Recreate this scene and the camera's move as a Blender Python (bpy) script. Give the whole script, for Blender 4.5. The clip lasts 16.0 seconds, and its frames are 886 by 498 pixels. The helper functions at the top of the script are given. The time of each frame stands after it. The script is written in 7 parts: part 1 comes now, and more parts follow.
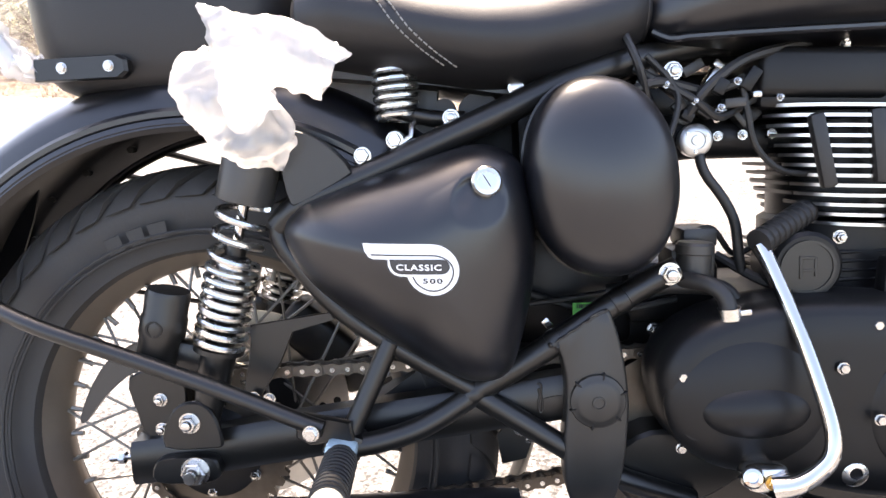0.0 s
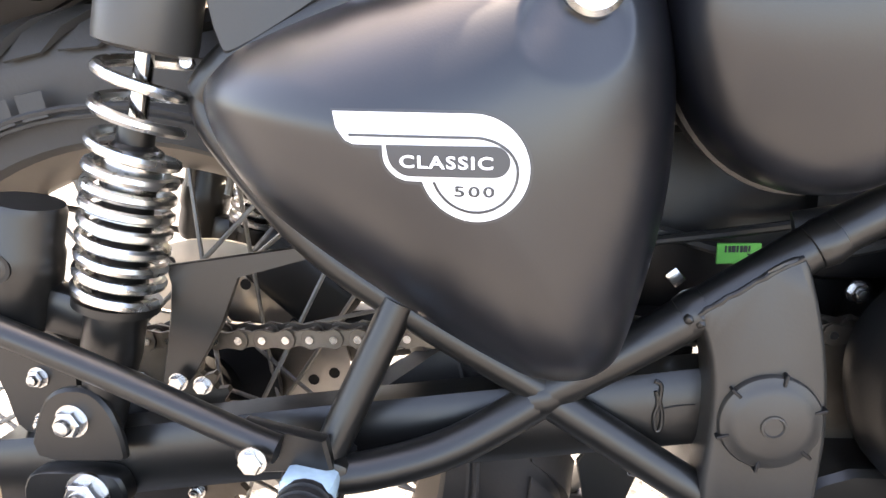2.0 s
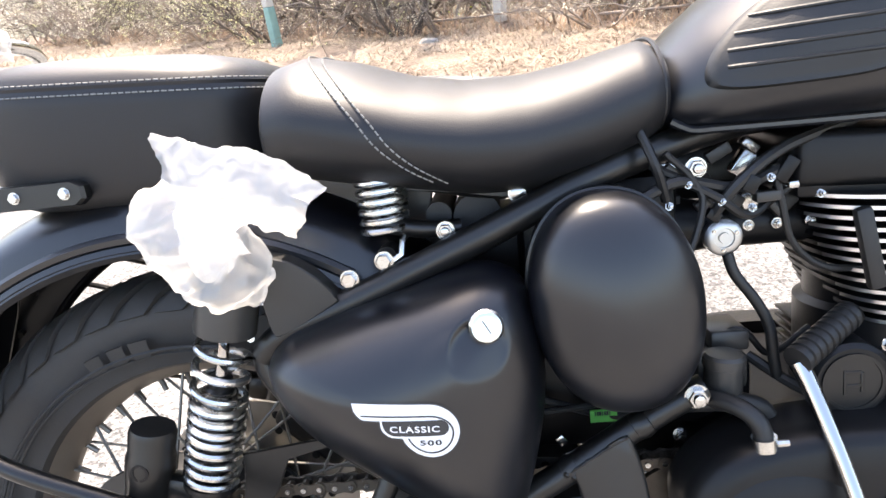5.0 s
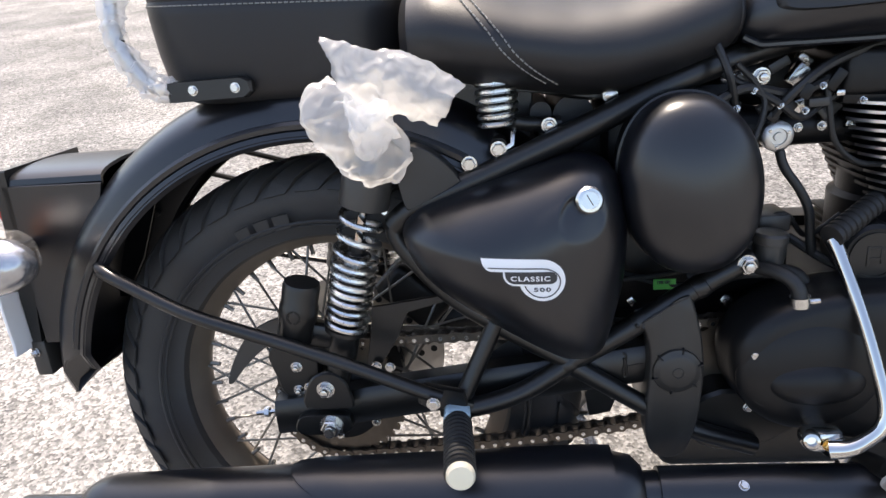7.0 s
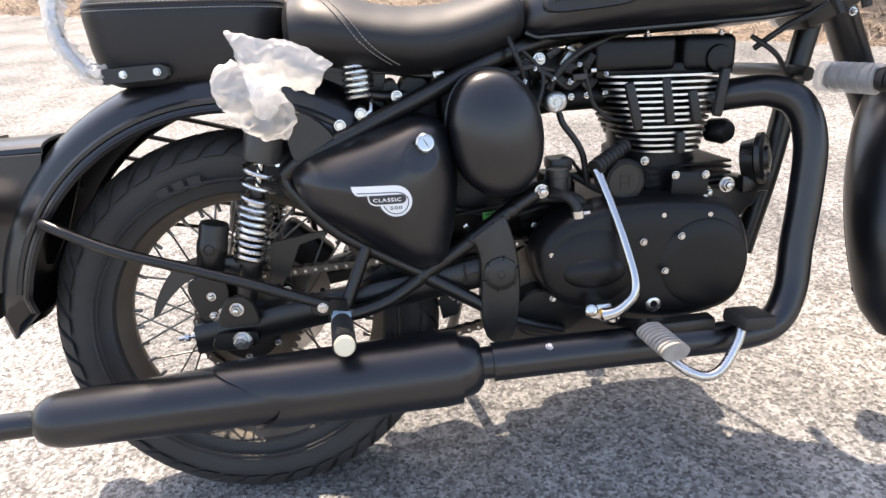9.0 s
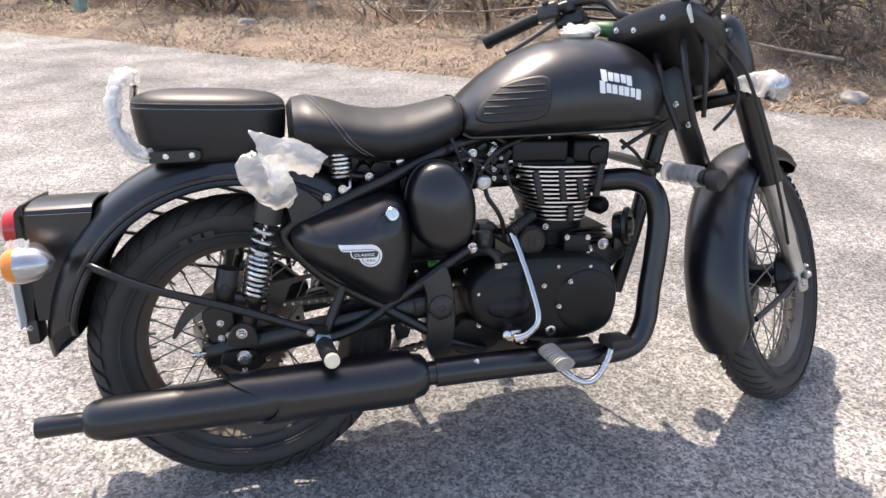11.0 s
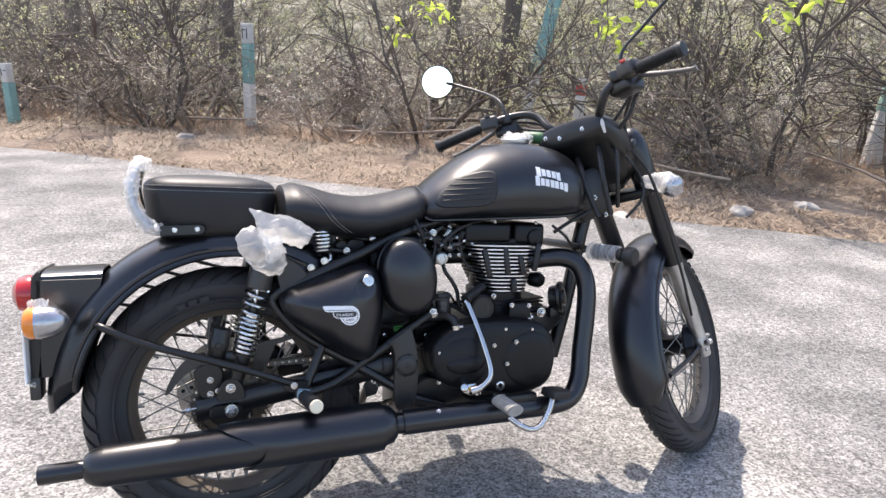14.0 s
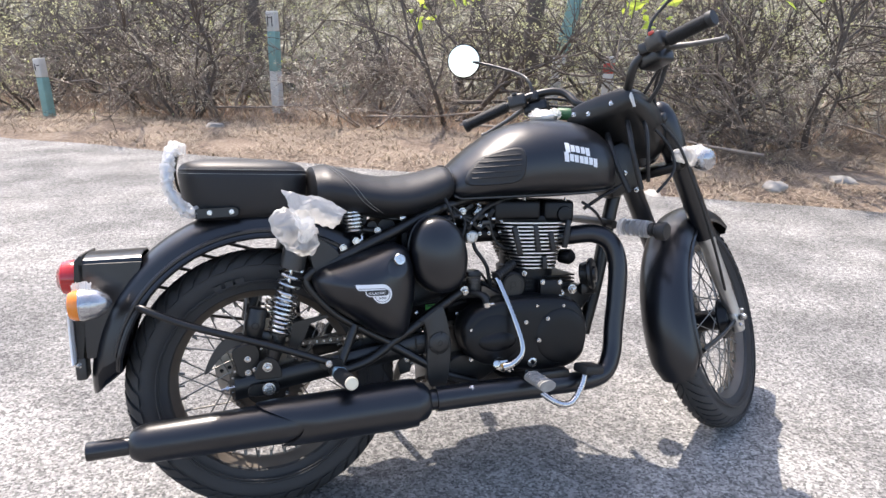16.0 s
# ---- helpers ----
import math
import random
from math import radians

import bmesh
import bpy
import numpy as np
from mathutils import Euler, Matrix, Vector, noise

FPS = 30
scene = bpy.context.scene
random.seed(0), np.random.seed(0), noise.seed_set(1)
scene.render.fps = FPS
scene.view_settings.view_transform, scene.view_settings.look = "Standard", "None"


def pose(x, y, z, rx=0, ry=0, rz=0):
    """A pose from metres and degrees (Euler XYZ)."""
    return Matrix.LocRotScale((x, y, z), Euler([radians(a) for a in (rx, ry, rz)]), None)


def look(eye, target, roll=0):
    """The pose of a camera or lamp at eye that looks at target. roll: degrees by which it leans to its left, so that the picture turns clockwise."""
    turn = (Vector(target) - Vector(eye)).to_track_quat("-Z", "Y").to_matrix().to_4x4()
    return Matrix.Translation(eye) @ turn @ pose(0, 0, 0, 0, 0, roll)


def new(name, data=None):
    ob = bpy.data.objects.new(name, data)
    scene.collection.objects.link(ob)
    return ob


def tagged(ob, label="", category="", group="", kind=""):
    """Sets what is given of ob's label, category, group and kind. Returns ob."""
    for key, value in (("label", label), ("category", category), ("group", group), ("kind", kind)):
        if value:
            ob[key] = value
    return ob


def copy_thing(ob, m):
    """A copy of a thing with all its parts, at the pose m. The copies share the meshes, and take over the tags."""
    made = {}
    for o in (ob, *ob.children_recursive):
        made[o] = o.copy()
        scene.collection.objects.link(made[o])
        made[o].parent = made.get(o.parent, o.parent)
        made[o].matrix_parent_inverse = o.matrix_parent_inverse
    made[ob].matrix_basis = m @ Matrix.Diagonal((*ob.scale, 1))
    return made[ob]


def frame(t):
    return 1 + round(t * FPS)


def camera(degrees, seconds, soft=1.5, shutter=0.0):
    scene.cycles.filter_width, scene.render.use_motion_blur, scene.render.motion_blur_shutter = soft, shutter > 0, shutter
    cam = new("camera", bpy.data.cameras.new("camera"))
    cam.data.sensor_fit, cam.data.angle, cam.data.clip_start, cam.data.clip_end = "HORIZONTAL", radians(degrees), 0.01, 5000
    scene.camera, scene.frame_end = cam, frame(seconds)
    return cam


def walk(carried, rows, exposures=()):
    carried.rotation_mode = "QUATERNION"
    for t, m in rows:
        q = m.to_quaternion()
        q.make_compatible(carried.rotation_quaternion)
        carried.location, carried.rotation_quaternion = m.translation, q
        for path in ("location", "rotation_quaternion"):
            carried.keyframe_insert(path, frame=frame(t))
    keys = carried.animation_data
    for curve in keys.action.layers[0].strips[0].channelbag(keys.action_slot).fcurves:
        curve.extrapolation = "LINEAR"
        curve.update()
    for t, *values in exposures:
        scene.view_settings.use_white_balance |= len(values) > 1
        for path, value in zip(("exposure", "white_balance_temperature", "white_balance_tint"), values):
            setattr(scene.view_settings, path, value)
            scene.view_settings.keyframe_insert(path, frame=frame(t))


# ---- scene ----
cam = camera(65.7, 16.0)
PATH = [
    (0, (0.288, -0.582, 0.751), (0.202, 1.31, 0.111), -3.1),
    (0.5, (0.283, -0.484, 0.701), (0.089, 1.361, -0.046), -2.2),
    (1, (0.288, -0.394, 0.649), (0.005, 1.43, -0.121), -2.4),
    (1.5, (0.268, -0.326, 0.633), (-0.006, 1.496, -0.144), -3.8),
    (2, (0.273, -0.309, 0.635), (0.042, 1.502, -0.183), -3.3),
    (2.5, (0.276, -0.304, 0.634), (0.064, 1.5, -0.201), -3.4),
    (3, (0.281, -0.312, 0.651), (0.078, 1.525, -0.113), -4.0),
    (3.5, (0.318, -0.343, 0.725), (0.184, 1.54, 0.063), -3.4),
    (3.7, (0.329, -0.355, 0.757), (0.215, 1.53, 0.098), -3.5),
    (5.8, (0.29, -0.526, 0.905), (0.083, 1.223, -0.042), -8.5),
    (6, (0.28, -0.54, 0.908), (0.048, 1.193, -0.065), -7.8),
    (6.5, (0.257, -0.582, 0.914), (-0.055, 1.146, -0.044), -8.1),
    (7, (0.224, -0.605, 0.916), (0.031, 1.118, -0.081), -6.1),
    (7.5, (0.193, -0.626, 0.861), (-0.007, 1.103, -0.125), -5.0),
    (8, (0.241, -0.676, 0.87), (0.302, 1.052, -0.136), -2.6),
    (8.2, (0.251, -0.722, 0.886), (0.343, 1.028, -0.078), -3.7),
    (10.3, (0.193, -1.102, 1.032), (0.366, 0.668, 0.118), -3.5),
    (10.5, (0.16, -1.121, 1.077), (0.336, 0.642, 0.151), -3.3),
    (11, (0.126, -1.195, 1.134), (0.532, 0.553, 0.249), 0.8),
    (11.5, (0.086, -1.279, 1.138), (0.55, 0.514, 0.386), 1.9),
    (12, (0.089, -1.417, 1.119), (0.531, 0.414, 0.445), 2.3),
    (12.5, (0.053, -1.459, 1.132), (0.611, 0.357, 0.508), 2.3),
    (13, (-0.001, -1.443, 1.137), (0.636, 0.362, 0.559), 1.5),
    (13.5, (-0.016, -1.43, 1.138), (0.713, 0.341, 0.563), 2.6),
    (14, (-0.034, -1.431, 1.123), (0.613, 0.377, 0.563), 3.0),
    (14.5, (-0.046, -1.43, 1.122), (0.544, 0.386, 0.527), 3.3),
    (15, (-0.053, -1.44, 1.123), (0.53, 0.377, 0.523), 2.6),
    (15.5, (-0.038, -1.444, 1.126), (0.556, 0.366, 0.515), 1.4),
    (16, (-0.042, -1.442, 1.111), (0.524, 0.378, 0.505), 1.2),
]
walk(cam, [(t, look(eye, target, roll)) for t, eye, target, roll in PATH],
     [(0, 2.64, 7900, 19), (1, 2.93, 7950, 19), (1.5, 3.22, 8150, 18), (2.5, 3.52, 8650, 18), (3.2, 3.52, 8550, 18), (3.7, 3.35, 8250, 16), (5.8, 1.98, 7300, 15), (7, 1.64, 7300, 15), (7.5, 1.75, 7400, 15), (8, 2.06, 7700, 16), (10.3, 1.52, 7450, 16), (16, 1.5, 6800, 15)])

# ---- world and sun ----
world = bpy.data.worlds.new("sky_world")
scene.world = world
world.use_nodes = True
wt = world.node_tree
sky = wt.nodes.new("ShaderNodeTexSky")
sky.sky_type, sky.sun_disc = "NISHITA", False
sky.dust_density, sky.air_density = 2.0, 1.0
sky.sun_elevation, sky.sun_rotation = radians(61.5), radians(-13)
wt.links.new(sky.outputs[0], wt.nodes["Background"].inputs[0])
wt.nodes["Background"].inputs[1].default_value = 0.15
sun_data = bpy.data.lights.new("sun", "SUN")
sun_data.energy, sun_data.angle, sun_data.color = 2.75, radians(0.6), (1.0, 0.955, 0.88)
sun = new("sun", sun_data)
sun.matrix_world = look((0, 6, 8), (0.12 * 8, 6 - 0.53 * 8, 0))


# ---- materials ----
def material(name, base=(0.5, 0.5, 0.5), rough=0.5, metal=0.0, **kw):
    """A principled material with noise in colour, roughness and relief. kw: spread, scale, bump, bump_scale, coat, transmission, alpha."""
    m = bpy.data.materials.new(name)
    m.use_nodes = True
    t = m.node_tree
    b = t.nodes["Principled BSDF"]
    b.inputs["Roughness"].default_value, b.inputs["Metallic"].default_value = rough, metal
    b.inputs["Coat Weight"].default_value = kw.get("coat", 0.0)
    b.inputs["Coat Roughness"].default_value = kw.get("coat_rough", 0.15)
    b.inputs["Transmission Weight"].default_value = kw.get("transmission", 0.0)
    b.inputs["Alpha"].default_value = kw.get("alpha", 1.0)
    b.inputs["Specular IOR Level"].default_value = kw.get("spec", 0.5)
    co = t.nodes.new("ShaderNodeTexCoord")
    spread, scale = kw.get("spread", 0.15), kw.get("scale", 12.0)
    n1 = t.nodes.new("ShaderNodeTexNoise")
    n1.inputs["Scale"].default_value, n1.inputs["Detail"].default_value = scale, 6
    n2 = t.nodes.new("ShaderNodeTexNoise")
    n2.inputs["Scale"].default_value, n2.inputs["Detail"].default_value = kw.get("bump_scale", 400.0), 3
    for n in (n1, n2):
        t.links.new(co.outputs["Object"], n.inputs["Vector"])
    ramp = t.nodes.new("ShaderNodeMix")
    ramp.data_type = "RGBA"
    ramp.inputs[6].default_value = (*[c * (1 - spread) for c in base], 1)
    ramp.inputs[7].default_value = (*[min(1, c * (1 + spread)) for c in base], 1)
    t.links.new(n1.outputs["Fac"], ramp.inputs[0])
    t.links.new(ramp.outputs[2], b.inputs["Base Color"])
    rr = t.nodes.new("ShaderNodeMapRange")
    rr.inputs[3].default_value, rr.inputs[4].default_value = max(0.02, rough * 0.82), min(1, rough * 1.2)
    t.links.new(n1.outputs["Fac"], rr.inputs[0])
    t.links.new(rr.outputs[0], b.inputs["Roughness"])
    if kw.get("bump", 0):
        bp = t.nodes.new("ShaderNodeBump")
        bp.inputs["Strength"].default_value, bp.inputs["Distance"].default_value = kw["bump"], kw.get("depth", 0.001)
        t.links.new(n2.outputs["Fac"], bp.inputs["Height"])
        t.links.new(bp.outputs[0], b.inputs["Normal"])
    return m


PAINT = material("matt_black_paint", (0.0032, 0.0038, 0.0058), 0.31, spec=0.66, spread=0.12, scale=7, bump=0.08, bump_scale=900, depth=0.0004)
FRAME = material("satin_black_enamel", (0.0075, 0.0072, 0.0068), 0.33, spec=0.5, spread=0.2, scale=18, bump=0.1, bump_scale=260, depth=0.0006)
CASE = material("black_engine_coating", (0.005, 0.005, 0.0054), 0.4, spec=0.3, spread=0.25, scale=25, bump=0.25, bump_scale=1100, depth=0.0004)
PLATE = material("worn_black_steel_plate", (0.021, 0.0195, 0.0175), 0.4, spec=0.5, spread=0.25, scale=26, bump=0.12, bump_scale=500, depth=0.0005)
PLASTIC = material("grey_black_plastic", (0.036, 0.0335, 0.030), 0.4, spec=0.5, spread=0.2, scale=20, bump=0.2, bump_scale=1300, depth=0.0003)
RUBBER = material("black_rubber", (0.012, 0.0118, 0.0115), 0.5, spread=0.3, scale=30, bump=0.3, bump_scale=500, depth=0.0005)
TYRE = material("dusty_tyre_rubber", (0.03, 0.029, 0.028), 0.62, spread=0.5, scale=14, bump=0.35, bump_scale=350, depth=0.0006)
LEATHER = material("black_leatherette", (0.0095, 0.0095, 0.0105), 0.47, spec=0.45, spread=0.2, scale=10, bump=0.22, bump_scale=800, depth=0.0007)
CHROME = material("chrome", (0.55, 0.545, 0.53), 0.06, 1.0, spread=0.05, scale=30)
STEEL = material("zinc_plated_steel", (0.6, 0.59, 0.57), 0.26, 1.0, spread=0.2, scale=60, bump=0.1, bump_scale=500, depth=0.0004)
ALLOY = material("cast_alloy", (0.52, 0.52, 0.51), 0.36, 1.0, spread=0.2, scale=40, bump=0.2, bump_scale=500, depth=0.0005)
FIN = material("machined_fin_edge", (0.66, 0.65, 0.63), 0.33, 1.0, spread=0.2, scale=60)
GREYRUBBER = material("worn_grey_rubber", (0.3, 0.285, 0.26), 0.55, spread=0.35, scale=60, bump=0.3)
SPRING = material("bright_spring_steel", (0.66, 0.66, 0.64), 0.27, 1.0, spread=0.06, scale=40)
GREENTAPE = material("dark_green_tape", (0.02, 0.09, 0.03), 0.5, spread=0.3, scale=60)
SPOKE = material("dull_spoke_steel", (0.24, 0.23, 0.21), 0.55, 0.9, spread=0.3, scale=30)
LEVERGREY = material("grey_lever_alloy", (0.16, 0.155, 0.145), 0.42, 0.4, spread=0.25, scale=50)
RIM = material("dusty_black_rim", (0.15, 0.122, 0.095), 0.45, 0.35, spread=0.35, scale=16, bump=0.1, bump_scale=300)
CHAIN = material("oiled_chain_steel", (0.13, 0.11, 0.09), 0.42, 0.8, spread=0.4, scale=60, bump=0.2)
CREAM = material("cream_plastic", (0.78, 0.7, 0.52), 0.45, spread=0.05)
STITCH = material("grey_thread", (0.22, 0.215, 0.2), 0.8, spread=0.3, scale=90)
WHITE = material("white_decal", (0.8, 0.8, 0.79), 0.35, spread=0.03, scale=20)
DECALBLACK = material("black_decal", (0.03, 0.03, 0.032), 0.4, spread=0.1)
RED = material("red_lens", (0.45, 0.012, 0.012), 0.12, spread=0.15, scale=80, coat=0.6)
AMBER = material("amber_lens", (0.75, 0.22, 0.02), 0.15, spread=0.15, scale=80, coat=0.5)
SMOKE = material("film_over_chrome_shell", (0.42, 0.42, 0.43), 0.24, 0.85, spread=0.35, scale=40, coat=0.6, bump=0.5, bump_scale=55, depth=0.004)
GREENTAG = material("green_paper_tag", (0.12, 0.55, 0.1), 0.6, spread=0.1)
BLUETIE = material("teal_plastic", (0.04, 0.3, 0.27), 0.4)
PALEBLUE = material("pale_blue_plastic_wrap", (0.45, 0.62, 0.72), 0.2, spread=0.25, scale=120, coat=0.6, alpha=0.8)
MIRRORGLASS = material("mirror_glass", (0.97, 0.95, 0.89), 0.02, 1.0, spread=0.01)
ROTOR = material("brake_disc_steel", (0.5, 0.47, 0.43), 0.3, 1.0, spread=0.2, scale=50)
NICKEL = material("brushed_nickel", (0.64, 0.63, 0.6), 0.22, 1.0, spread=0.12, scale=120)
BRASS = material("yellow_brass", (0.75, 0.5, 0.2), 0.3, 1.0, spread=0.15, scale=60)


def film_material(name, least, most):
    m = bpy.data.materials.new(name)
    m.use_nodes = True
    t = m.node_tree
    t.nodes.remove(t.nodes["Principled BSDF"])
    out = t.nodes["Material Output"]
    clear, gloss, milk = (t.nodes.new("ShaderNodeBsdf" + k) for k in ("Transparent", "Glossy", "Translucent"))
    white = t.nodes.new("ShaderNodeBsdfDiffuse")
    white.inputs[0].default_value = milk.inputs[0].default_value = (0.97, 0.96, 0.935, 1)
    gloss.inputs["Roughness"].default_value = 0.12
    co, nz = t.nodes.new("ShaderNodeTexCoord"), t.nodes.new("ShaderNodeTexNoise")
    nz.noise_type = "RIDGED_MULTIFRACTAL"
    nz.inputs["Scale"].default_value, nz.inputs["Detail"].default_value, nz.inputs["Distortion"].default_value = 26, 4, 0.6
    bp = t.nodes.new("ShaderNodeBump")
    bp.inputs["Strength"].default_value, bp.inputs["Distance"].default_value = 0.8, 0.004
    t.links.new(co.outputs["Object"], nz.inputs["Vector"])
    t.links.new(nz.outputs["Fac"], bp.inputs["Height"])
    for n in (gloss, milk, white):
        t.links.new(bp.outputs[0], n.inputs["Normal"])
    a, b, c = (t.nodes.new("ShaderNodeMixShader") for _ in range(3))
    a.inputs[0].default_value, b.inputs[0].default_value = 0.62, 0.14
    rg = t.nodes.new("ShaderNodeMapRange")
    rg.inputs[1].default_value, rg.inputs[2].default_value = 0.3, 0.7
    rg.inputs[3].default_value, rg.inputs[4].default_value = least, most
    t.links.new(nz.outputs["Fac"], rg.inputs[0])
    t.links.new(white.outputs[0], a.inputs[1]), t.links.new(milk.outputs[0], a.inputs[2])
    t.links.new(a.outputs[0], b.inputs[1]), t.links.new(gloss.outputs[0], b.inputs[2])
    t.links.new(rg.outputs[0], c.inputs[0])
    t.links.new(clear.outputs[0], c.inputs[1]), t.links.new(b.outputs[0], c.inputs[2])
    t.links.new(c.outputs[0], out.inputs[0])
    return m


FILM = film_material("clear_plastic_film", 0.42, 0.94)
THINFILM = film_material("thin_clear_film", 0.05, 0.45)


def ground_material(name, colours, stops, scales, bump, depth, rough=0.9, speckle=None, cracked=False):
    """Two scales of noise through a colour ramp, with an optional layer of cells for stones and a net of fine cracks."""
    m = bpy.data.materials.new(name)
    m.use_nodes = True
    t = m.node_tree
    b = t.nodes["Principled BSDF"]
    b.inputs["Roughness"].default_value = rough
    b.inputs["Specular IOR Level"].default_value = 0.3
    co = t.nodes.new("ShaderNodeTexCoord")
    big, fine = t.nodes.new("ShaderNodeTexNoise"), t.nodes.new("ShaderNodeTexNoise")
    for n, s, d in ((big, scales[0], 5), (fine, scales[1], 8)):
        n.inputs["Scale"].default_value, n.inputs["Detail"].default_value = s, d
        t.links.new(co.outputs["Object"], n.inputs["Vector"])
    mx = t.nodes.new("ShaderNodeMix")
    mx.inputs[0].default_value = 0.45
    t.links.new(big.outputs["Fac"], mx.inputs[2]), t.links.new(fine.outputs["Fac"], mx.inputs[3])
    ramp = t.nodes.new("ShaderNodeValToRGB")
    while len(ramp.color_ramp.elements) < len(colours):
        ramp.color_ramp.elements.new(0.5)
    for el, c, s in zip(ramp.color_ramp.elements, colours, stops):
        el.position, el.color = s, (*c, 1)
    t.links.new(mx.outputs[0], ramp.inputs[0])
    last, height = ramp.outputs[0], fine.outputs["Fac"]
    if speckle:
        cell = t.nodes.new("ShaderNodeTexVoronoi")
        cell.inputs["Scale"].default_value = speckle[0]
        t.links.new(co.outputs["Object"], cell.inputs["Vector"])
        sep = t.nodes.new("ShaderNodeSeparateColor")
        t.links.new(cell.outputs["Color"], sep.inputs[0])
        rg = t.nodes.new("ShaderNodeMapRange")
        rg.inputs[3].default_value, rg.inputs[4].default_value = speckle[1], speckle[2]
        t.links.new(sep.outputs[0], rg.inputs[0])
        mul = t.nodes.new("ShaderNodeMix")
        mul.data_type, mul.blend_type = "RGBA", "MULTIPLY"
        mul.inputs[0].default_value = 1.0
        t.links.new(last, mul.inputs[6]), t.links.new(rg.outputs[0], mul.inputs[7])
        last, height = mul.outputs[2], cell.outputs["Distance"]
    if cracked:
        bend, net, patch = t.nodes.new("ShaderNodeTexNoise"), t.nodes.new("ShaderNodeTexVoronoi"), t.nodes.new("ShaderNodeTexNoise")
        bend.inputs["Scale"].default_value, bend.inputs["Detail"].default_value = 3.0, 6
        patch.inputs["Scale"].default_value, patch.inputs["Detail"].default_value = 0.7, 2
        net.feature = "DISTANCE_TO_EDGE"
        net.inputs["Scale"].default_value = 1.5
        add = t.nodes.new("ShaderNodeVectorMath")
        add.operation = "MULTIPLY_ADD"
        add.inputs[1].default_value = (0.6, 0.6, 0.0)
        for n in (bend, patch):
            t.links.new(co.outputs["Object"], n.inputs["Vector"])
        t.links.new(bend.outputs["Color"], add.inputs[0]), t.links.new(co.outputs["Object"], add.inputs[2])
        t.links.new(add.outputs[0], net.inputs["Vector"])
        # worn: broad patches, lighter and darker at random
        line, here, worn = (t.nodes.new("ShaderNodeMapRange") for _ in range(3))
        for n, k in ((line, (0.002, 0.009, 0.0, 1.0)), (here, (0.48, 0.56, 0.0, 0.4)), (worn, (0.35, 0.7, 0.8, 1.3))):
            for i, v in enumerate(k):
                n.inputs[i + 1].default_value = v
        t.links.new(net.outputs["Distance"], line.inputs[0]), t.links.new(patch.outputs["Fac"], here.inputs[0]), t.links.new(bend.outputs["Fac"], worn.inputs[0])
        for fac, by in ((here.outputs[0], line.outputs[0]), (None, worn.outputs[0])):
            mul = t.nodes.new("ShaderNodeMix")
            mul.data_type, mul.blend_type = "RGBA", "MULTIPLY"
            mul.inputs[0].default_value = 1.0
            if fac:
                t.links.new(fac, mul.inputs[0])
            t.links.new(last, mul.inputs[6]), t.links.new(by, mul.inputs[7])
            last = mul.outputs[2]
    t.links.new(last, b.inputs["Base Color"])
    bp = t.nodes.new("ShaderNodeBump")
    bp.inputs["Strength"].default_value, bp.inputs["Distance"].default_value = bump, depth
    t.links.new(height, bp.inputs["Height"])
    t.links.new(bp.outputs[0], b.inputs["Normal"])
    return m


# the broad tone patches paint in tree dapple as well as wear
ASPHALT = ground_material("worn_dappled_asphalt", [(0.1, 0.099, 0.097), (0.17, 0.167, 0.161), (0.27, 0.262, 0.246)], [0.36, 0.5, 0.64], (1.1, 38), 0.9, 0.003, 0.85, (165, 0.4, 1.66), True)
EARTH = ground_material("dry_needle_litter", [(0.075, 0.055, 0.042), (0.175, 0.132, 0.1), (0.28, 0.23, 0.18)], [0.35, 0.5, 0.66], (2.0, 30), 0.9, 0.02, 0.95)
HILL = ground_material("scrubby_hillside", [(0.03, 0.027, 0.02), (0.09, 0.085, 0.062), (0.17, 0.165, 0.12), (0.36, 0.345, 0.3)], [0.38, 0.46, 0.54, 0.64], (2.2, 14), 0.9, 0.08, 0.95)
STRAW = material("dry_straw", (0.3, 0.238, 0.172), 0.75, spread=0.5, scale=3)
BARK = material("grey_brown_bark", (0.11, 0.09, 0.075), 0.85, spread=0.5, scale=20, bump=0.7, bump_scale=60, depth=0.006)
TWIG = material("dead_twig_bark", (0.25, 0.205, 0.168), 0.8, spread=0.5, scale=7, bump=0.4, bump_scale=90, depth=0.002)
DARKTWIG = material("dark_twig_bark", (0.115, 0.094, 0.077), 0.8, spread=0.5, scale=7)


def leaf_material(name, base, rough, glow, spread):
    """A leaf that also passes light through."""
    m = material(name, base, rough, spread=spread, scale=5)
    t = m.node_tree
    b, out = t.nodes["Principled BSDF"], t.nodes["Material Output"]
    thin, mix = t.nodes.new("ShaderNodeBsdfTranslucent"), t.nodes.new("ShaderNodeMixShader")
    thin.inputs[0].default_value = (*[min(1, c * 1.5) for c in base], 1)
    mix.inputs[0].default_value = glow
    t.links.new(b.outputs[0], mix.inputs[1]), t.links.new(thin.outputs[0], mix.inputs[2])
    t.links.new(mix.outputs[0], out.inputs[0])
    return m


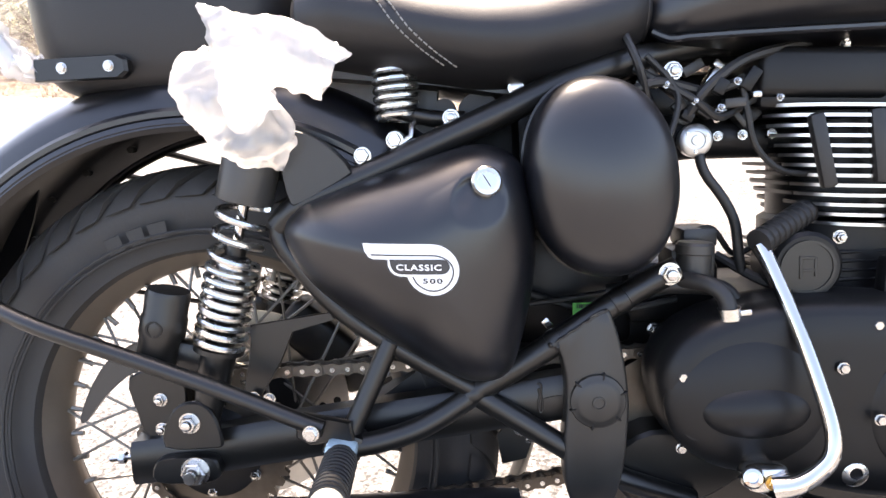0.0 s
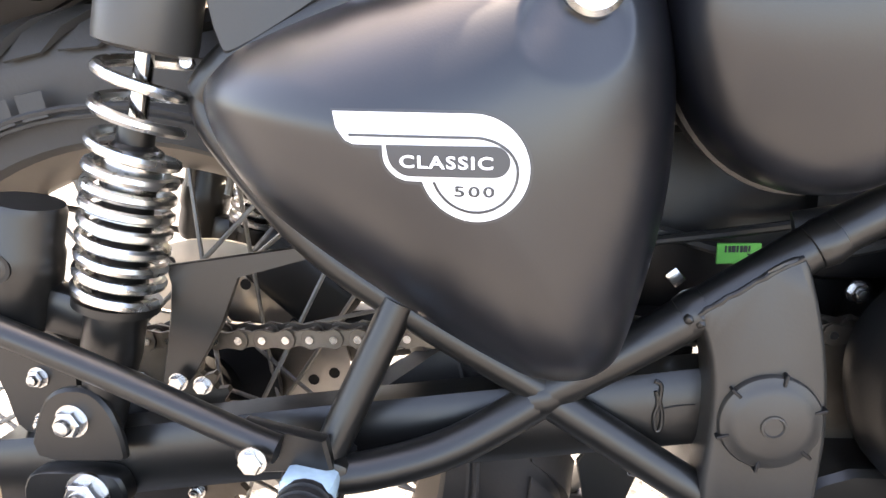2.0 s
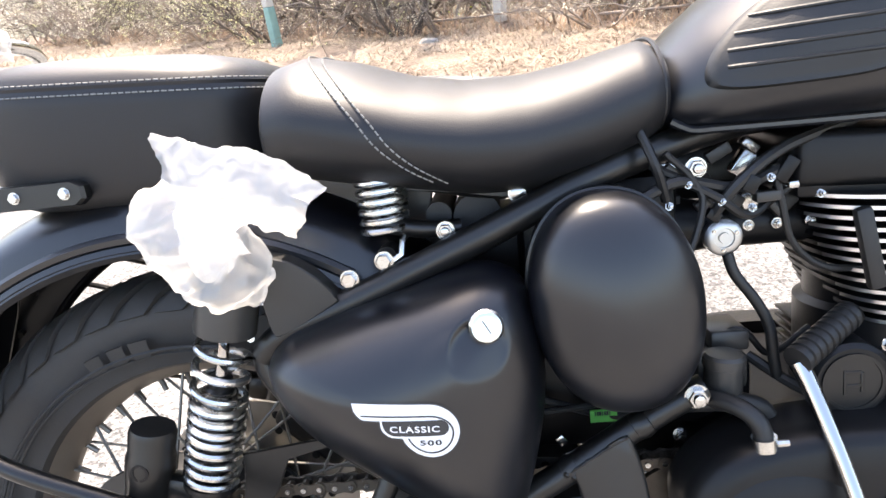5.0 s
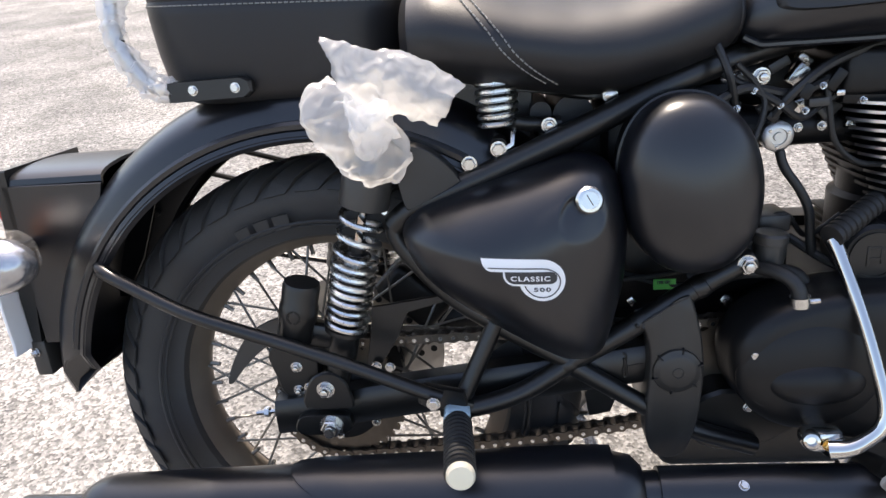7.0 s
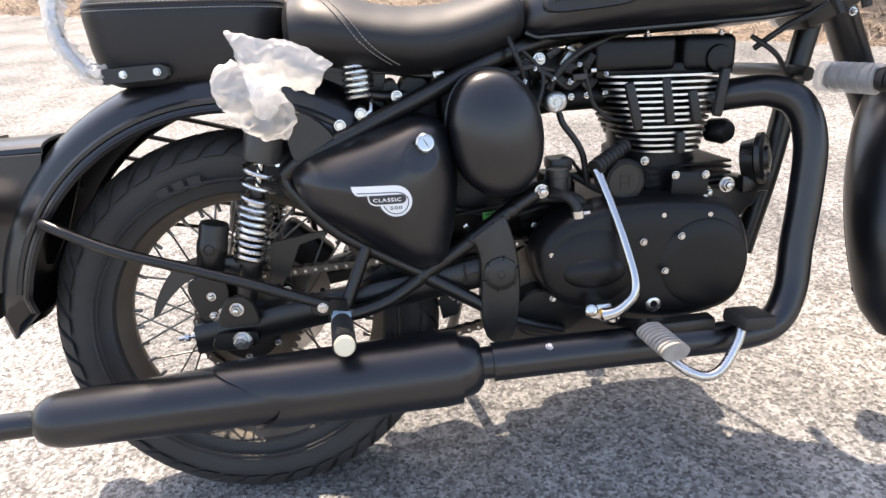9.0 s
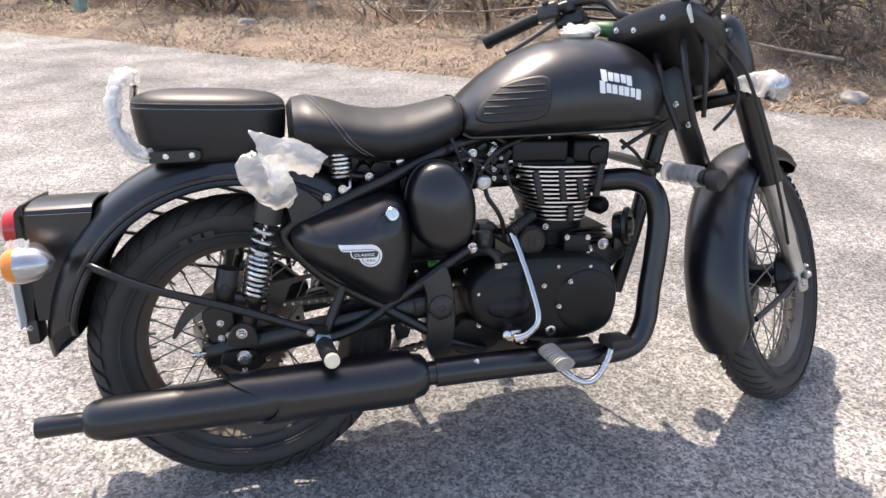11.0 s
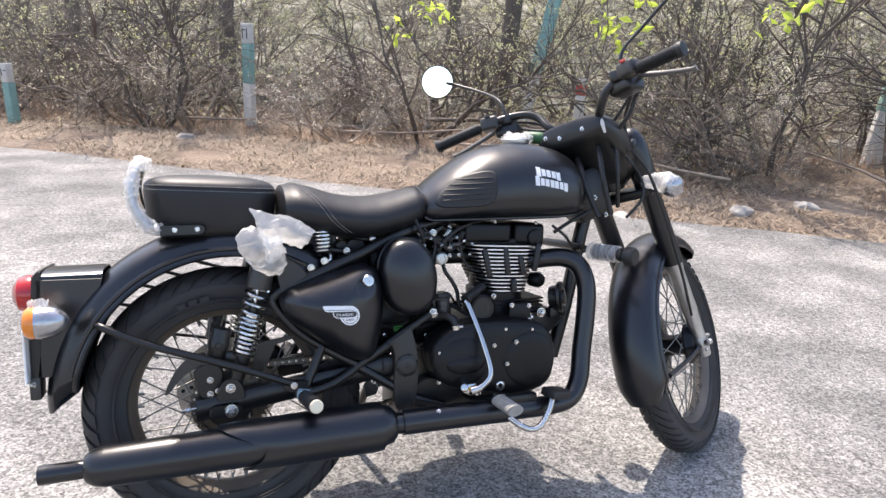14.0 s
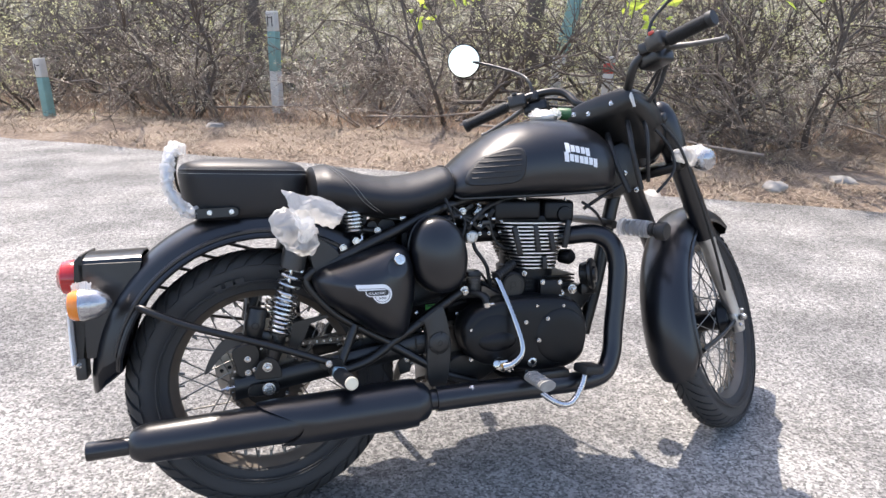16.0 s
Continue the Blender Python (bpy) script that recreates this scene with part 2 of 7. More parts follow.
LEAF = leaf_material("olive_leaf", (0.42, 0.42, 0.24), 0.45, 0.55, 0.5)
FRESHLEAF = leaf_material("fresh_green_leaf", (0.5, 0.6, 0.1), 0.45, 0.5, 0.35)
DRYLEAF = leaf_material("dry_leaf", (0.3, 0.21, 0.15), 0.6, 0.45, 0.5)
# pale leaf colour stands in for sunlit specks among the twigs
PALELEAF = leaf_material("pale_speck_leaf", (0.6, 0.56, 0.47), 0.45, 0.6, 0.35)
CONCRETE = material("whitewashed_concrete", (0.62, 0.6, 0.55), 0.85, spread=0.25, scale=10, bump=0.5, bump_scale=70, depth=0.004)
TEALPAINT = material("faded_teal_paint", (0.22, 0.38, 0.34), 0.65, spread=0.25, scale=14, bump=0.4, bump_scale=70, depth=0.003)
REDPAINT = material("faded_red_paint", (0.5, 0.07, 0.05), 0.6, spread=0.2, scale=14)
INK = material("dark_paint_mark", (0.05, 0.05, 0.05), 0.7)
ROCK = material("pale_rock", (0.33, 0.31, 0.28), 0.85, spread=0.3, scale=8, bump=0.7, bump_scale=30, depth=0.01)


# ---- mesh helpers ----
def part(name, bm, mat, parent=None, label="", at=None, sharp=38):
    """Links a bmesh as one mesh object, under a parent if given."""
    bmesh.ops.recalc_face_normals(bm, faces=bm.faces)
    for f in bm.faces:
        f.smooth = True
    lim = radians(sharp)
    for e in bm.edges:
        if len(e.link_faces) == 2 and e.calc_face_angle(0) > lim:
            e.smooth = False
    me = bpy.data.meshes.new(name)
    bm.to_mesh(me)
    bm.free()
    me.materials.append(mat)
    ob = new(name, me)
    if parent:
        ob.parent = parent
    if at:
        ob.matrix_basis = at
    if label:
        tagged(ob, label)
    return ob


def linked(name, ob, parent, at):
    """Another object on ob's mesh."""
    o = new(name, ob.data)
    o.parent = parent
    o.matrix_basis = at
    return o


def rings(bm, loops, closed=True, caps=True):
    """Skins a list of loops, each a list of points."""
    vs = [[bm.verts.new(p) for p in loop] for loop in loops]
    n = len(vs[0])
    for a, b in zip(vs, vs[1:]):
        for i in range(n if closed else n - 1):
            j = (i + 1) % n
            bm.faces.new((a[i], a[j], b[j], b[i]))
    if caps and closed:
        bm.faces.new(vs[0][::-1])
        bm.faces.new(vs[-1])
    return bm


def smooth_line(pts, per=6, closed=False):
    """A Catmull-Rom line through the points."""
    P = [Vector(p) for p in pts]
    n, out = len(P), []
    for i in range(n if closed else n - 1):
        if closed:
            a, b, c, d = P[i - 1], P[i], P[(i + 1) % n], P[(i + 2) % n]
        else:
            a, b, c, d = P[max(i - 1, 0)], P[i], P[i + 1], P[min(i + 2, n - 1)]
        for k in range(per):
            t = k / per
            out.append(0.5 * ((2 * b) + (c - a) * t + (2 * a - 5 * b + 4 * c - d) * t * t + (3 * b - a - 3 * c + d) * t ** 3))
    if not closed:
        out.append(P[-1])
    return out


def tube(bm, pts, r, seg=12, per=6, closed=False, caps=True):
    """A round tube along a smoothed line. r: a radius, or one for each given point."""
    line = smooth_line(pts, per, closed) if per > 1 else [Vector(p) for p in pts]
    n = len(line)
    if isinstance(r, (int, float)):
        rad = [r] * n
    else:
        rad = [float(np.interp(i / max(1, n - 1) * (len(r) - 1), range(len(r)), r)) for i in range(n)]
    loops, side = [], None
    for i, p in enumerate(line):
        a = line[i - 1] if (i or closed) else p
        b = line[(i + 1) % n] if (i < n - 1 or closed) else p
        d = (b - a).normalized()
        if side is None:
            side = d.cross(Vector((0.13, 0.31, 0.94)))
            if side.length < 0.1:
                side = d.cross(Vector((1, 0, 0)))
        side = (side - d * side.dot(d)).normalized()
        up = d.cross(side)
        loops.append([p + (side * math.cos(2 * math.pi * k / seg) + up * math.sin(2 * math.pi * k / seg)) * rad[i] for k in range(seg)])
    if closed:
        loops.append(loops[0])
    return rings(bm, loops, True, caps and not closed)


def dashes(bm, pts, r, on=0.0042, off=0.0018):
    """Short stitches along a line."""
    P = [Vector(p) for p in pts]
    cum = [0.0]
    for a, b in zip(P, P[1:]):
        cum.append(cum[-1] + (b - a).length)
    at = lambda s: Vector(tuple(float(np.interp(s, cum, [p[c] for p in P])) for c in range(3)))
    s = 0.0
    while s + on < cum[-1]:
        tube(bm, [at(s), at(s + on / 2), at(s + on)], r, 5, 1)
        s += on + off
    return bm


def frame_to(origin, direction, up=(0, 0, 1)):
    """A matrix whose z axis runs along direction."""
    return Matrix.Translation(origin) @ Vector(direction).to_track_quat("Z", "Y").to_matrix().to_4x4()


def lathe(bm, profile, m=None, seg=24, hollow=False):
    """Turns a profile of (radius, height) round the z axis of m. hollow: a closed profile, as of a hoop."""
    if hollow:
        profile = list(profile) + [profile[0]]
    m = m or Matrix()
    loops = [[m @ Vector((r * math.cos(2 * math.pi * k / seg), r * math.sin(2 * math.pi * k / seg), h)) for k in range(seg)] for r, h in profile]
    if hollow:
        rings(bm, loops, True, False)
        bmesh.ops.remove_doubles(bm, verts=bm.verts, dist=1e-6)
        return bm
    return rings(bm, loops, True, True)


def block(bm, size, m=None, bevel=0.003, segs=2):
    """A bevelled box of that size centred on m."""
    tmp = bmesh.new()
    bmesh.ops.create_cube(tmp, size=1)
    bmesh.ops.scale(tmp, vec=size, verts=tmp.verts)
    if bevel:
        bmesh.ops.bevel(tmp, geom=tmp.edges[:], offset=bevel, segments=segs, affect="EDGES", profile=0.5)
    bmesh.ops.transform(tmp, matrix=m or Matrix(), verts=tmp.verts)
    me = bpy.data.meshes.new("tmp")
    tmp.to_mesh(me)
    tmp.free()
    bm.from_mesh(me)
    bpy.data.meshes.remove(me)
    return bm


def plate(bm, outline, y0, y1, bevel=0.0015):
    """An (x, z) outline given thickness from y0 to y1."""
    n = len(outline)
    cx, cz = sum(p[0] for p in outline) / n, sum(p[1] for p in outline) / n
    def inset(d):
        res = []
        for x, z in outline:
            l = math.hypot(x - cx, z - cz)
            k = (l - d) / l
            res.append((cx + (x - cx) * k, cz + (z - cz) * k))
        return res
    s = 1 if y1 > y0 else -1
    small = inset(bevel)
    loops = [[(x, y0, z) for x, z in small], [(x, y0 + s * bevel, z) for x, z in outline], [(x, y1 - s * bevel, z) for x, z in outline], [(x, y1, z) for x, z in small]]
    return rings(bm, loops)


def curve2(pts, per=6):
    return [(p.x, p.y) for p in smooth_line([(x, z, 0) for x, z in pts], per, True)]


def bolt_mesh(bm, r, h, washer=1.2, dome=True):
    """A hexagon bolt head on a washer, along z."""
    lathe(bm, [(r * 0.5, 0), (r * washer, 0), (r * washer, h * 0.22), (r * 0.8, h * 0.24)], seg=20)
    hexa = [[(q * math.cos(math.pi / 3 * k), q * math.sin(math.pi / 3 * k), z) for k in range(6)] for q, z in ((r, h * 0.22), (r, h * 0.85), (r * 0.86, h))]
    rings(bm, hexa)
    if dome:
        lathe(bm, [(r * 0.62, h * 0.9), (r * 0.6, h * 1.25), (r * 0.5, h * 1.42), (r * 0.25, h * 1.5)], seg=14)
    return bm


# ---- ground, road and hillside ----
ALONG, AWAY = Vector((0.819, -0.573, 0)), Vector((0.573, 0.819, 0))
EDGE = 4.0


def plan(s, n):
    """A place on the ground from metres along the road and metres across it."""
    p = ALONG * s + AWAY * n
    return p.x, p.y


def rise(s, n):
    """The ground's height: level under the road, a low bank, then a hillside."""
    h = -0.03
    d = n - EDGE
    side = max(-0.22, min(0.25, 0.035 * s))
    if d > 0:
        h = -0.03 + 0.06 * min(1, d / 0.25) + (0.11 + 0.5 * side) * min(1, max(0, d - 0.2) / 2.2) ** 1.3
        h += 0.05 * noise.noise((s * 0.9, n * 0.9, 0)) * min(1, d)
    if d > 3.2:
        h += (d - 3.2) * 0.16 * min(1, (d - 3.2) / 3)
    if d > 9:
        h += (d - 9) * 0.36 + 0.5 * noise.noise((s * 0.2, n * 0.2, 3))
    if n < -7:
        h += min(3, (-7 - n) * 0.08)
    return h


def ground_sheet():
    ss = [-1500, -500, -150, -60, -30] + [-20 + i * 0.5 for i in range(81)] + [30, 60, 150, 500, 1500]
    nn = [-1500, -400, -100, -40, -20, -12, -8, -4, 0, 3, 3.8] + [4.0 + 0.25 * i for i in range(22)] + [9.5 + 1.0 * i for i in range(22)] + [36, 60, 150, 500, 1500]
    verts = []
    for n in nn:
        for s in ss:
            x, y = plan(s, n)
            z = rise(s, min(n, 36)) if n > -1000 else 3
            verts.append((x, y, z))
    w = len(ss)
    faces, mats = [], []
    for j in range(len(nn) - 1):
        for i in range(w - 1):
            faces.append((j * w + i, j * w + i + 1, (j + 1) * w + i + 1, (j + 1) * w + i))
            mats.append(1 if nn[j] > 7.2 else 0)
    me = bpy.data.meshes.new("ground")
    me.from_pydata(verts, [], faces)
    me.materials.append(EARTH), me.materials.append(HILL)
    me.polygons.foreach_set("material_index", mats)
    me.polygons.foreach_set("use_smooth", [True] * len(faces))
    return tagged(new("ground", me), "brown dry roadside bank rising to scrubby hillside", "ground", kind="structure")


def road_sheet():
    ss = [-200, -80, -40] + [-25 + i * 0.2 for i in range(251)] + [40, 80, 200]
    verts, faces = [], []
    rows = 14
    for s in ss:
        e = EDGE + 0.16 * noise.noise((s * 0.55, 0, 7)) + 0.05 * noise.noise((s * 3.1, 0, 9))
        for j in range(rows):
            n = -6.5 + (e + 6.5) * j / (rows - 1)
            x, y = plan(s, n)
            verts.append((x, y, 0.0))
        x, y = plan(s, e + 0.03)
        verts.append((x, y, -0.05))
    w = rows + 1
    for i in range(len(ss) - 1):
        for j in range(w - 1):
            faces.append((i * w + j, (i + 1) * w + j, (i + 1) * w + j + 1, i * w + j + 1))
    me = bpy.data.meshes.new("road")
    me.from_pydata(verts, [], faces)
    me.materials.append(ASPHALT)
    return tagged(new("road", me), "worn light grey asphalt road with fine aggregate and painted tree dapple", "road", kind="structure")


ground_sheet()
road_sheet()

# ---- the motorcycle ----
LEANING = radians(11)
bike = new("motorcycle")
bike.matrix_basis = Matrix.Translation((0, 0.125 * math.cos(LEANING) - 0.31 * math.sin(LEANING), 0)) @ Matrix.Rotation(-LEANING, 4, "X")
tagged(bike, "matt black classic motorcycle leaning on its side stand", "motorcycle")

RAKE, STEER, HEAD = radians(23), radians(37), Vector((1.003, 0, 0.9))
STEERED = Matrix.Translation(HEAD) @ Matrix.Rotation(STEER, 4, Vector((-math.sin(RAKE), 0, math.cos(RAKE)))) @ Matrix.Translation(-HEAD)

# small shift and turn that fit bars and casquette to the camera's view
BARSET = Matrix.Translation((0.9514, 0.0136, 0.9876)) @ Matrix.Rotation(radians(-2.3), 4, "X") @ Matrix.Rotation(radians(0.96), 4, "Y") @ Matrix.Rotation(radians(0.36), 4, "Z") @ Matrix.Translation((-0.95, 0, -1.0)) @ STEERED

BOLTS = {}


def bolt(at, direction=(0, -1, 0), r=0.006, h=0.006, mat=None, parent=None, dome=True, name="bolt", label=""):
    """A bolt head on the motorcycle; alike bolts share a mesh."""
    mat = mat or STEEL
    key = (round(r, 4), round(h, 4), mat.name, dome)
    m = frame_to(at, direction)
    if key not in BOLTS:
        BOLTS[key] = part(name, bolt_mesh(bmesh.new(), r, h, dome=dome), mat, parent or bike, label, m)
        return BOLTS[key]
    return linked(name, BOLTS[key], parent or bike, m)


def wheel(name, centre, steer, tyre_r, half, rim_r, lugs, hub_r):
    """A spoked wheel: hub with tyre, rim and spokes under it. Its axle lies along y."""
    at = steer @ Matrix.Translation(centre)
    bm = bmesh.new()
    turn = Matrix.Rotation(radians(90), 4, "X")
    lathe(bm, [(0.012, -0.1), (0.012, -0.075), (hub_r * 0.7, -0.07), (hub_r, -0.05), (hub_r, -0.043), (hub_r * 0.55, -0.038), (hub_r * 0.5, 0), (hub_r * 0.55, 0.038), (hub_r, 0.043), (hub_r, 0.05), (hub_r * 0.7, 0.07), (0.012, 0.075), (0.012, 0.1)], turn, 40)
    hub = part(name, bm, CASE, bike, "", at)
    # tyre: rounded section with a worn groove line on the shoulder
    prof = []
    depth = tyre_r - rim_r
    for k in range(25):
        a = math.pi * k / 24
        w = -math.cos(a)
        u = math.sin(a)
        prof.append((rim_r + depth * u ** 0.62, half * (w * (1.0 + 0.06 * math.sin(a) - 0.34 * (1 - u) ** 2))))
    bm = bmesh.new()
    lathe(bm, [(rim_r - 0.004, -half * 0.55)] + prof + [(rim_r - 0.004, half * 0.55)], turn, 96, True)
    tyre = part("tyre", bm, TYRE, hub, "dusty black rubber tyre with slanted tread grooves")
    for side in (-1, 1):
        for rr, yy in ((rim_r + depth * 0.2, 0.92), (rim_r + depth * 0.26, 0.98)):
            bm = bmesh.new()
            tube(bm, [(rr * math.cos(q), side * half * yy, rr * math.sin(q)) for q in [2 * math.pi * k / 64 for k in range(64)]], 0.0022, 6, 1, True)
            part("sidewall_ridge", bm, TYRE, hub)
    # tread blocks
    bm = bmesh.new()
    for k in range(lugs):
        a0 = 2 * math.pi * k / lugs
        for side in (-1, 1):
            pts = []
            for q in range(5):
                t = q / 4
                ph = math.pi / 2 - side * (0.10 + 0.92 * t)
                u, w = math.sin(ph), -math.cos(ph)
                rr = rim_r + depth * u ** 0.62
                yy = half * (w * (1.0 + 0.06 * math.sin(ph)))
                a = a0 + 0.2 * t + (math.pi / lugs if side > 0 else 0)
                wd = math.pi / lugs * 1.42
                nx = Vector((math.cos(a), 0, math.sin(a)))
                lift = (0.0045, 0.0068, 0.0068, 0.0058, 0.002)[q] * (1 if lugs < 50 else 0.7)
                out = (nx * u * 1.1 + Vector((0, w, 0))).normalized()
                base = [nx.copy(), Vector((math.cos(a + wd), 0, math.sin(a + wd)))]
                pts.append([b * rr + Vector((0, yy, 0)) for b in base] + [b * rr + Vector((0, yy, 0)) + out * lift for b in base[::-1]])
            rings(bm, pts)
    part("tread", bm, TYRE, hub, "shallow slanted tread blocks")
    # rim
    bm = bmesh.new()
    prof = [(rim_r + 0.008, -half * 0.6), (rim_r + 0.01, -half * 0.56), (rim_r - 0.004, -half * 0.52), (rim_r - 0.012, -half * 0.35), (rim_r - 0.02, -half * 0.15), (rim_r - 0.022, 0), (rim_r - 0.02, half * 0.15), (rim_r - 0.012, half * 0.35), (rim_r - 0.004, half * 0.52), (rim_r + 0.01, half * 0.56), (rim_r + 0.008, half * 0.6)]
    prof += [(rim_r - 0.001, half * 0.4), (rim_r - 0.015, 0), (rim_r - 0.001, -half * 0.4)]
    lathe(bm, prof, turn, 96, True)
    part("rim", bm, RIM, hub, "black wheel rim with a film of dust")
    # spokes and nipples
    bm = bmesh.new()
    reach = rim_r - 0.018
    lean = math.asin(min(0.9, hub_r * 0.93 / reach))
    tube(bm, [(0, 0, 0), (0, 0, 1)], 0.0018, 6, 1)
    spoke = None
    for k in range(40):
        a = 2 * math.pi * k / 40
        side = -1 if k % 2 else 1
        twist = (1 if (k // 2) % 2 else -1) * 1.15
        p = Vector((math.cos(a) * reach, 0.006 * side, math.sin(a) * reach))
        q = Vector((math.cos(a + twist) * hub_r * 0.92, 0.046 * side, math.sin(a + twist) * hub_r * 0.92))
        m = frame_to(q, p - q) @ Matrix.Diagonal((1, 1, (p - q).length, 1))
        if spoke is None:
            spoke = part("spoke", bm, SPOKE, hub, "", m)
        else:
            linked("spoke", spoke, hub, m)
    nip = None
    for k in range(40):
        a = 2 * math.pi * k / 40
        d = Vector((-math.cos(a), 0, -math.sin(a)))
        m = frame_to(Vector((math.cos(a), 0, math.sin(a))) * (reach + 0.003), d)
        if nip is None:
            nip = part("spoke_nipple", lathe(bmesh.new(), [(0.0042, 0), (0.0042, 0.006), (0.003, 0.008), (0.003, 0.02)], seg=8), SPOKE, hub, "", m)
        else:
            linked("spoke_nipple", nip, hub, m)
    return hub


rear = wheel("rear_wheel", Vector((-0.003, -0.003, 0.303)), Matrix.Translation((0, -0.003, 0.303)) @ Matrix.Rotation(radians(-1), 4, "X") @ Matrix.Translation((0, 0.003, -0.303)), 0.31, 0.061, 0.221, 44, 0.068)
for a0, a1 in ((98, 102.5), (104, 108), (110, 114)):
    bm = bmesh.new()
    rings(bm, [[(r * math.cos(radians(a)), -y, r * math.sin(radians(a))) for a in (a0, (a0 + a1) / 2, a1)] for r, y in ((0.24, 0.0595), (0.2402, 0.0605), (0.2575, 0.061), (0.258, 0.059))], closed=False)
    part("sidewall_mark", bm, RUBBER, rear, "plain raised sidewall mark")
FRONTAXLE = Vector((1.3046, 0, 0.3077))
front = wheel("front_wheel", FRONTAXLE, STEERED, 0.312, 0.046, 0.236, 56, 0.06)


# tail, mudguards
def mudguard(name, centre, radius, a0, a1, half, drop, mat, at, label, sweep=4, box=2.0):
    """An arched sheet with a crowned section and a rolled edge; angles in degrees from straight ahead, upwards."""
    bm = bmesh.new()
    sect = []
    for k in range(17):
        t = -1 + 2 * k / 16
        u = math.sin(t * 1.35) / math.sin(1.35)
        sect.append((half * u, -drop * (1 - (1 - abs(u) ** box) ** (1 / box))))
    edge = [(-half - 0.004, -drop - 0.001), (-half - 0.006, -drop - 0.006), (-half - 0.002, -drop - 0.011)]
    sect = edge[::-1] + sect + [(-y, z) for y, z in edge]
    n = 48
    outer, inner = [], []
    for i in range(n + 1):
        tip = min(1, min(i, n - i) / 2.0)
        row, row2 = [], []
        for y, z in sect:
            k = 1 if tip >= 1 else (0.8 + 0.2 * tip)
            a = radians(a0 + (a1 - sweep * min(1, abs(y) / half) ** 9 - a0) * i / n)
            for lst, off in ((row, 0), (row2, -0.003)):
                r = radius + z + off
                lst.append((centre[0] + r * math.cos(a), centre[1] + y * k, centre[2] + r * math.sin(a)))
        outer.append(row)
        inner.append(row2)
    loops = [o + i[::-1] for o, i in zip(outer, inner)]
    rings(bm, loops)
    return part(name, bm, mat, bike, label, at)


mudguard("rear_mudguard", (0.008, 0, 0.332), 0.388, 40, 181.5, 0.1, 0.056, PAINT, None, "matt black rear mudguard with rolled edge", 9, 2.5)
mudguard("front_mudguard", tuple(FRONTAXLE), 0.35, 60, 201, 0.068, 0.045, PAINT, STEERED, "matt black front mudguard")
# rib along the rear mudguard's side
bm = bmesh.new()
tube(bm, [(0.008 + 0.336 * math.cos(radians(a)), -0.0985, 0.332 + 0.336 * math.sin(radians(a))) for a in range(58, 168, 6)], 0.0065, 8)
part("mudguard_rib", bm, PAINT, bike)

# tail box, lamp and plate
bm = bmesh.new()
for side in (-1, 1):
    plate(bm, [(-0.376, 0.617), (-0.25, 0.615), (-0.266, 0.56), (-0.305, 0.47), (-0.345, 0.41), (-0.376, 0.41)], 0.074 * side - 0.002, 0.074 * side + 0.002, 0.001)
loops = []
for x in (-0.376, -0.31, -0.25):
    top = [(0.0742 * math.cos(radians(a)), 0.617 + 0.018 * math.sin(radians(a)) ** 0.6) for a in range(0, 181, 12)]
    loops.append([(x, y, z) for y, z in top] + [(x, y * 0.96, z - 0.004) for y, z in top[::-1]])
rings(bm, loops)
part("tail_bracket", bm, PAINT, bike, "matt black folded steel tail bracket")
bm = bmesh.new()
plate(bm, [(-0.395, 0.47), (-0.383, 0.624), (-0.372, 0.636), (-0.366, 0.636), (-0.374, 0.47), (-0.384, 0.4), (-0.394, 0.4)], -0.076, 0.076, 0.002)
part("plate_carrier", bm, FRAME, bike)
bm = bmesh.new()
lathe(bm, [(0.038, 0), (0.04, 0.004), (0.04, 0.02), (0.036, 0.035), (0.021, 0.045), (0.004, 0.047)], frame_to((-0.387, 0, 0.58), (-1, 0, 0)), 32)
part("tail_light", bm, RED, bike, "round red tail lamp lens")
bm = bmesh.new()
plate(bm, curve2([(-0.104, 0.42), (-0.09, 0.405), (0.09, 0.405), (0.104, 0.42), (0.104, 0.505), (0.09, 0.52), (-0.09, 0.52), (-0.104, 0.505)], 4), -0.002, 0.002, 0.0008)
bm.transform(Matrix.Translation((-0.3985, 0, 0)) @ Matrix.Rotation(radians(90), 4, "Z"))
part("number_plate", bm, WHITE, bike, "blank white number plate seen edge on")
bm = bmesh.new()
block(bm, (0.022, 0.05, 0.05), Matrix.Translation((-0.39, -0.052, 0.388)), 0.004)
part("reflector", bm, PLASTIC, bike)
bolt((-0.392, -0.076, 0.398), (-0.4, -1, 0), 0.005, 0.006)


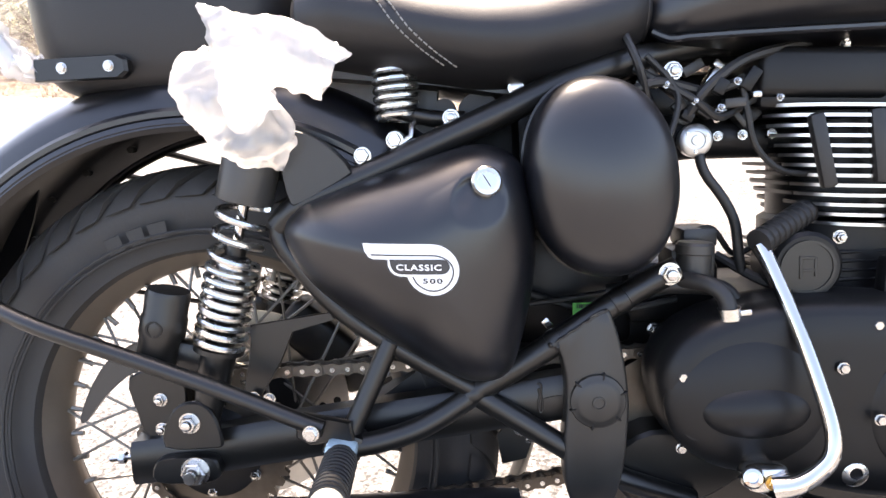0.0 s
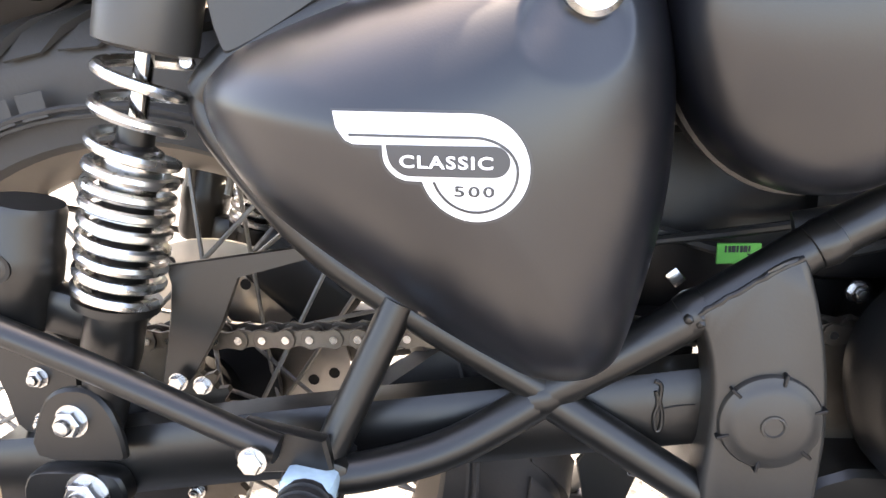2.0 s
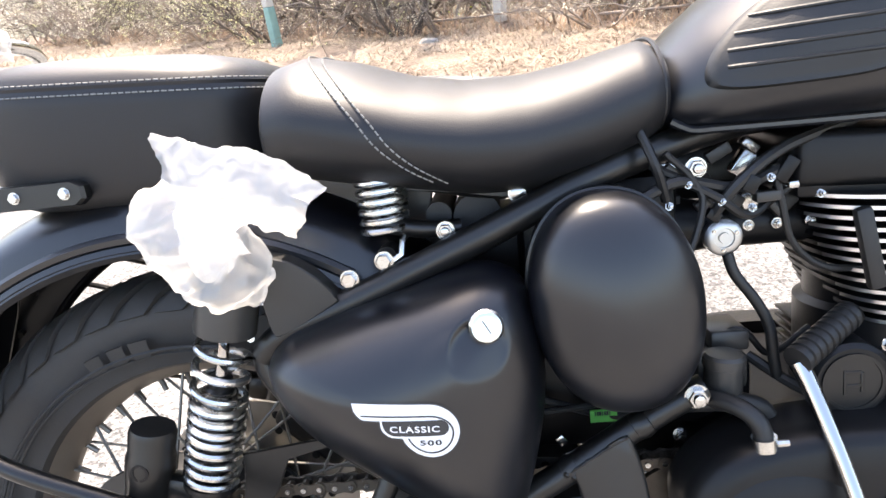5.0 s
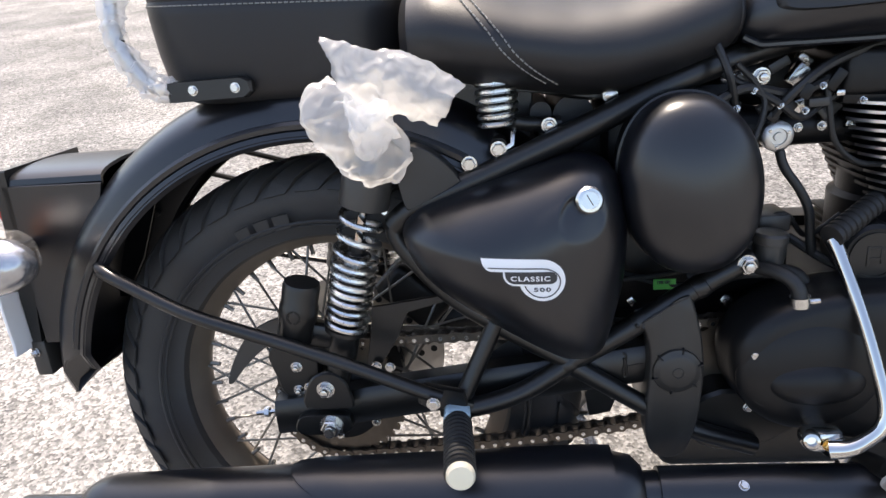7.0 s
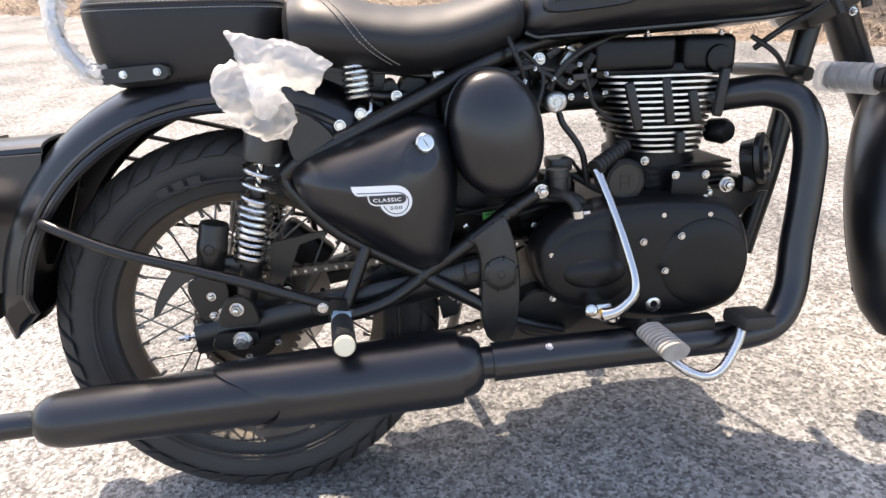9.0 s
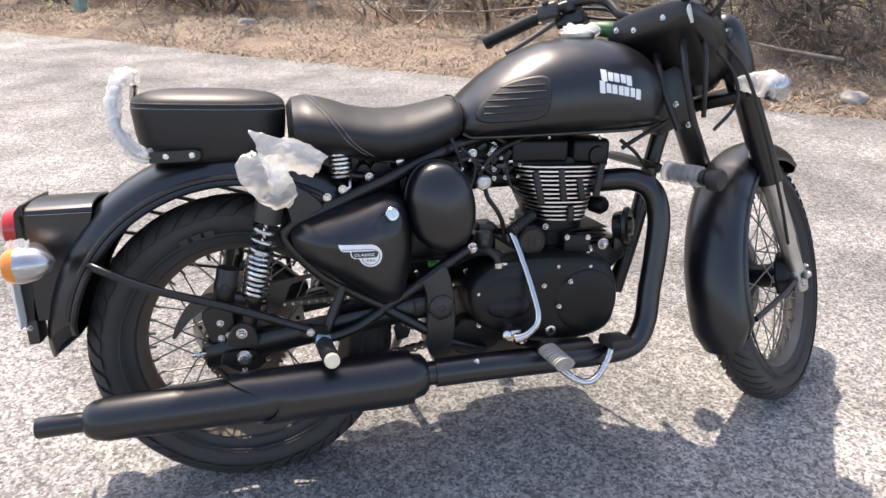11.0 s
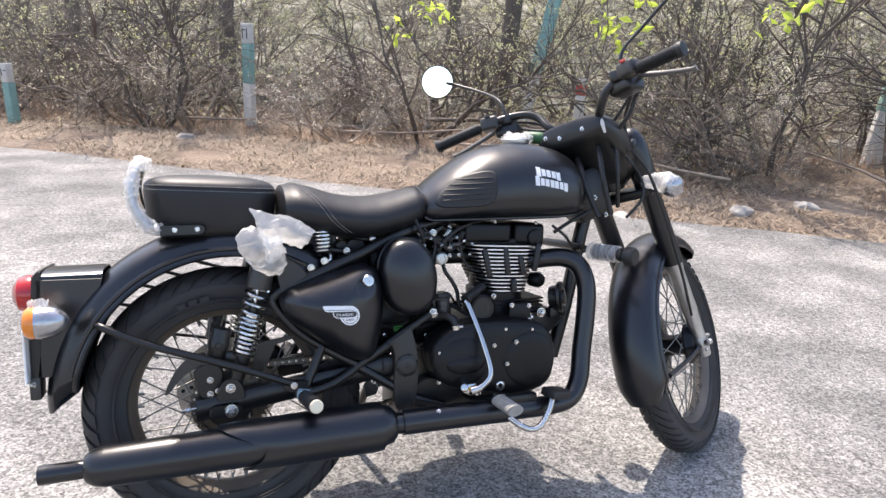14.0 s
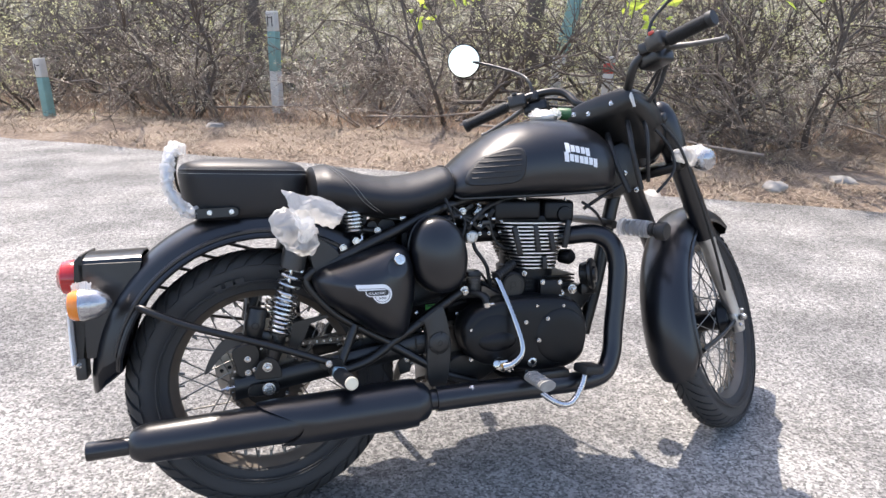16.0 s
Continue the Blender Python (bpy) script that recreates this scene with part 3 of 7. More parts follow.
def indicator(at, tail, name="indicator"):
    """A bullet lamp on a stalk: shell with a coloured lens. tail: +1 lens to the front, -1 to the back."""
    bm = bmesh.new()
    m = frame_to(at, (tail, 0, 0))
    m = m @ Matrix.Scale(1.12, 4)
    lathe(bm, [(0.004, -0.048), (0.016, -0.042), (0.026, -0.026), (0.031, -0.004), (0.031, 0.004)], m, 28)
    shell = part(name, bm, SMOKE, bike, "smoky grey bullet indicator wrapped in film")
    bm = bmesh.new()
    lathe(bm, [(0.029, 0.003), (0.029, 0.014), (0.024, 0.022), (0.01, 0.027)], m, 28)
    part("lens", bm, AMBER, shell, "amber lens")
    bm = bmesh.new()
    side = 1 if at[1] > 0 else -1
    tube(bm, [(at[0], at[1] - side * 0.025, at[2]), (at[0], at[1] - side * 0.09, at[2])], 0.008, 10, 1)
    part("stalk", bm, FRAME, shell)
    if tail < 0:
        wrap = random.Random(int(at[1] * 1000))
        bm = bmesh.new()
        ring_pts = []
        for i in range(22):
            t = i / 21
            x, z = at[0] - 0.018 + 0.036 * t, at[2] + 0.03 + 0.004 * math.sin(3 * t)
            ring_pts.append([(x + wrap.uniform(-0.002, 0.002), at[1] + y + wrap.uniform(-0.002, 0.002), z + h + wrap.uniform(-0.003, 0.003)) for y, h in ((-0.006, 0.0), (-0.003, 0.009), (0.001, 0.013), (0.002, 0.012), (-0.001, 0.007), (-0.003, 0.0))])
        rings(bm, ring_pts)
        part("film_tuft", bm, FILM, shell, "gathered clear film tuft")
    return shell


indicator((-0.358, -0.15, 0.542), -1)
indicator((-0.358, 0.15, 0.542), -1)


# exhaust
bm = bmesh.new()
axis0, axis1 = Vector((-0.283, -0.198, 0.248)), Vector((0.355, -0.194, 0.256))
mm = frame_to(axis0, axis1 - axis0)
L = (axis1 - axis0).length
lathe(bm, [(0.024, -0.004), (0.03, 0.001), (0.037, 0.014), (0.041, 0.035), (0.0455, L * 0.5), (0.0475, L * 0.8), (0.047, L - 0.03), (0.042, L - 0.01), (0.031, L)], mm, 48)
muffler = part("silencer", bm, PAINT, bike, "matt black tapered silencer")
bm = bmesh.new()
lathe(bm, [(0.0175, 0.01), (0.0185, 0.01), (0.0195, -0.083), (0.0185, -0.086), (0.017, -0.084), (0.016, 0.01)], mm, 32)
part("silencer_tip", bm, PAINT, muffler, "slim matt black outlet tube")
bm = bmesh.new()
outer, inner = [], []
for k in range(29):
    q = radians(-75 + 185 * k / 28)
    start = 0.062 - 0.095 * max(0, math.sin(q)) ** 1.3 - 0.05 * max(0, -math.sin(q)) ** 2
    rows = []
    for d in (0.0085, 0.0015):
        for i in range(13):
            x = start + (0.322 - start) * i / 12
            r = 0.0418 + 0.006 * (x + 0.23) / 0.5 + d * (0.75 if i in (0, 12) and d > 0.003 else 1)
            c = axis0 + (axis1 - axis0) * ((x - axis0.x) / (axis1.x - axis0.x))
            rows.append((x, c.y - r * math.cos(q), c.z + r * math.sin(q)))
    outer.append(rows[:13] + rows[13:][::-1])
rings(bm, outer)
part("heat_shield", bm, PAINT, muffler, "curved matt black shield with a swept edge")
bm = bmesh.new()
tube(bm, [(0.35, -0.194, 0.256), (0.45, -0.194, 0.256), (0.6, -0.194, 0.254), (0.74, -0.19, 0.25), (0.815, -0.18, 0.258), (0.852, -0.165, 0.3), (0.868, -0.15, 0.37), (0.884, -0.14, 0.45), (0.893, -0.13, 0.53), (0.88, -0.115, 0.585), (0.845, -0.095, 0.607), (0.8, -0.07, 0.605), (0.765, -0.05, 0.6)], 0.0245, 20, 8)
pipe = part("exhaust_pipe", bm, PAINT, bike, "bent matt black exhaust header pipe")
bm = bmesh.new()
tube(bm, [(0.372, -0.194, 0.256), (0.46, -0.194, 0.256), (0.56, -0.194, 0.255), (0.64, -0.193, 0.253)], 0.029, 24, 3)
part("pipe_shield", bm, PAINT, pipe, "smooth outer sleeve on the pipe")
for p, d in (((0.23, -0.241, 0.247), (0, -1, -0.2)), ((0.062, -0.208, 0.297), (0, -0.4, 1)), ((0.29, -0.2, 0.304), (0, -0.3, 1)), ((0.456, -0.212, 0.278), (0, -0.6, 0.8)), ((0.395, -0.195, 0.228), (0, -0.3, -1))):
    bolt(p, d, 0.0045, 0.005, parent=muffler, dome=False)

# seats
def rounded(cx, cy, a, b, n, z, seg=64, taper=0.0):
    loop = []
    for k in range(seg):
        t = 2 * math.pi * k / seg
        c, s = math.cos(t), math.sin(t)
        x = a * math.copysign(abs(c) ** (2 / n), c)
        y = b * math.copysign(abs(s) ** (2 / n), s)
        loop.append((cx + x, cy + y * (1 + taper * x / a), z))
    return loop


bm = bmesh.new()
loops = []
for z, a, b in ((0.693, 0.1, 0.07), (0.694, 0.112, 0.082), (0.699, 0.122, 0.091), (0.708, 0.13, 0.098), (0.722, 0.1355, 0.102), (0.75, 0.14, 0.106), (0.785, 0.143, 0.11), (0.797, 0.1432, 0.1102), (0.8, 0.1418, 0.1088), (0.803, 0.1425, 0.1095), (0.81, 0.139, 0.106), (0.817, 0.131, 0.098), (0.824, 0.112, 0.08), (0.829, 0.078, 0.05), (0.831, 0.03, 0.02)):
    loops.append([(x, y, zz - 0.05 * (x + 0.02) * (1 if zz > 0.78 else 0.3)) for x, y, zz in rounded(-0.022, 0, a, b, 3.2, z)])
rings(bm, loops)
pillion = part("pillion_seat", bm, LEATHER, bike, "black leatherette pillion seat with stitched seam")
for z, o in ((0.7955, 0.0012), (0.8052, 0.0012)):
    bm = bmesh.new()
    dashes(bm, [(x, y, zz - 0.05 * (x + 0.02)) for x, y, zz in rounded(-0.022, 0, 0.1425 + o if z < 0.8 else 0.1412, 0.1095 + o if z < 0.8 else 0.1085, 3.2, z)], 0.0007)
    part("seam", bm, STITCH, pillion, "pale grey stitching")
bm = bmesh.new()
plate(bm, [(-0.13, 0.703), (-0.13, 0.724), (-0.045, 0.7255), (-0.037, 0.72), (-0.0365, 0.709), (-0.044, 0.703)], -0.098, -0.113, 0.003)
part("seat_strap_plate", bm, FRAME, pillion)
for x in (-0.1, -0.054):
    bolt((x, -0.113, 0.7145), (0, -1, 0), 0.0045, 0.004, parent=pillion, dome=False)

SEATROWS = [(0.122, 0.705, 0.792, 0.102), (0.132, 0.7, 0.806, 0.131), (0.16, 0.698, 0.812, 0.144), (0.2, 0.69, 0.803, 0.148), (0.25, 0.682, 0.786, 0.149), (0.3, 0.673, 0.777, 0.147), (0.35, 0.671, 0.777, 0.14), (0.4, 0.682, 0.784, 0.127), (0.44, 0.695, 0.793, 0.112), (0.462, 0.708, 0.797, 0.103), (0.468, 0.714, 0.79, 0.094)]


def seat_ring(x, lo, hi, w):
    cz, hz = (lo + hi) / 2, (hi - lo) / 2
    loop = []
    for k in range(40):
        t = 2 * math.pi * k / 40
        c, s = math.cos(t), math.sin(t)
        y = w * math.copysign(abs(c) ** (2 / 2.7), c)
        z = cz + hz * math.copysign(abs(s) ** (2 / 2.4), s)
        loop.append((x, y * (1 - 0.12 * max(0, s)), z))
    return loop


bm = bmesh.new()
xs = [SEATROWS[0][0] + (SEATROWS[-1][0] - SEATROWS[0][0]) * i / 30 for i in range(31)]
cols = [[r[c] for r in SEATROWS] for c in range(4)]
rings(bm, [seat_ring(x, *(float(np.interp(x, cols[0], cols[c])) for c in (1, 2, 3))) for x in xs])
rider = part("rider_seat", bm, LEATHER, bike, "black leatherette rider seat with twin stitched seams")
for off in (0.0, 0.012):
    bm = bmesh.new()
    pts = []
    for k in range(25):
        t = -1 + 2 * k / 24
        x = 0.158 + off + 0.11 * abs(t) ** 1.7
        lo, hi, w = (float(np.interp(x, cols[0], cols[c])) for c in (1, 2, 3))
        ang = math.pi / 2 - t * 2.2
        c, s = math.cos(ang), math.sin(ang)
        y = w * math.copysign(abs(c) ** (2 / 2.7), c) * (1 - 0.12 * max(0, s))
        pts.append((x, y * 1.006, (lo + hi) / 2 + (hi - lo) / 2 * math.copysign(abs(s) ** (2 / 2.4), s) * 1.01))
    dashes(bm, smooth_line(pts, 3), 0.0008)
    part("seam", bm, STITCH, rider, "pale grey stitching")
bm = bmesh.new()
tube(bm, [(0.463, p[1] * 1.01, p[2]) for p in seat_ring(0, 0.709, 0.797, 0.096)], 0.0022, 6, 1, True)
part("piping", bm, LEATHER, rider)

# fuel tank
TANKTOP = [(0.452, 0.735), (0.46, 0.775), (0.5, 0.812), (0.54, 0.843), (0.58, 0.868), (0.62, 0.887), (0.66, 0.9), (0.72, 0.908), (0.78, 0.907), (0.84, 0.895), (0.88, 0.877), (0.91, 0.848), (0.925, 0.81), (0.93, 0.77)]
TANKWIDE = [(0.452, 0.05), (0.46, 0.082), (0.5, 0.112), (0.54, 0.128), (0.6, 0.142), (0.68, 0.149), (0.76, 0.15), (0.82, 0.146), (0.87, 0.132), (0.9, 0.112), (0.92, 0.08), (0.93, 0.05)]


def tank_at(x):
    top = float(np.interp(x, *zip(*TANKTOP)))
    wide = float(np.interp(x, *zip(*TANKWIDE)))
    low = 0.706 + 0.012 * max(0, (x - 0.8) / 0.13) ** 2 + (0.02 * (1 - min(1, (x - 0.452) / 0.03)))
    return low, top, wide


def tank_y(x, z):
    """The tank's half width at (x, z)."""
    low, top, wide = tank_at(x)
    mid = low + (top - low) * 0.4
    if z > mid:
        u, n = (z - mid) / (top - mid), 2.15
    else:
        u, n = (mid - z) / (mid - low), 2.9
    return wide * max(0.0, 1 - min(1, abs(u)) ** n) ** (1 / n)


bm = bmesh.new()
loops = []
for i in range(49):
    t = i / 48
    x = 0.452 + 0.478 * (3 * t * t - 2 * t ** 3) * 0.35 + 0.478 * t * 0.65
    low, top, wide = tank_at(min(0.93, x))
    mid = low + (top - low) * 0.4
    loop = []
    for k in range(56):
        a = 2 * math.pi * k / 56
        c, s = math.cos(a), math.sin(a)
        n = 2.15 if s > 0 else 2.9
        loop.append((x, wide * math.copysign(abs(c) ** (2 / n), c), mid + ((top - mid) if s > 0 else (mid - low)) * math.copysign(abs(s) ** (2 / n), s)))
    loops.append(loop)
rings(bm, loops)
bmesh.ops.smooth_vert(bm, verts=bm.verts, factor=0.5, use_axis_x=True, use_axis_y=True, use_axis_z=True)
tank = part("fuel_tank", bm, PAINT, bike, "matt black teardrop fuel tank with white badge")
bm = bmesh.new()
seam = []
for k in range(30):
    x = 0.47 + 0.44 * k / 29
    low, top, wide = tank_at(x)
    seam.append((x, -tank_y(x, low + 0.012) - 0.002, low + 0.01))
tube(bm, seam, 0.004, 8, 2)
part("tank_seam", bm, PAINT, tank)


def on_tank(x, z, lift=0.0):
    return Vector((x, -tank_y(x, z) - lift, z))


# knee pad: a raised rubber leaf with grooves
PAD = curve2([(0.492, 0.758), (0.505, 0.785), (0.54, 0.815), (0.585, 0.83), (0.628, 0.834), (0.638, 0.815), (0.632, 0.77), (0.612, 0.752), (0.56, 0.747), (0.505, 0.747)], 6)
pcx, pcz = sum(p[0] for p in PAD) / len(PAD), sum(p[1] for p in PAD) / len(PAD)


def pad_loop(k, lift):
    return [on_tank(pcx + (x - pcx) * k, pcz + (z - pcz) * k, lift) for x, z in PAD]


bm = bmesh.new()
rings(bm, [pad_loop(1.0, -0.004), pad_loop(1.0, 0.0015), pad_loop(0.95, 0.0042), pad_loop(0.9, 0.0036), pad_loop(0.86, 0.003), pad_loop(0.8, 0.003), pad_loop(0.5, 0.003), pad_loop(0.2, 0.003), pad_loop(0.02, 0.003)])
pad = part("knee_pad", bm, RUBBER, tank, "ribbed black rubber knee pad")
for k in range(5):
    z = 0.764 + 0.0125 * k
    xs = [x for x, zz in [(pcx + (x - pcx) * 0.86, pcz + (zz - pcz) * 0.86) for x, zz in PAD] if abs(zz - z) < 0.01]
    a, b = min(xs) + 0.004, max(xs) - 0.004
    bm = bmesh.new()
    tube(bm, [on_tank(a + (b - a) * q / 8, z + 0.004 * q / 8, 0.0026) for q in range(9)], 0.0019, 8, 2)
    part("rib", bm, RUBBER, pad)

# badge on the tank: two rows of plain white shapes
def tank_mark(x0, x1, z0, z1, tilt):
    bm = bmesh.new()
    n = 4
    lo = [on_tank(x0 + (x1 - x0) * i / n, z0 - tilt * ((x0 + (x1 - x0) * i / n) - 0.78), 0.0012) for i in range(n + 1)]
    hi = [on_tank(x0 + (x1 - x0) * i / n, z1 - tilt * ((x0 + (x1 - x0) * i / n) - 0.78), 0.0012) for i in range(n + 1)]
    md = [on_tank(x0 + (x1 - x0) * i / n, (z0 + z1) / 2 - tilt * ((x0 + (x1 - x0) * i / n) - 0.78), 0.0012) for i in range(n + 1)]
    rings(bm, [lo, md, hi], closed=False)
    return part("badge_mark", bm, WHITE, tank, "plain white badge shape")


for row, (x0, x1, z0, z1, n) in enumerate(((0.741, 0.81, 0.816, 0.833, 5), (0.736, 0.83, 0.792, 0.81, 7))):
    w = (x1 - x0) / n
    for k in range(n):
        tank_mark(x0 + w * k + w * (0.12 if k % 2 else 0.06), x0 + w * (k + 1) - w * (0.1 if k % 3 else 0.06), z0 - (0.003 if k in (0, n - 1) else 0), z1 + (0.003 if k == 0 else 0), 0.2)

bm = bmesh.new()
lathe(bm, [(0.0, 0.0), (0.034, 0.0), (0.036, 0.004), (0.036, 0.012), (0.03, 0.017), (0.012, 0.02), (0.0, 0.02)][1:], frame_to((0.752, 0, 0.905), (0, 0, 1)), 32)
part("filler_cap", bm, ALLOY, tank, "bright metal filler cap in film")

# side cover: a bulging rounded triangle
COVER = curve2([(0.112, 0.546), (0.124, 0.569), (0.154, 0.583), (0.224, 0.605), (0.287, 0.622), (0.321, 0.616), (0.338, 0.595), (0.346, 0.551), (0.343, 0.493), (0.327, 0.425), (0.314, 0.404), (0.292, 0.399), (0.266, 0.407), (0.204, 0.446), (0.137, 0.499)], 14)
CCX, CCZ = 0.244, 0.528
CANG = [math.atan2(z - CCZ, x - CCX) for x, z in COVER]
CRAD = [math.hypot(z - CCZ, x - CCX) for x, z in COVER]
_o = sorted(range(len(COVER)), key=lambda i: CANG[i])
CANGS, CRADS = [CANG[i] for i in _o], [CRAD[i] for i in _o]
DIP = (0.295, 0.574, 0.0235)


def cover_y(x, z):
    """Outward depth of the side cover at (x, z)."""
    a, r = math.atan2(z - CCZ, x - CCX), math.hypot(x - CCX, z - CCZ)
    d = min(1, r / float(np.interp(a, CANGS, CRADS, period=2 * math.pi)))
    y = 0.135 + 0.026 * (1 - d ** 13) ** 0.5 + 0.05 * (1 - d ** 2.4)
    q = math.hypot(x - DIP[0], z - DIP[1]) / DIP[2]
    if q < 1:
        y -= 0.009 * (1 - q ** 5) * (0.5 + 0.5 * (z - DIP[1]) / DIP[2])
    return y


bm = bmesh.new()
steps = [1, 0.995, 0.985, 0.97, 0.95, 0.93] + [0.91 - 0.02 * k for k in range(32)] + [0.24, 0.18, 0.1, 0.02]
loops = [[(x, -0.1, z) for x, z in COVER], [(CCX + (x - CCX) * 1.012, -0.105, CCZ + (z - CCZ) * 1.012) for x, z in COVER], [(CCX + (x - CCX) * 1.012, -0.131, CCZ + (z - CCZ) * 1.012) for x, z in COVER], [(CCX + (x - CCX) * 1.003, -0.135, CCZ + (z - CCZ) * 1.003) for x, z in COVER]]
for k in steps[1:]:
    loops.append([(CCX + (x - CCX) * k, -cover_y(CCX + (x - CCX) * k, CCZ + (z - CCZ) * k), CCZ + (z - CCZ) * k) for x, z in COVER])
rings(bm, loops)
cover = part("side_cover", bm, PAINT, bike, "matt black triangular side cover with white badge", sharp=60)


def mirrored(ob):
    """The same part on the far side, with y turned round."""
    bm = bmesh.new()
    bm.from_mesh(ob.data)
    bmesh.ops.scale(bm, vec=(1, -1, 1), verts=bm.verts)
    return part(ob.name.split(".")[0], bm, ob.data.materials[0], bike)


mirrored(cover)


def on_cover(x, z, lift=0.0004):
    return Vector((x, -cover_y(x, z) - lift, z))


bm = bmesh.new()
lathe(bm, [(0.011, 0), (0.0135, 0.001), (0.0135, 0.004), (0.0115, 0.0065), (0.0085, 0.0068), (0.0083, 0.006), (0.002, 0.006)], frame_to((0.302, -0.1845, 0.5905), (0.12, -1, 0.2)), 36)
knob = part("cover_lock", bm, NICKEL, cover, "round bright metal lock with a slot")
bm = bmesh.new()
block(bm, (0.0009, 0.012, 0.0006), frame_to((0.3027, -0.1907, 0.5918), (0.12, -1, 0.2)) @ Matrix.Rotation(0.5, 4, "Z"), 0.0003, 1)
part("slot", bm, CHAIN, knob)

# badge on the side cover
U0, V0, PXM = 0.1955, 0.5445, 4420.0


def badge_point(u, v, lift):
    return on_cover(U0 + 0.985 * u / PXM, V0 - 0.965 * v / PXM - 0.0036 * (u / 362.0), lift)


def badge_fill(name, outline, mat, lift, label=""):
    """A flat shape in badge units, draped on the cover by fanning rows."""
    bm = bmesh.new()
    vs = [bm.verts.new((u, v, 0)) for u, v in outline]
    bm.faces.new(vs)
    bmesh.ops.triangulate(bm, faces=bm.faces[:])
    for _ in range(2):
        bmesh.ops.subdivide_edges(bm, edges=[e for e in bm.edges if e.calc_length() > 14], cuts=1)
        bmesh.ops.triangulate(bm, faces=bm.faces[:])
    for v in bm.verts:
        v.co = badge_point(v.co.x, v.co.y, lift)
    return part(name, bm, mat, cover, label)


def arc(cx, cy, r, a0, a1, n=14, ry=None):
    return [(cx + r * math.cos(radians(a0 + (a1 - a0) * i / n)), cy + (ry or r) * math.sin(radians(a0 + (a1 - a0) * i / n))) for i in range(n + 1)]


def stroke(line, w):
    """A band of width w along a line in badge units."""
    left, right = [], []
    for i, (u, v) in enumerate(line):
        a, b = line[max(0, i - 1)], line[min(len(line) - 1, i + 1)]
        du, dv = b[0] - a[0], b[1] - a[1]
        l = math.hypot(du, dv) or 1
        left.append((u - dv / l * w / 2, v + du / l * w / 2))
        right.append((u + dv / l * w / 2, v - du / l * w / 2))
    return left, right


def badge_stroke(name, line, w, mat, lift):
    left, right = stroke(line, w)
    bm = bmesh.new()
    rings(bm, [[badge_point(u, v, lift) for u, v in left], [badge_point(u, v, lift) for u, v in right]], closed=False)
    return part(name, bm, mat, cover)


badge_fill("badge_ground", [(-5, -5)] + arc(262, 100, 106, -90, 165, 40) + [(158, 133), (140, 133)] + arc(142, 78, 55, 92, 178, 8) + [(87, 68), (38, 67), (17, 58), (2, 34)], DECALBLACK, 0.0004, "black badge outline")
badge_fill("badge", [(0, 0)] + arc(262, 100, 100, -90, 165, 40) + [(163, 126), (142, 126)] + arc(142, 78, 48, 90, 178, 8) + [(94, 60), (38, 60), (22, 53), (6, 30)], WHITE, 0.0009, "white winged badge")
badge_stroke("badge_line", [(30, 43), (100, 43), (180, 43), (262, 43)] + arc(262, 104, 78, -80, 0, 12, 61) + arc(262, 104, 78, 8, 164, 24), 5.5, DECALBLACK, 0.0013)
badge_fill("badge_field", [(101, 59), (296, 58)] + arc(298, 87, 29, -90, 90, 12) + [(145, 117)] + arc(145, 75, 42, 92, 172, 8), DECALBLACK, 0.0014)


def lettering(text, u0, u1, v0, v1, mat, lift, spacing=1.0):
    """Words in the built-in font, fitted to a box in badge units and draped on the cover."""
    cu = bpy.data.curves.new("lettering", "FONT")
    cu.body, cu.size, cu.space_character, cu.resolution_u = text, 1.0, spacing, 3
    cu.offset = 0.022
    ob = bpy.data.objects.new("lettering", cu)
    scene.collection.objects.link(ob)
    me = bpy.data.meshes.new_from_object(ob.evaluated_get(bpy.context.evaluated_depsgraph_get()))
    bpy.data.objects.remove(ob)
    bm = bmesh.new()
    bm.from_mesh(me)
    bpy.data.meshes.remove(me)
    xs, ys = [w.co.x for w in bm.verts], [w.co.y for w in bm.verts]
    for w in bm.verts:
        u = u0 + (u1 - u0) * (w.co.x - min(xs)) / (max(xs) - min(xs))
        v = v1 + (v0 - v1) * (w.co.y - min(ys)) / (max(ys) - min(ys))
        w.co = badge_point(u, v, lift)
    return part("lettering", bm, mat, cover, "")


lettering("CLASSIC", 126, 296, 77, 101, WHITE, 0.002, 1.15)
lettering("500", 224, 298, 132, 153, DECALBLACK, 0.0014, 1.2)

# round cover
bm = bmesh.new()
RC = []
for k in range(72):
    a = 2 * math.pi * k / 72
    c, s = math.cos(a), math.sin(a)
    RC.append((0.069 * math.copysign(abs(c) ** 0.92, c) - 0.006 * s, 0.0915 * math.copysign(abs(s) ** 0.95, s)))
prof = [(0.93, 0.09), (0.985, 0.094), (1.0, 0.1), (1.0, 0.135), (0.995, 0.147), (0.978, 0.1565), (0.945, 0.1645), (0.89, 0.171), (0.8, 0.177), (0.7, 0.1815), (0.55, 0.1865), (0.35, 0.191), (0.15, 0.1932), (0.01, 0.1936)]
rings(bm, [[(0.407 + x * k, -y, 0.588 + z * k) for x, z in RC] for k, y in prof])
filt = part("air_filter_cover", bm, PAINT, bike, "large oval matt black filter cover", sharp=60)
mirrored(filt)
bm = bmesh.new()
tube(bm, [(0.407 + x * 1.004, -0.128, 0.588 + z * 1.004) for x, z in RC], 0.0022, 6, 1, True)
part("cover_seam", bm, FRAME, filt)


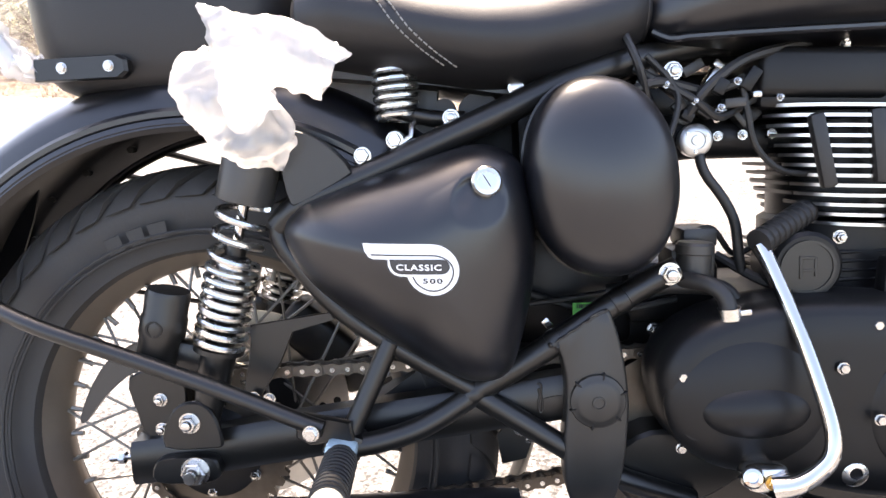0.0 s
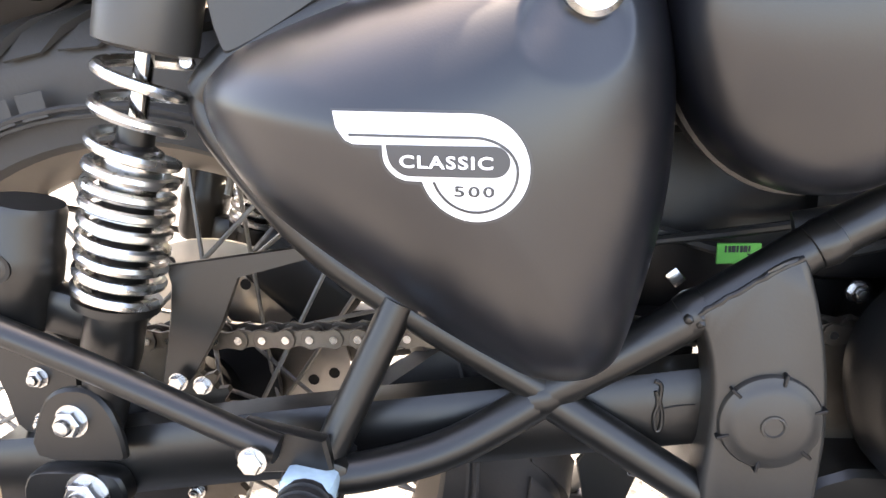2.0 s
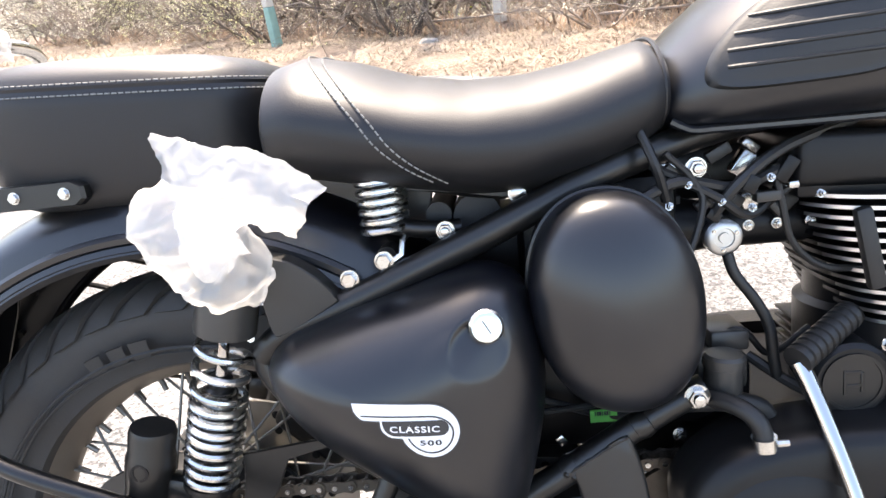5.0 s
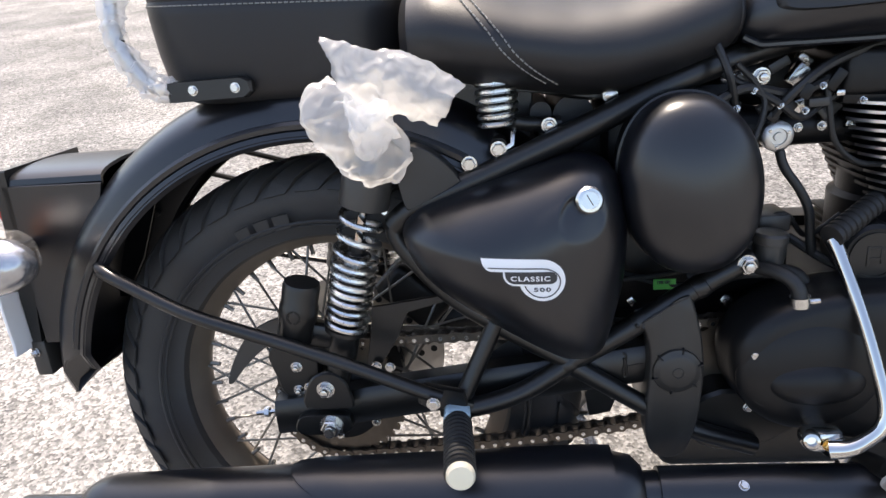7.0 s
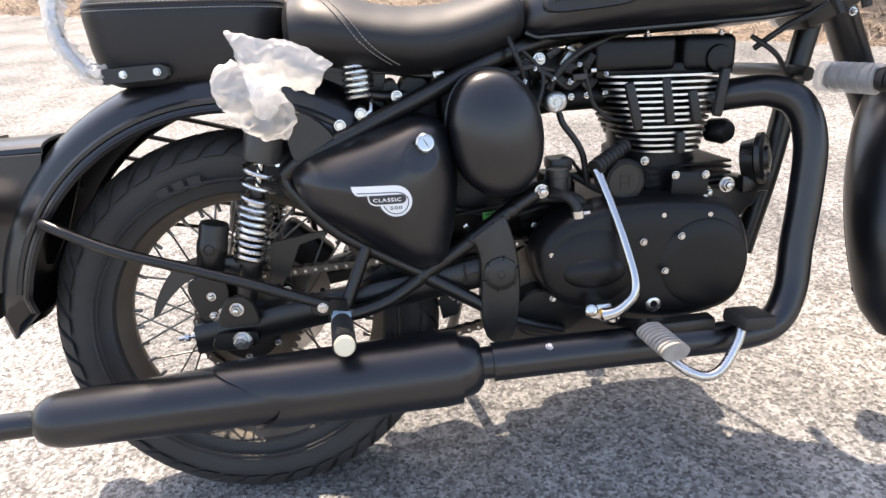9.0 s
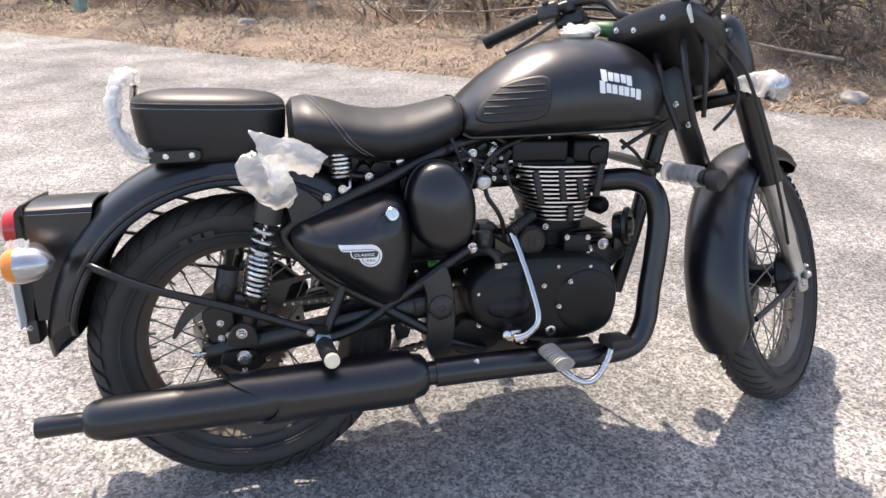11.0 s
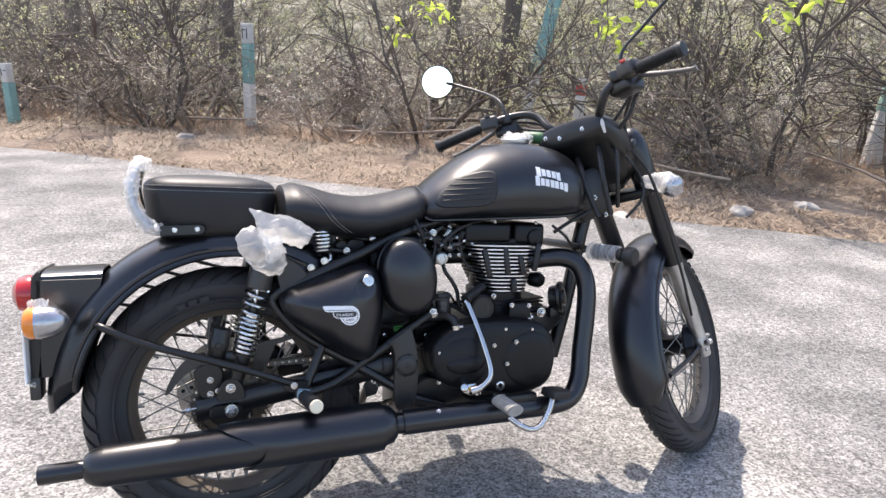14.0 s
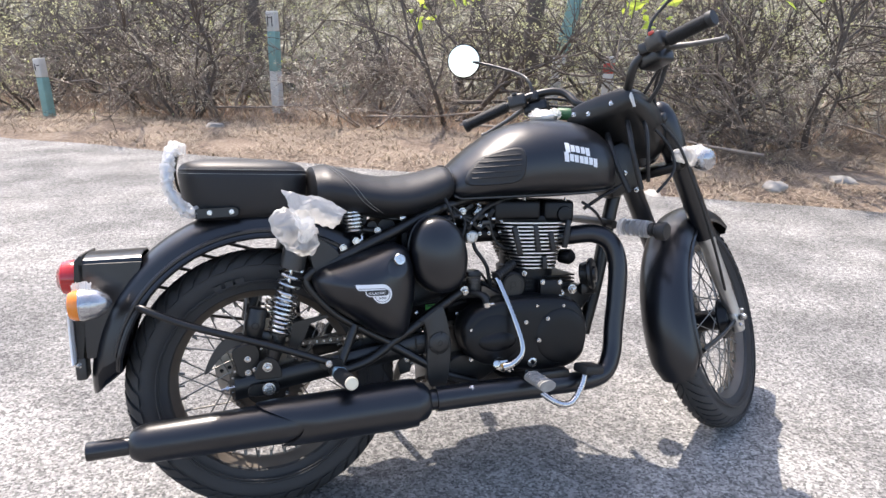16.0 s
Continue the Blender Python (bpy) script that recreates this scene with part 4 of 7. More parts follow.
# ---- frame, swinging arm and suspension ----
def both(make, name, mat, label="", parent=None):
    """The same part on the right (y < 0) and mirrored on the left."""
    res = []
    for side in (1, -1):
        bm = bmesh.new()
        make(bm)
        if side < 0:
            bmesh.ops.scale(bm, vec=(1, -1, 1), verts=bm.verts)
        res.append(part(name, bm, mat, parent or bike, label))
    return res


def tubes(name, runs, mat, label=""):
    for pts, r in runs:
        both(lambda bm: tube(bm, pts, r, 14, 5), name, mat, label)


tubes("frame_tube", [
    ([(0.098, -0.108, 0.552), (0.125, -0.112, 0.574), (0.2, -0.113, 0.603), (0.314, -0.11, 0.65), (0.4, -0.095, 0.685), (0.5, -0.06, 0.71), (0.62, -0.03, 0.73)], 0.0135),
    ([(0.098, -0.108, 0.552), (0.105, -0.11, 0.53), (0.15, -0.115, 0.475), (0.2, -0.118, 0.436), (0.285, -0.122, 0.384)], 0.0115),
    ([(0.285, -0.122, 0.382), (0.35, -0.122, 0.42), (0.43, -0.12, 0.47), (0.46, -0.118, 0.486), (0.484, -0.117, 0.497)], 0.0125),
    ([(0.285, -0.122, 0.38), (0.371, -0.122, 0.322), (0.42, -0.12, 0.29), (0.5, -0.115, 0.258)], 0.0115),
    ([(0.285, -0.122, 0.38), (0.235, -0.13, 0.352), (0.19, -0.138, 0.34), (0.155, -0.145, 0.338)], 0.0115),
    ([(0.204, -0.123, 0.436), (0.181, -0.132, 0.389), (0.158, -0.142, 0.342)], 0.0102),
], FRAME)
for x, z in ((0.285, 0.381), (0.428, 0.469), (0.365, 0.43)):
    both(lambda bm: lathe(bm, [(0.004, 0.01), (0.0122, 0.007), (0.0135, 0), (0.0122, -0.007), (0.004, -0.01)], frame_to((x, -0.122, z), (0.85, 0, 0.5)), 16), "weld_bead", FRAME)
bm = bmesh.new()
tube(bm, [(0.99, 0, 0.79), (0.95, 0, 0.66), (0.905, 0, 0.47), (0.872, 0, 0.36), (0.86, 0, 0.32)], 0.019, 18, 4)
part("down_tube", bm, FRAME, bike)
bm = bmesh.new()
tube(bm, [(0.45, 0, 0.71), (0.7, 0, 0.74), (0.98, 0, 0.84)], 0.02, 14, 4)
part("top_tube", bm, FRAME, bike)
bm = bmesh.new()
d = Vector((-math.sin(RAKE), 0, math.cos(RAKE)))
lathe(bm, [(0.02, -0.13), (0.032, -0.128), (0.032, -0.1), (0.026, -0.095), (0.026, 0.02), (0.032, 0.025), (0.032, 0.045), (0.02, 0.047)], frame_to(HEAD, d), 24)
part("steering_head", bm, FRAME, bike)


def swing(bm):
    pts = [(-0.075, 0.31), (-0.02, 0.316), (0.06, 0.328), (0.15, 0.34), (0.28, 0.356), (0.4, 0.372)]
    loops = []
    for x, z in pts:
        h, w = 0.0235, 0.016
        loops.append([(x, -0.097 + w * a, z + h * b) for a, b in ((-1, -0.7), (-1, 0.7), (-0.7, 1), (0.7, 1), (1, 0.7), (1, -0.7), (0.7, -1), (-0.7, -1))])
    rings(bm, loops)


both(swing, "swinging_arm", FRAME, "black box-section swinging arm")
bm = bmesh.new()
tube(bm, [(0.3475, -0.1135, 0.386), (0.351, -0.1138, 0.3835), (0.3505, -0.1138, 0.374), (0.352, -0.1138, 0.366), (0.3515, -0.1138, 0.357), (0.3485, -0.1138, 0.3555), (0.3475, -0.1138, 0.364), (0.3495, -0.1138, 0.372), (0.348, -0.1138, 0.38)], 0.0013, 8, 3)
tube(bm, [(0.352, -0.1135, 0.369), (0.361, -0.1135, 0.371), (0.37, -0.1135, 0.372)], 0.0005, 6, 2)
part("weld_seam", bm, FRAME, bike, "dark looped weld seam on the arm")
both(lambda bm: plate(bm, curve2([(-0.029, 0.336), (-0.022, 0.368), (-0.008, 0.381), (0.012, 0.381), (0.025, 0.366), (0.03, 0.34), (0.022, 0.334)], 3), -0.131, -0.124, 0.002), "shock_lug", FRAME)
both(lambda bm: plate(bm, curve2([(-0.044, 0.297), (-0.044, 0.316), (-0.03, 0.323), (0.012, 0.323), (0.022, 0.314), (0.021, 0.3), (0.0, 0.294)], 3), -0.1265, -0.112, 0.002), "axle_plate", FRAME)
bolt((-0.001, -0.126, 0.309), r=0.0125, h=0.012, label="large zinc plated axle nut", name="axle_nut")
bm = bmesh.new()
tube(bm, [(-0.001, -0.146, 0.309), (0, 0.13, 0.31)], 0.006, 16, 1)
part("rear_axle", bm, STEEL, bike)
bolt((-0.001, -0.13, 0.3615), r=0.009, h=0.009, name="shock_nut")
bm = bmesh.new()
tube(bm, [(-0.074, -0.098, 0.314), (-0.105, -0.098, 0.311)], 0.0032, 8, 1)
lathe(bm, [(0.003, 0), (0.0065, 0), (0.0065, 0.006), (0.003, 0.006)], frame_to((-0.088, -0.098, 0.3125), (-1, 0, 0)), 6)
part("chain_adjuster", bm, STEEL, bike)


# spring and damper units
def shock(side):
    base, top = Vector((0.009, -0.114 * side, 0.357)), Vector((0.0905, -0.114 * side, 0.668))
    d = top - base
    zz = d.normalized()
    xx = (Vector((1, 0, 0)) - zz * zz.x).normalized()
    yy = zz.cross(xx)
    m = Matrix((xx, yy, zz)).transposed().to_4x4()
    m.translation = base
    bm = bmesh.new()
    lathe(bm, [(0.004, -0.01), (0.012, -0.01), (0.0135, 0.0), (0.0145, 0.02), (0.018, 0.045), (0.018, 0.074), (0.0255, 0.076), (0.0255, 0.081), (0.0145, 0.082), (0.0145, 0.172), (0.0105, 0.176), (0.0105, 0.186), (0.005, 0.188), (0.005, 0.24)], m, 28)
    body = part("shock_absorber", bm, FRAME, bike, "gas shock absorber with bright coil spring and reservoir")
    bm = bmesh.new()
    pts = []
    for k in range(11 * 24 + 1):
        t = k / 24
        z = 0.083 + (0.0105 * t if t < 8 else 0.084 + 0.02 * (t - 8))
        if z > 0.23:
            break
        a = 2 * math.pi * t
        pts.append(m @ Vector((0.0235 * math.cos(a), -0.0235 * math.sin(a), z)))
    tube(bm, pts, 0.0036, 8, 1)
    part("coil_spring", bm, SPRING, body, "chrome coil spring")
    bm = bmesh.new()
    lathe(bm, [(0.004, 0.16), (0.0055, 0.16), (0.0055, 0.24), (0.004, 0.24)], m, 16)
    part("damper_rod", bm, CHROME, body, "polished rod")
    bm = bmesh.new()
    lathe(bm, [(0.0255, 0.15), (0.0165, 0.15)][1:] + [(0.0165, 0.172), (0.0145, 0.1735)], m, 24)
    part("collar", bm, NICKEL, body)
    bm = bmesh.new()
    lathe(bm, [(0.022, 0.228), (0.0275, 0.23), (0.028, 0.235), (0.0275, 0.288), (0.0255, 0.293), (0.02, 0.294), (0.018, 0.3), (0.016, 0.318), (0.012, 0.325)], m, 32)
    part("shroud", bm, PLASTIC, body, "dark grey upper shroud")
    bm = bmesh.new()
    g = m @ Matrix.Translation((-0.056, -0.008 * side, 0.05))
    lathe(bm, [(0.006, 0.0), (0.0185, 0.002), (0.021, 0.008), (0.021, 0.03), (0.0225, 0.034), (0.0225, 0.05), (0.021, 0.054), (0.0215, 0.074), (0.02, 0.079), (0.006, 0.08)], g, 28)
    res = part("gas_reservoir", bm, FRAME, body, "gloss black gas canister")
    bm = bmesh.new()
    block(bm, (0.03, 0.022, 0.03), m @ Matrix.Translation((-0.026, -0.002 * side, 0.066)), 0.006)
    part("bridge", bm, FRAME, body)
    bm = bmesh.new()
    lathe(bm, [(0.0085, 0), (0.0085, 0.0012), (0.006, 0.0012), (0.006, 0.0002)], frame_to(g @ Vector((0, -0.0212 * side, 0.043)), (0, -side, 0)), 20)
    part("emblem_ring", bm, CASE, res)
    return body


shock(1)
shock(-1)

# long stay from the mudguard to the frame
bm = bmesh.new()
tube(bm, [(-0.264, -0.098, 0.519), (-0.248, -0.112, 0.513), (-0.195, -0.125, 0.488), (-0.137, -0.14, 0.466), (-0.049, -0.146, 0.435), (0.04, -0.152, 0.402), (0.115, -0.158, 0.372), (0.14, -0.16, 0.363)], 0.0082, 14, 5)
stay = part("mudguard_stay", bm, FRAME, bike, "satin black tubular stay")
bm = bmesh.new()
plate(bm, [(0.112, 0.353), (0.112, 0.371), (0.12, 0.377), (0.165, 0.366), (0.168, 0.348), (0.125, 0.345)], -0.156, -0.146, 0.002)
part("stay_bracket", bm, FRAME, stay)
bolt((0.132, -0.176, 0.3655), r=0.0065, h=0.006, parent=stay, dome=False)
for x, z in ((0.186, 0.618), (0.2175, 0.6315)):
    bolt((x, -0.114 if x < 0.2 else -0.112, z), r=0.007, h=0.007, dome=False)
bolt((0.272, -0.1, 0.651), r=0.0068, h=0.006)
bolt((0.336, -0.095, 0.677), r=0.0065, h=0.004, dome=False)
bolt((0.474, -0.127, 0.494), r=0.009, h=0.008, name="frame_bolt")
bolt((0.486, -0.095, 0.685), r=0.0075, h=0.007)

# bracket box beside the shock's top
bm = bmesh.new()
plate(bm, curve2([(0.101, 0.636), (0.106, 0.645), (0.122, 0.645), (0.142, 0.638), (0.162, 0.622), (0.174, 0.606), (0.171, 0.599), (0.124, 0.575), (0.114, 0.58), (0.108, 0.61)], 4), -0.126, -0.06, 0.0012)
part("frame_gusset", bm, PLATE, bike, "dark grey folded steel gusset")
bm = bmesh.new()
loops = []
for i in range(10):
    t = i / 9
    x, zt, zb = 0.1 + 0.11 * t, 0.668 - 0.03 * t * t, 0.6 + 0.02 * t
    loops.append([(x, -0.09, zb), (x, -0.09, zt - 0.008), (x, -0.075, zt), (x, 0.075, zt), (x, 0.09, zt - 0.008), (x, 0.09, zb)])
rings(bm, loops)
part("inner_mudguard", bm, FRAME, bike)

# seat springs
def seat_spring(side):
    bm = bmesh.new()
    pts = []
    for k in range(11 * 20 + 1):
        a = 2 * math.pi * k / 20
        r = 0.0195 + 0.002 * (k / 220)
        pts.append((0.2185 + r * math.cos(a), -0.09 * side + r * math.sin(a), 0.65 + 0.0085 * k / 20))
    pts = [(0.2205, -0.106 * side, 0.627), (0.2325, -0.105 * side, 0.634), (0.2335, -0.1 * side, 0.645)] + pts
    tube(bm, pts, 0.003, 8, 1)
    return part("seat_spring", bm, SPRING, bike, "chrome coil seat spring")


seat_spring(1), seat_spring(-1)
bm = bmesh.new()
tube(bm, [(0.218, -0.1, 0.632), (0.218, 0.1, 0.632)], 0.009, 14, 1)
part("spring_mount", bm, FRAME, bike)
bm = bmesh.new()
plate(bm, curve2([(0.13, 0.7), (0.17, 0.694), (0.25, 0.684), (0.31, 0.672), (0.36, 0.672), (0.42, 0.685), (0.46, 0.7), (0.46, 0.712), (0.3, 0.706), (0.14, 0.71)], 3), -0.08, 0.08, 0.004)
part("seat_pan", bm, FRAME, bike)
# black plate added to keep the space between pillion seat and mudguard dark
bm = bmesh.new()
plate(bm, [(-0.11, 0.678), (0.05, 0.672), (0.15, 0.64), (0.25, 0.6), (0.26, 0.69), (0.16, 0.71), (-0.11, 0.716)], -0.042, -0.036)
part("tail_filler", bm, FRAME, bike)
for x, z, r in ((0.3, 0.655, 0.022), (0.265, 0.66, 0.012)):
    bm = bmesh.new()
    tube(bm, [(x, -0.07, z), (x, 0.07, z)], r, 18, 1)
    part("rubber_mount", bm, RUBBER, bike)
bm = bmesh.new()
tube(bm, [(0.215, -0.1, 0.662), (0.25, -0.09, 0.652), (0.285, -0.085, 0.65)], 0.008, 10, 3)
part("seat_bracket", bm, FRAME, bike)
# block added behind the two covers to keep the gap between them dark
bm = bmesh.new()
block(bm, (0.13, 0.05, 0.13), Matrix.Translation((0.395, -0.01, 0.465)), 0.01)
part("battery_box", bm, CASE, bike, "black battery box")
bm = bmesh.new()
block(bm, (0.15, 0.1, 0.12), Matrix.Translation((0.24, 0.0, 0.53)), 0.012)
part("battery_box", bm, CASE, bike, "black battery box")
# dark mass added behind the throttle body to hide bright ground
bm = bmesh.new()
block(bm, (0.16, 0.05, 0.06), Matrix.Translation((0.545, 0.035, 0.665)), 0.015)
part("dark_backing", bm, FRAME, bike)
bm = bmesh.new()
block(bm, (0.15, 0.13, 0.16), Matrix.Translation((0.41, 0.01, 0.6)), 0.02)
part("air_box", bm, CASE, bike)

# chain and sprockets
CY = -0.066
RS, FS = Vector((0, CY, 0.31)), Vector((0.475, CY, 0.343))
bm = bmesh.new()
loops = []
teeth = 38
for y in (CY - 0.003, CY + 0.003):
    loops.append([(RS.x + (0.084 if k % 4 in (1, 2) else 0.077) * math.cos(2 * math.pi * k / (teeth * 4)), y, RS.z + (0.084 if k % 4 in (1, 2) else 0.077) * math.sin(2 * math.pi * k / (teeth * 4))) for k in range(teeth * 4)])
rings(bm, loops)
sprocket = part("rear_sprocket", bm, CHAIN, bike, "dark steel toothed sprocket")
for k in range(6):
    a = math.pi / 3 * k + 0.35
    bolt((RS.x + 0.052 * math.cos(a), CY - 0.004, RS.z + 0.052 * math.sin(a)), r=0.0055, h=0.005, parent=sprocket)
RR, FR = 0.0815, 0.058
path = []
ax = FS - RS
base_a = math.atan2(ax.z, ax.x)
tilt = math.acos((RR - FR) / ax.length)
p_up_r = RS + Vector((math.cos(base_a + tilt) * RR, 0, math.sin(base_a + tilt) * RR))
p_up_f = FS + Vector((math.cos(base_a + tilt) * FR, 0, math.sin(base_a + tilt) * FR))
p_lo_r = RS + Vector((math.cos(base_a - tilt) * RR, 0, math.sin(base_a - tilt) * RR))
p_lo_f = FS + Vector((math.cos(base_a - tilt) * FR, 0, math.sin(base_a - tilt) * FR))
line = [p_up_f + (p_up_r - p_up_f) * i / 60 for i in range(60)]
for i in range(60):
    a = base_a + tilt + (2 * math.pi - 2 * tilt) * i / 60
    line.append(RS + Vector((math.cos(a) * RR, 0, math.sin(a) * RR)))
for i in range(60):
    q = p_lo_r + (p_lo_f - p_lo_r) * i / 60
    line.append(q + Vector((0, 0, -0.012 * math.sin(math.pi * i / 60))))
for i in range(61):
    a = base_a - tilt + 2 * tilt * i / 60
    line.append(FS + Vector((math.cos(a) * FR, 0, math.sin(a) * FR)))
cum = [0.0]
for a, b in zip(line, line[1:]):
    cum.append(cum[-1] + (b - a).length)
count = int(cum[-1] / 0.0159) // 2 * 2
pitch = cum[-1] / count


def along_chain(s):
    s %= cum[-1]
    return Vector(tuple(float(np.interp(s, cum, [p[c] for p in line])) for c in range(3)))


def link_mesh(gap, inner):
    bm = bmesh.new()
    half = pitch / 2
    shape = [(half * 1.0 + 0.0062 * math.cos(radians(a)), 0.0072 * math.sin(radians(a))) for a in range(-80, 81, 40)]
    shape += [(0, 0.0052)] + [(-x, z) for x, z in shape[::-1]] + [(0, -0.0052)]
    for y in (-gap, gap):
        plate(bm, shape, y - 0.001, y + 0.001, 0.0003)
    if not inner:
        for x in (-half, half):
            tube(bm, [(x, -gap - 0.0025, 0), (x, gap + 0.0025, 0)], 0.0027, 8, 1)
    else:
        for x in (-half, half):
            tube(bm, [(x, -gap, 0), (x, gap, 0)], 0.0048, 8, 1)
    return bm


bm = bmesh.new()
lathe(bm, [(0.01, -0.004), (0.053, -0.004), (0.053, 0.004), (0.01, 0.004)], frame_to(FS, (0, 1, 0)), 32)
chain = part("drive_chain", bm, CHAIN, bike, "oily steel roller chain on its small sprocket")
protos = {}
for k in range(count):
    a, b = along_chain(k * pitch), along_chain((k + 1) * pitch)
    d = b - a
    m = Matrix.Translation((a + b) / 2) @ Matrix.Rotation(-math.atan2(d.z, d.x), 4, "Y")
    key = k % 2
    if key not in protos:
        protos[key] = part("chain_link", link_mesh(0.0062 if key else 0.0085, key), CHAIN, chain, "", m)
        if not key:
            protos[key].data.materials.append(STEEL)
            for poly in protos[key].data.polygons:
                if abs(poly.center.y) > 0.0098:
                    poly.material_index = 1
    else:
        linked("chain_link", protos[key], chain, m)

# chain guard, its tail and bracket
bm = bmesh.new()
plate(bm, curve2([(-0.057, 0.438), (-0.047, 0.425), (-0.052, 0.411), (-0.081, 0.399), (-0.11, 0.375), (-0.132, 0.35), (-0.138, 0.354), (-0.122, 0.389), (-0.096, 0.421)], 4), -0.09, -0.084, 0.001)
part("guard_tail", bm, PLASTIC, bike, "dark curved chain guard tail")
bm = bmesh.new()
plate(bm, [(0.056, 0.452), (0.142, 0.463), (0.146, 0.456), (0.102, 0.445), (0.088, 0.413), (0.066, 0.38), (0.053, 0.366), (0.043, 0.369), (0.054, 0.416), (0.058, 0.44)], -0.103, -0.098, 0.001)
part("chain_guard", bm, FRAME, bike, "folded black steel chain guard")
for x, z in ((0.059, 0.379), (0.075, 0.377), (-0.028, 0.353)):
    bolt((x, -0.11, z), r=0.005, h=0.005, dome=False)
for x, z in ((-0.043, 0.376), (-0.044, 0.344)):
    bolt((x, -0.1, z), r=0.006, h=0.006)
bm = bmesh.new()
plate(bm, curve2([(-0.075, 0.4), (-0.03, 0.41), (-0.015, 0.385), (-0.025, 0.34), (-0.06, 0.335), (-0.07, 0.36)], 3), -0.1, -0.085, 0.002)
part("brake_bracket", bm, FRAME, bike)
bm = bmesh.new()
lathe(bm, [(0.045, -0.002), (0.122, -0.002), (0.122, 0.002), (0.045, 0.002)], frame_to((0, 0.066, 0.31), (0, 1, 0)), 64, True)
disc = part("rear_brake_disc", bm, ROTOR, bike, "steel rear brake disc")
for k in range(10):
    a = 2 * math.pi * k / 10 + 0.2
    for rr in (0.088, 0.107):
        bm = bmesh.new()
        lathe(bm, [(0.0001, -0.0026), (0.005, -0.0026), (0.005, 0.0026), (0.0001, 0.0026)], frame_to((rr * math.cos(a + rr * 4), 0.066, 0.31 + rr * math.sin(a + rr * 4)), (0, 1, 0)), 12)
        part("vent_hole", bm, CASE, disc)
bm = bmesh.new()
block(bm, (0.1, 0.05, 0.06), Matrix.Translation((0.085, 0.075, 0.395)) @ Matrix.Rotation(0.75, 4, "Y"), 0.012, 3)
part("rear_caliper", bm, CASE, bike, "black rear brake caliper")
bm = bmesh.new()
loops = [[(0.172 + 0.208 * t, -0.062, 0.34 + 0.034 * t), (0.172 + 0.208 * t, -0.062, 0.35 + 0.054 * min(1, t * 2.4) + 0.006 * math.sin(3 * t)), (0.172 + 0.208 * t, -0.02, 0.352 + 0.052 * min(1, t * 2.4)), (0.172 + 0.208 * t, -0.02, 0.345)] for t in (i / 12 for i in range(13))]
rings(bm, loops)
part("arm_gaiter", bm, RUBBER, bike, "black rubber flap over the swinging arm")

# brake light switch: a small bracket with a bolt and its pull spring
bm = bmesh.new()
plate(bm, [(0.318, 0.345), (0.34, 0.35), (0.348, 0.335), (0.335, 0.3), (0.31, 0.295), (0.305, 0.325)], -0.1, -0.095, 0.001)
switch_bracket = part("switch_bracket", bm, FRAME, bike, "small black bracket for the brake light switch")
bolt((0.33, -0.1, 0.333), r=0.006, h=0.006, parent=switch_bracket)
bm = bmesh.new()
tube(bm, [(0.335 + 0.00016 * k, -0.1 + 0.0042 * math.cos(k * 0.7), 0.322 + 0.0042 * math.sin(k * 0.7)) for k in range(220)], 0.0007, 5, 1)
part("pull_spring", bm, SPRING, switch_bracket, "thin steel pull spring")

# pivot plate and cap
PIVOT = [(0.362, 0.4325), (0.375, 0.442), (0.388, 0.4505), (0.4, 0.458), (0.41, 0.4635), (0.416, 0.4625), (0.42, 0.452), (0.426, 0.43), (0.431, 0.402), (0.4335, 0.37), (0.4325, 0.345), (0.429, 0.31), (0.422, 0.28), (0.414, 0.264), (0.402, 0.258), (0.386, 0.259), (0.375, 0.27), (0.37, 0.295), (0.37, 0.335), (0.3725, 0.36), (0.373, 0.39), (0.3705, 0.41), (0.366, 0.425)]
bm = bmesh.new()
outline = curve2(PIVOT, 2)
mx, mz = sum(p[0] for p in outline) / len(outline), sum(p[1] for p in outline) / len(outline)
rings(bm, [[(x - (x - mx) / abs(x - mx + 1e-6) * d, y, z - (z - mz) / math.hypot(x - mx, z - mz) * d * 0.5) for x, z in outline] for d, y in ((0, -0.106), (0, -0.1305), (0.0004, -0.132), (0.0011, -0.1333), (0.0021, -0.1343), (0.0035, -0.1348))])
pivot = part("pivot_plate", bm, PLATE, bike, "dark grey steel plate over the arm pivot", sharp=60)
bm = bmesh.new()
rng = random.Random(5)
tube(bm, [(0.3635 + 0.051 * t + rng.uniform(-0.0005, 0.0005), -0.1338 + rng.uniform(-0.0003, 0.0003), 0.4322 + 0.031 * t + 0.0012 * math.sin(3 * t) + rng.uniform(-0.0003, 0.0003)) for t in (i / 22 for i in range(23))], 0.0016, 8, 2)
for _ in range(9):
    lathe(bm, [(0.0005, -0.003), (0.0028, -0.0018), (0.0034, 0), (0.0028, 0.0018), (0.0005, 0.003)], frame_to((0.362 + rng.uniform(-0.003, 0.004), -0.131 + rng.uniform(-0.002, 0.002), 0.4285 + rng.uniform(-0.006, 0.005)), (rng.uniform(-1, 1), rng.uniform(-1, 1), 1)), 10)
part("weld_bead", bm, FRAME, pivot, "lumpy painted weld")
bm = bmesh.new()
lathe(bm, [(0.027, -0.001), (0.027, 0.002), (0.026, 0.0034), (0.0226, 0.0044), (0.0215, 0.0052), (0.0175, 0.0064), (0.0068, 0.0074), (0.0064, 0.0084), (0.0054, 0.0086), (0.0048, 0.0076), (0.001, 0.0076)], frame_to((0.403, -0.1345, 0.3735), (0, -1, 0)), 48)
